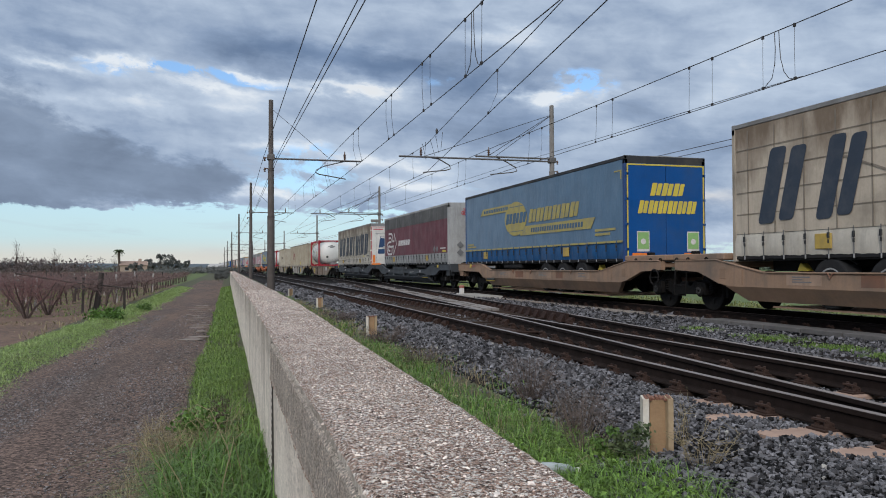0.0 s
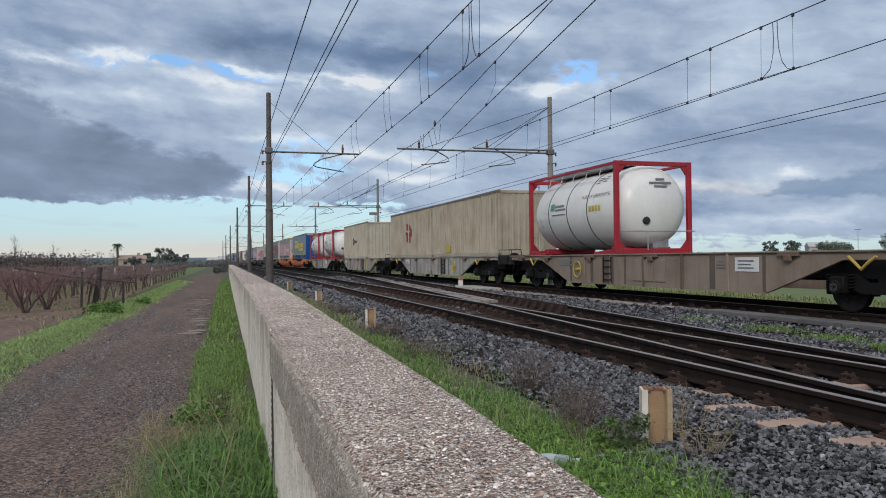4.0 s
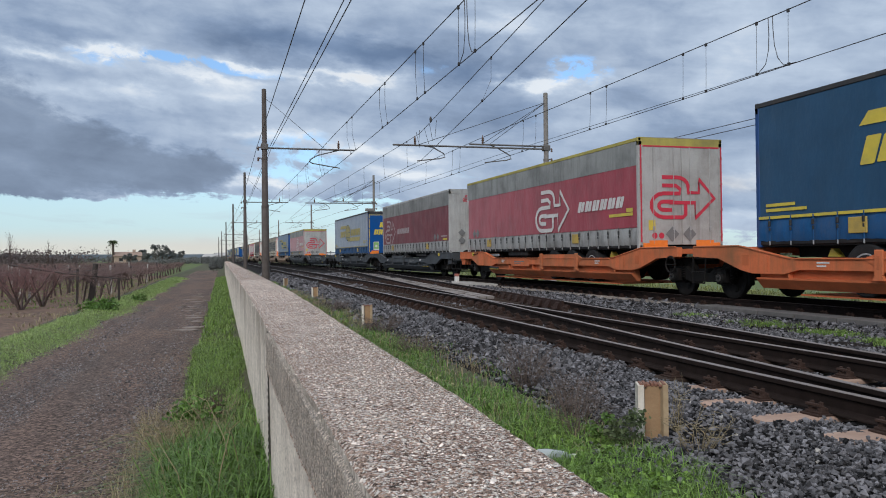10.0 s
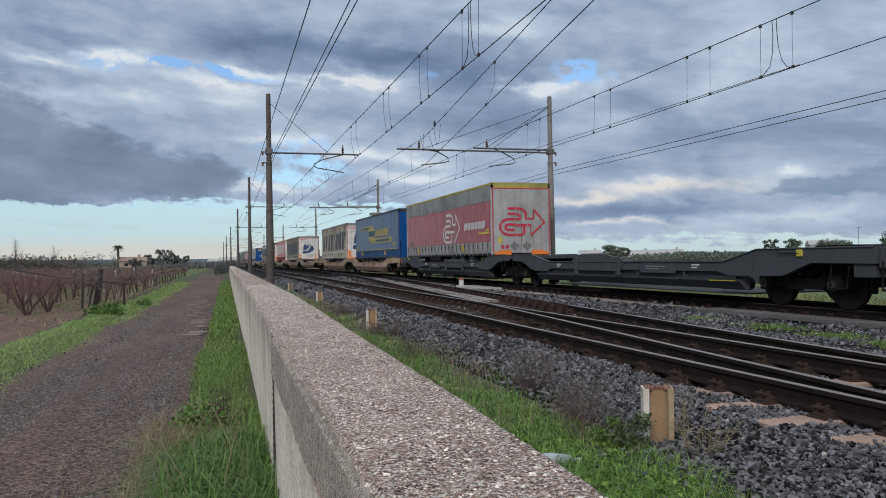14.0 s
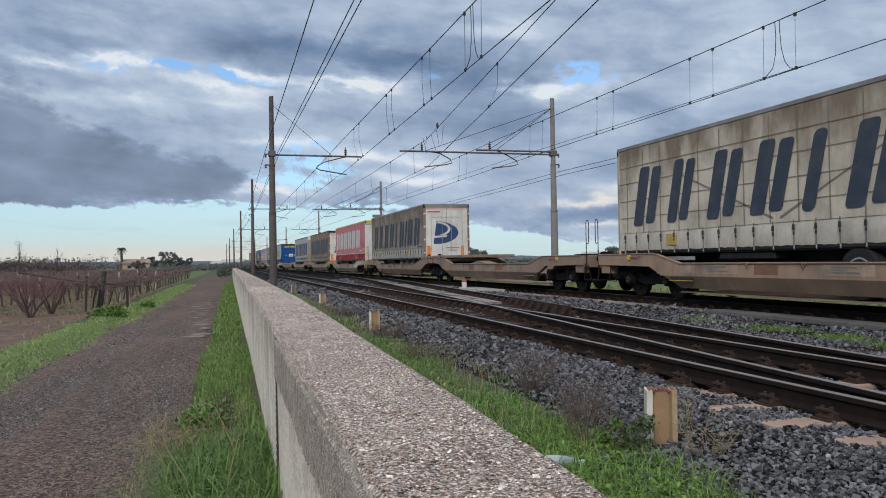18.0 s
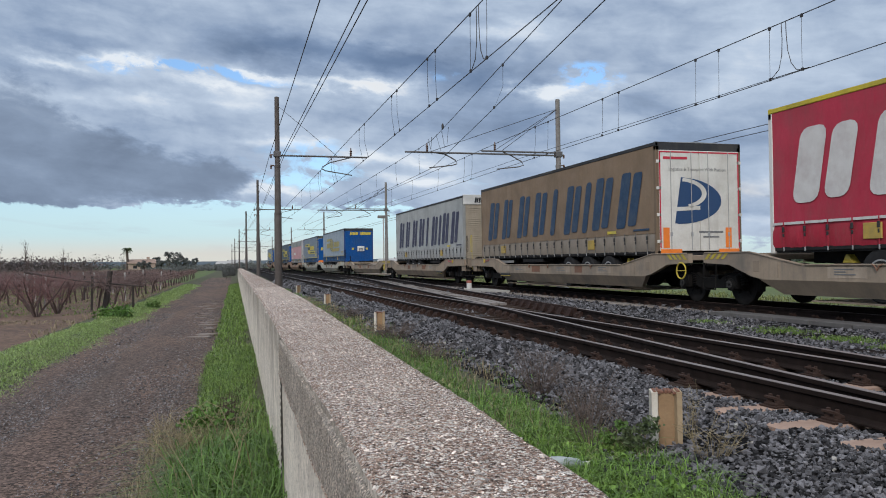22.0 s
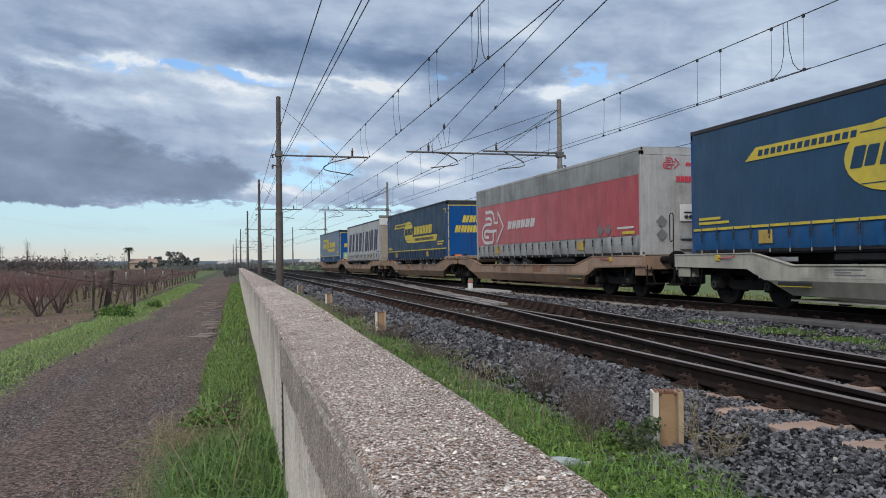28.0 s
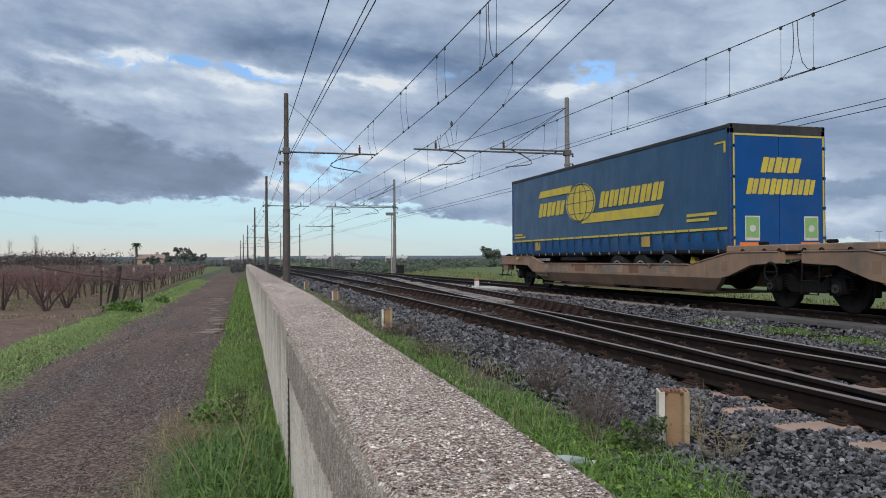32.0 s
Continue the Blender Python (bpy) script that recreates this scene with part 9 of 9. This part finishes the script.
def orchard():
    for k, (x, y, h) in enumerate(((-5.05, 25.8, 1.40), (-4.75, 27.4, 1.35), (-6.5, 27.0, 1.45), (-5.9, 29.4, 1.4), (-7.7, 30.0, 1.5), (-9.4, 32.5, 1.55), (-8.4, 26.4, 1.4), (-11.5, 36.0, 1.7))):
        fruit_shrub(x, y, h, 40 + k)
    for k, (x, y, h, w) in enumerate(((1.3, 86, 0.9, 0.5), (1.8, 94, 1.3, 0.8), (1.4, 100, 0.9, 0.7), (2.4, 104, 1.7, 0.9), (1.9, 112, 1.2, 0.9))):
        tree(x, y, h, w, "low grey-green scrub at the end of the farm track", z=-0.46, leaf=HAZE_LEAF, clumps=14, crown0=0.15, per=200, size=0.10)


def bare_bush(x, y, z, h, w, n, mat, label, seed):
    r = random.Random(seed)
    m = Mesh()
    for k in range(n):
        a, e = r.uniform(0, 6.28), math.sqrt(r.random())
        tip = Vector((math.cos(a) * w * e, math.sin(a) * w * e, h * r.uniform(0.45, 1.0)))
        base = Vector((math.cos(a) * w * 0.25 * e, math.sin(a) * w * 0.25 * e, -0.02))
        mid = base.lerp(tip, 0.55) + Vector((r.uniform(-0.03, 0.03), r.uniform(-0.03, 0.03), 0.03))
        m.tube([base, mid, tip], 0.0024, 3, 0.0012)
        for q in range(4):
            p = (base if q % 2 else mid).lerp(tip, r.uniform(0.3, 1.0))
            m.tube([p, p + Vector((r.uniform(-0.10, 0.10), r.uniform(-0.10, 0.10), r.uniform(-0.02, 0.09)))], 0.0017, 3, 0.0009)
    ob = part("dry_bush", m, mat)
    ob.matrix_basis = pose(x, y, z)
    tagged(ob, label, "bush")


WEED = material("dead_weed", (0.125, 0.095, 0.080), 0.85, second=(0.085, 0.064, 0.056), scale=8, amount=0.7, bump=0.0, island=0.4)


def plants():
    bare_bush(3.05, 7.2, -0.26, 0.46, 0.34, 75, WEED, "dead brown bush at the edge of the ballast", 1)
    bare_bush(2.80, 5.65, -0.28, 0.44, 0.30, 60, WEED, "grey-brown dead weed in the trackside grass", 2)
    bare_bush(2.55, 5.05, -0.28, 0.42, 0.24, 36, WEED, "bundle of grey dead stalks in the grass", 3)
    bare_bush(3.10, 4.45, -0.27, 0.26, 0.24, 22, DRY, "few dry stalks beside the marker post", 4)
    bare_bush(2.75, 10.2, -0.27, 0.30, 0.45, 60, WEED, "brown dead weed among the grass", 5)
    bare_bush(2.95, 13.2, -0.27, 0.30, 0.5, 110, WEED, "brown dead weed by the ballast", 6)
    bare_bush(3.1, 19.0, -0.27, 0.28, 0.6, 90, WEED, "low brown weed by the ballast", 7)
    bare_bush(-0.25, 6.3, -0.45, 0.34, 0.26, 50, DRY, "dry grass stalks by the gravel track", 8)
    for k, (x, y, dx, dy, h) in enumerate(((-0.20, 4.7, -0.35, 0.25, 0.50), (-0.05, 4.5, 0.18, 0.30, 0.55), (-0.32, 5.2, -0.40, 0.05, 0.42), (-0.15, 5.6, 0.20, -0.30, 0.50), (0.05, 5.3, -0.30, 0.35, 0.58), (-0.40, 5.9, 0.25, 0.20, 0.40), (-0.10, 6.3, -0.35, -0.10, 0.46), (0.10, 4.9, -0.12, -0.25, 0.50))):
        x += skew(y)
        st = Mesh().tube([(x, y, -0.45), (x + 0.15 * dx, y + 0.15 * dy, -0.45 + 0.55 * h), (x + 0.5 * dx, y + 0.5 * dy, -0.45 + 0.95 * h), (x + 0.8 * dx, y + 0.8 * dy, -0.45 + h), (x + dx, y + dy, -0.45 + 0.9 * h)], 0.0036, 4, 0.0014)
        tagged(part("straw_stalk", st, DRY), "long pale straw stalk arching over the verge", "grass stalk", "straw stalks on the verge")
    bare_bush(0.12, 7.2, -0.42, 0.42, 0.10, 26, TWIG, "thin dead stalks against the wall", 9)
    bare_bush(3.28, 4.95, -0.25, 0.40, 0.06, 9, DRY, "lone dry stalk in the ballast", 10)
    for x, y, z, rr, n, sz, mat, lab in ((2.72, 4.72, -0.21, 0.13, 600, 0.032, LEAF, "small leafy green shrub beside the marker post"), (2.60, 4.85, -0.23, 0.09, 300, 0.028, DEEP, "low green weed beside the marker post"),
                                        (-2.75, 24.4, -0.40, 0.50, 900, 0.09, DEEP, "low leafy green weed on the road verge"), (-2.05, 29.5, -0.42, 0.26, 300, 0.07, DEEP, "small leafy weed on the road verge"), (-0.05, 7.0, -0.34, 0.22, 380, 0.045, DEEP, "green leafy weed at the wall's foot")):
        C = np.array([(x + rr * math.cos(k * 2.4) * 0.6, y + rr * math.sin(k * 2.4) * 0.8, z + 0.08 * (k % 3)) for k in range(7)])
        V, F = leaf_cloud(C, np.full(7, rr * 0.6), n // 7, sz)
        tagged(new("shrub", fast_mesh("shrub", V, F, mat)), lab, "shrub")


def hedge(name, label, x0, y0, x1, y1, h, depth, n, leaf, size=0.5, z=-0.5):
    t = rng.random(n)
    hh = h * (0.55 + 0.45 * np.abs(np.sin(t * 23 + x0)) * rng.uniform(0.6, 1.2, n))
    C = np.stack([x0 + (x1 - x0) * t + rng.normal(0, depth, n), y0 + (y1 - y0) * t + rng.normal(0, depth, n), z + hh * rng.uniform(0.25, 0.85, n)], 1)
    V, F = leaf_cloud(C, np.full(n, h * 0.35), 15, size * 0.85)
    tagged(new(name, fast_mesh(name, V, F, leaf)), label, "trees", kind="stuff")


def distance():
    palm()
    plaster = material("ochre_plaster", (0.44, 0.335, 0.265), 0.9, second=(0.36, 0.27, 0.215), scale=0.8, amount=0.6)
    white_pl = material("white_plaster", (0.42, 0.41, 0.40), 0.9, scale=0.8, amount=0.4)
    tiles = material("roof_tiles", (0.33, 0.235, 0.185), 0.9, scale=1.5, amount=0.7)
    farmhouse(-17.6, 214, 6.4, 4.6, 2.2, 8, plaster, tiles, "low ochre farmhouse beyond the vineyard")
    tree(-16.2, 205, 2.6, 1.7, "dark round tree before the farmhouse", leaf=HAZE_LEAF, per=260, size=0.17)
    for x, y, h, w in ((-15.0, 228, 4.0, 1.5), (-12.0, 234, 5.6, 2.4), (-10.2, 236, 5.4, 2.2), (-8.4, 240, 4.0, 2.0), (-5.3, 246, 3.8, 1.1), (-13.6, 226, 3.2, 1.8), (-7.0, 244, 3.0, 1.8)):
        tree(x, y, h, w, "tree beyond the vineyard, greyed with haze in its colour", leaf=HAZE_LEAF, per=150, size=0.20, clumps=20)
    hedge("far_woods", "leafless brown wood beyond the vineyard", -75, 150, -24, 165, 3.5, 4.0, 1500, leafy("brown_twigs", (0.125, 0.100, 0.098), (0.145, 0.118, 0.112), 0.08), 0.45)
    hedge("far_woods", "scrub along the far end of the farm track", -14, 190, 10, 215, 1.5, 2.0, 420, HAZE_LEAF, 0.4)
    hedge("far_hedge", "dark hedge beyond the green field", 22, 150, 130, 190, 1.5, 5.0, 1700, HAZE_GREEN, 0.55)
    hedge("far_hedge", "green scrub beside the far track", 17.5, 95, 34, 130, 1.0, 2.5, 420, HAZE_GREEN, 0.35, -0.6)
    hedge("far_hedge", "distant hedge behind the train", 120, 185, 330, 300, 2.6, 6.0, 1400, HAZE_GREEN, 0.8)
    hedge("far_woods", "distant tree belt on the horizon", -110, 380, 300, 460, 2.6, 10.0, 1800, HAZE_LEAF, 0.9)
    hedge("bare_shrubs", "leafless shrubs beside the masts", 15.2, 100, 16.8, 125, 2.4, 0.6, 90, HAZE_LEAF, 0.25)
    for x, y, h, w, c in ((168, 205, 6.2, 2.6, 0.3), (176, 204, 6.6, 3.2, 0.3), (190, 203, 5.8, 5.5, 0.5), (196, 206, 5.4, 4.5, 0.45), (216, 206, 8.5, 4.0, 0.3), (222, 205, 9.2, 4.2, 0.3), (105, 190, 4.5, 2.6, 0.3), (62, 178, 4.6, 2.6, 0.3), (112, 196, 4.0, 1.6, 0.3)):
        tree(x, y, h, w, "dark green tree beyond the field", leaf=HAZE_GREEN, crown0=c, per=110, size=0.38, clumps=24)
    for x, y, w, h in ((135, 230, 16, 1.9), (150, 232, 8, 2.1), (210, 230, 9, 4.6), (124, 240, 7, 2.2), (92, 420, 12, 2.2), (70, 430, 9, 1.8), (52, 440, 14, 2.4), (33, 450, 8, 1.9), (14, 440, 12, 2.6), (6, 455, 8, 2.0)):
        farmhouse(x, y, w, 7, h, -30, white_pl, white_pl, "low white building beyond the field", n=3)
    for k, (x, y, h) in enumerate(((-14.5, 62, 2.9), (-13.2, 64, 3.3), (-12.4, 61, 2.6), (-11.0, 66, 2.4), (-9.6, 70, 2.2), (-15.6, 60, 3.4), (-8.0, 78, 2.3), (-6.6, 84, 2.0), (-16.8, 66, 3.8), (-17.5, 71, 3.4), (-14.0, 68, 3.6), (-12.0, 72, 2.9), (-10.4, 64, 2.6))):
        r = random.Random(k)
        th = empty("sapling", pose(x, y, -0.46))
        tagged(th, "thin leafless sapling standing over the vines", "sapling")
        m = Mesh().tube([(0, 0, -0.1), (r.uniform(-0.15, 0.15), 0, h * 0.5), (r.uniform(-0.3, 0.3), 0, h)], 0.022, 5, 0.006)
        for q in range(30):
            z = h * r.uniform(0.30, 0.95)
            m.tube([(0, 0, z), (r.uniform(-0.35, 0.35), r.uniform(-0.3, 0.3), z + r.uniform(0.2, 0.6))], 0.008, 3, 0.003)
        part("stem", m, TWIG, th)
    lp = empty("street_lamp", pose(201, 204, -0.5))
    tagged(lp, "tall twin-arm street lamp beyond the field", "street lamp")
    part("pole", Mesh().tube([(0, 0, 0), (0, 0, 9.6)], 0.09, 8, 0.06), MT["mast_grey"], lp)
    for s in (-1, 1):
        part("lamp_head", Mesh().box(min(s * 0.1, s * 1.3), max(s * 0.1, s * 1.3), -0.12, 0.12, 9.55, 9.72, 0.03), MT["mast_grey"], lp)
    # hills along the horizon, distance haze put into their blue-grey colour
    hill = material("hazed_hills", (0.16, 0.20, 0.25), 1.0, second=(0.14, 0.17, 0.21), scale=0.002, fine=0.02, amount=0.5, bump=0)
    V, F = [], []
    n = 60
    for k in range(n + 1):
        a = radians(-40 + 110 * k / n)
        h = 15 + 5 * noise.noise((k * 0.21, 0, 0)) + 2.5 * noise.noise((k * 0.9, 3, 0)) - 5 * (k > 34)
        for z in (-20, max(2, h)):
            V.append((2900 * math.sin(a), 2900 * math.cos(a), z))
    F = [(2 * k, 2 * k + 2, 2 * k + 3, 2 * k + 1) for k in range(n)]
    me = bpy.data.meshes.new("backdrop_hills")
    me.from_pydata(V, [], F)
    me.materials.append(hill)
    tagged(new("backdrop_hills", me), "low hills along the horizon, blue haze put into their colour", "hills", kind="structure")


# ---------------------------------------------------------------- small things by the track
def marker_post(x, y, h, w, rz, label):
    th = empty("marker_post", pose(x, y, -0.32, 1, 0, rz))
    tagged(th, label, "post", "trackside marker posts")
    cream = material("cream_painted_concrete", (0.74, 0.70, 0.62), 0.85, second=(0.60, 0.53, 0.44), scale=5, fine=50, amount=0.8, bump=0.3, dirt=(0.26, 0.15, 0.08), dirt_amount=0.5, dirt_scale=4) if "marker_cream" not in MT else MT["marker_cream"]
    MT["marker_cream"] = cream
    brown = MT.setdefault("marker_brown", material("rust_stained_concrete", (0.36, 0.235, 0.13), 0.9, second=(0.26, 0.16, 0.09), scale=5, fine=50, amount=0.8, bump=0.3))
    rust = MT.setdefault("marker_rim", material("rust_red_rim", (0.22, 0.10, 0.065), 0.9, scale=20, amount=0.8, bump=0.4))
    tan = MT.setdefault("marker_tan", material("tan_concrete", (0.46, 0.35, 0.22), 0.9, second=(0.34, 0.25, 0.15), scale=6, fine=50, amount=0.8, bump=0.3, dirt=(0.20, 0.12, 0.07), dirt_amount=0.5, dirt_scale=5))
    part("flange", Mesh().prism([(-w / 2, -0.085), (-w / 2 + 0.040, -0.085), (-w / 2 + 0.052, -0.03), (-w / 2 + 0.052, 0.07), (-w / 2, 0.07)], -0.2, h, "z"), cream, th, "whitewashed flange")
    part("flange", Mesh().prism([(w / 2, -0.085), (w / 2, 0.07), (w / 2 - 0.040, 0.07), (w / 2 - 0.048, -0.03), (w / 2 - 0.034, -0.085)], -0.2, h + 0.004, "z"), tan, th, "tan stained flange")
    part("web", Mesh().box(-w / 2 + 0.05, w / 2 - 0.044, -0.035, 0.06, -0.2, h - 0.012, 0.004), brown, th, "rust-stained web between the flanges")
    rim = Mesh()
    for k in range(7):
        x = -w / 2 + 0.015 + k * (w - 0.05) / 6
        rim.box(x, x + 0.022, -0.07 + 0.03 * (k in (2, 3, 4)), 0.065, h - 0.014, h + 0.006 + 0.005 * math.sin(k * 2.3), 0.003)
    part("rim", rim, rust, th, "chipped rust-red top")


def small_things():
    marker_post(3.02, 4.88, 0.45, 0.205, -24, "short cream and rust-stained post in the ballast")
    marker_post(3.05, 14.9, 0.42, 0.20, -15, "short weathered post at the ballast's edge")
    marker_post(3.42, 24.8, 0.40, 0.20, -10, "short weathered post further along the ballast")
    marker_post(3.62, 35.6, 0.40, 0.20, -10, "short weathered post by the mast")
    # pale flattened bottle by the wall
    th = empty("plastic_bottle", pose(2.14, 4.62, -0.235, 6, 4, -20))
    tagged(th, "crushed pale plastic bottle lying in the grass", "bottle")
    part("body", Mesh().lathe([(-0.10, 0.004), (-0.10, 0.030), (-0.05, 0.036), (0.02, 0.034), (0.07, 0.03), (0.10, 0.014), (0.125, 0.014)], 12, "x"), material("cloudy_plastic", (0.36, 0.40, 0.41), 0.35, scale=20, amount=0.3, bump=0.05), th, smooth=True)
    part("cap", Mesh().lathe([(0.122, 0.017), (0.145, 0.017), (0.147, 0.01)], 10, "x"), MT["white"], th)
    # yellowish rubble at the wall's edge
    for k, (x, y, s) in enumerate(((2.20, 7.75, 0.07), (2.05, 8.0, 0.05), (2.32, 7.5, 0.045), (2.1, 7.35, 0.035), (2.42, 7.9, 0.03))):
        V, F = stones(np.array([(x, y, -0.29)]), np.array([s]), 0.6)
        tagged(new("rubble_stone", fast_mesh("rubble_stone", V, F, MT.setdefault("rubble", material("yellow_rubble", (0.50, 0.42, 0.22), 0.9, scale=10)))), "yellowish piece of rubble in the grass", "stone", "rubble pieces")
    # pale pads and planks in the turnout
    pale = material("pale_plank", (0.27, 0.24, 0.22), 0.85, second=(0.16, 0.14, 0.127), scale=3, fine=40, amount=0.7, bump=0.2, vary=0.12)
    deck = empty("crossing_planks", Matrix.Identity(4))
    tagged(deck, "pale grey planks laid between the crossover rails", "planks")
    y = 20.5
    while y < 50:
        for f, wd in ((-0.16, 0.11), (0.08, 0.09), (0.31, 0.10)):
            if noise.noise((y * 1.7, f * 11, 2.0)) < -0.22:
                continue
            e = 0.9 + 0.25 * noise.noise((y * 0.9, f * 7, 4.0))
            ya, yb = y + 0.15 * noise.noise((y, f * 5, 1.0)), y + 2.3 * e
            part("plank", Mesh().prism([(cross_x(ya) + f - wd, ya), (cross_x(ya) + f + wd, ya), (cross_x(yb) + f + wd, yb), (cross_x(yb) + f - wd, yb)], -0.18, -0.12 + 0.02 * noise.noise((y, f * 9, 0)), "z"), pale, deck)
        y += 2.46
    guard = empty("edge_planks", Matrix.Identity(4))
    tagged(guard, "worn pale planks beside the near rail", "planks")
    y = 13.0
    while y < 32:
        x = main_x(y) - HALF
        part("plank", Mesh().box(x + 0.12, x + 0.40, y, y + 2.3, -0.18, -0.105 + 0.01 * noise.noise((y, 1, 0)), 0.01), MT["sleeper_dark"] if int(y) % 2 else pale, guard)
        y += 2.5
    # Grey slabs added in place of the far rail's pale lit side.
    MT["duct"] = material("lit_rail_grey", (0.15, 0.14, 0.134), 0.9, second=(0.10, 0.093, 0.088), scale=5, fine=50, amount=0.8, bump=0.3, vary=0.15)
    duct = empty("lit_rail_strip", Matrix.Identity(4))
    tagged(duct, "added grey slabs that stand for the far rail's lit side", "cable duct")
    y = 6.0
    while y < 15.0:
        part("lid", Mesh().box(10.42, 10.92, y, y + 0.97, -0.2, -0.115 + 0.006 * noise.noise((y, 0, 0)), 0.008), MT["duct"], duct)
        y += 1.0
    mk = empty("point_marker", pose(10.25, 31.4, -0.12))
    tagged(mk, "small white and red marker block by the points", "marker")
    part("base", Mesh().box(-0.085, 0.085, -0.085, 0.085, -0.1, 0.26, 0.015), MT["white"], mk)
    part("head", Mesh().box(-0.09, 0.09, -0.09, 0.09, 0.26, 0.37, 0.02), material("faded_red", (0.40, 0.14, 0.11), 0.8, scale=9), mk)
    tagged(part("ballast_pad", Mesh().prism([(10.3, 29.2), (11.0, 28.6), (11.1, 32.0), (10.4, 32.6), (9.9, 31.0)], -0.25, -0.10, "z"), MT["concrete"]), "pale concrete pad beside the points", "pad")
    sg = empty("signal_post", pose(14.05, 66.5, -0.5))
    tagged(sg, "slim pale signal post beside the far track", "signal")
    part("pole", Mesh().tube([(0, 0, 0), (0, 0, 5.6)], 0.055, 10, 0.045), MT["concrete"], sg)
    part("head", Mesh().box(-0.5, 0.25, -0.1, 0.1, 5.35, 5.6, 0.03), MT["mast_grey"], sg)
    for x, y in ((14.9, 67.0), (18.0, 112.0)):
        bx = empty("relay_box", pose(x, y, -0.6))
        tagged(bx, "dark trackside equipment cabinet", "cabinet")
        part("body", Mesh().box(-0.3, 0.3, -0.25, 0.25, 0, 1.1, 0.03), MT["chassis"], bx)
        part("lid", Mesh().box(-0.34, 0.34, -0.29, 0.29, 1.1, 1.16, 0.02), MT["chassis"], bx)
    pt = empty("point_motor", pose(main_x(13.2) - HALF + 0.42, 13.2, -0.2))
    tagged(pt, "rusty point fittings between the rails", "point motor")
    part("body", Mesh().box(-0.12, 0.12, -0.4, 0.4, 0, 0.13, 0.02), MT["fastener"], pt)
    part("rod", Mesh().tube([(-0.5, 0, 0.06), (1.6, 0, 0.06)], 0.02, 6), MT["fastener"], pt)


ballast()
road_grit()
wall_chips()
grasses()
vineyard()
orchard()
plants()
distance()
small_things()


def motions():
    """The train rolls past; its wheels turn as it goes."""
    times = [2 * k for k in range(17)]
    for th, x, y, z in MOVERS:
        walk(th, [(t, pose(x, y - run_at(t), z)) for t in times])
    for sets, at in ((FRONT_SETS, -0.9), (REAR_SETS, 0.9)):
        rows = []
        for k in range(0, 961):
            t = k / 30
            rows.append((t, Matrix.Translation((0, at, 0.46)) @ Matrix.Rotation(run_at(t) / 0.46, 4, "X")))
        walk(sets[0], rows)
        first = sets[0].animation_data
        for w in sets[1:]:
            w.rotation_mode = "QUATERNION"
            w.animation_data_create()
            w.animation_data.action = first.action
            w.animation_data.action_slot = first.action_slot


motions()
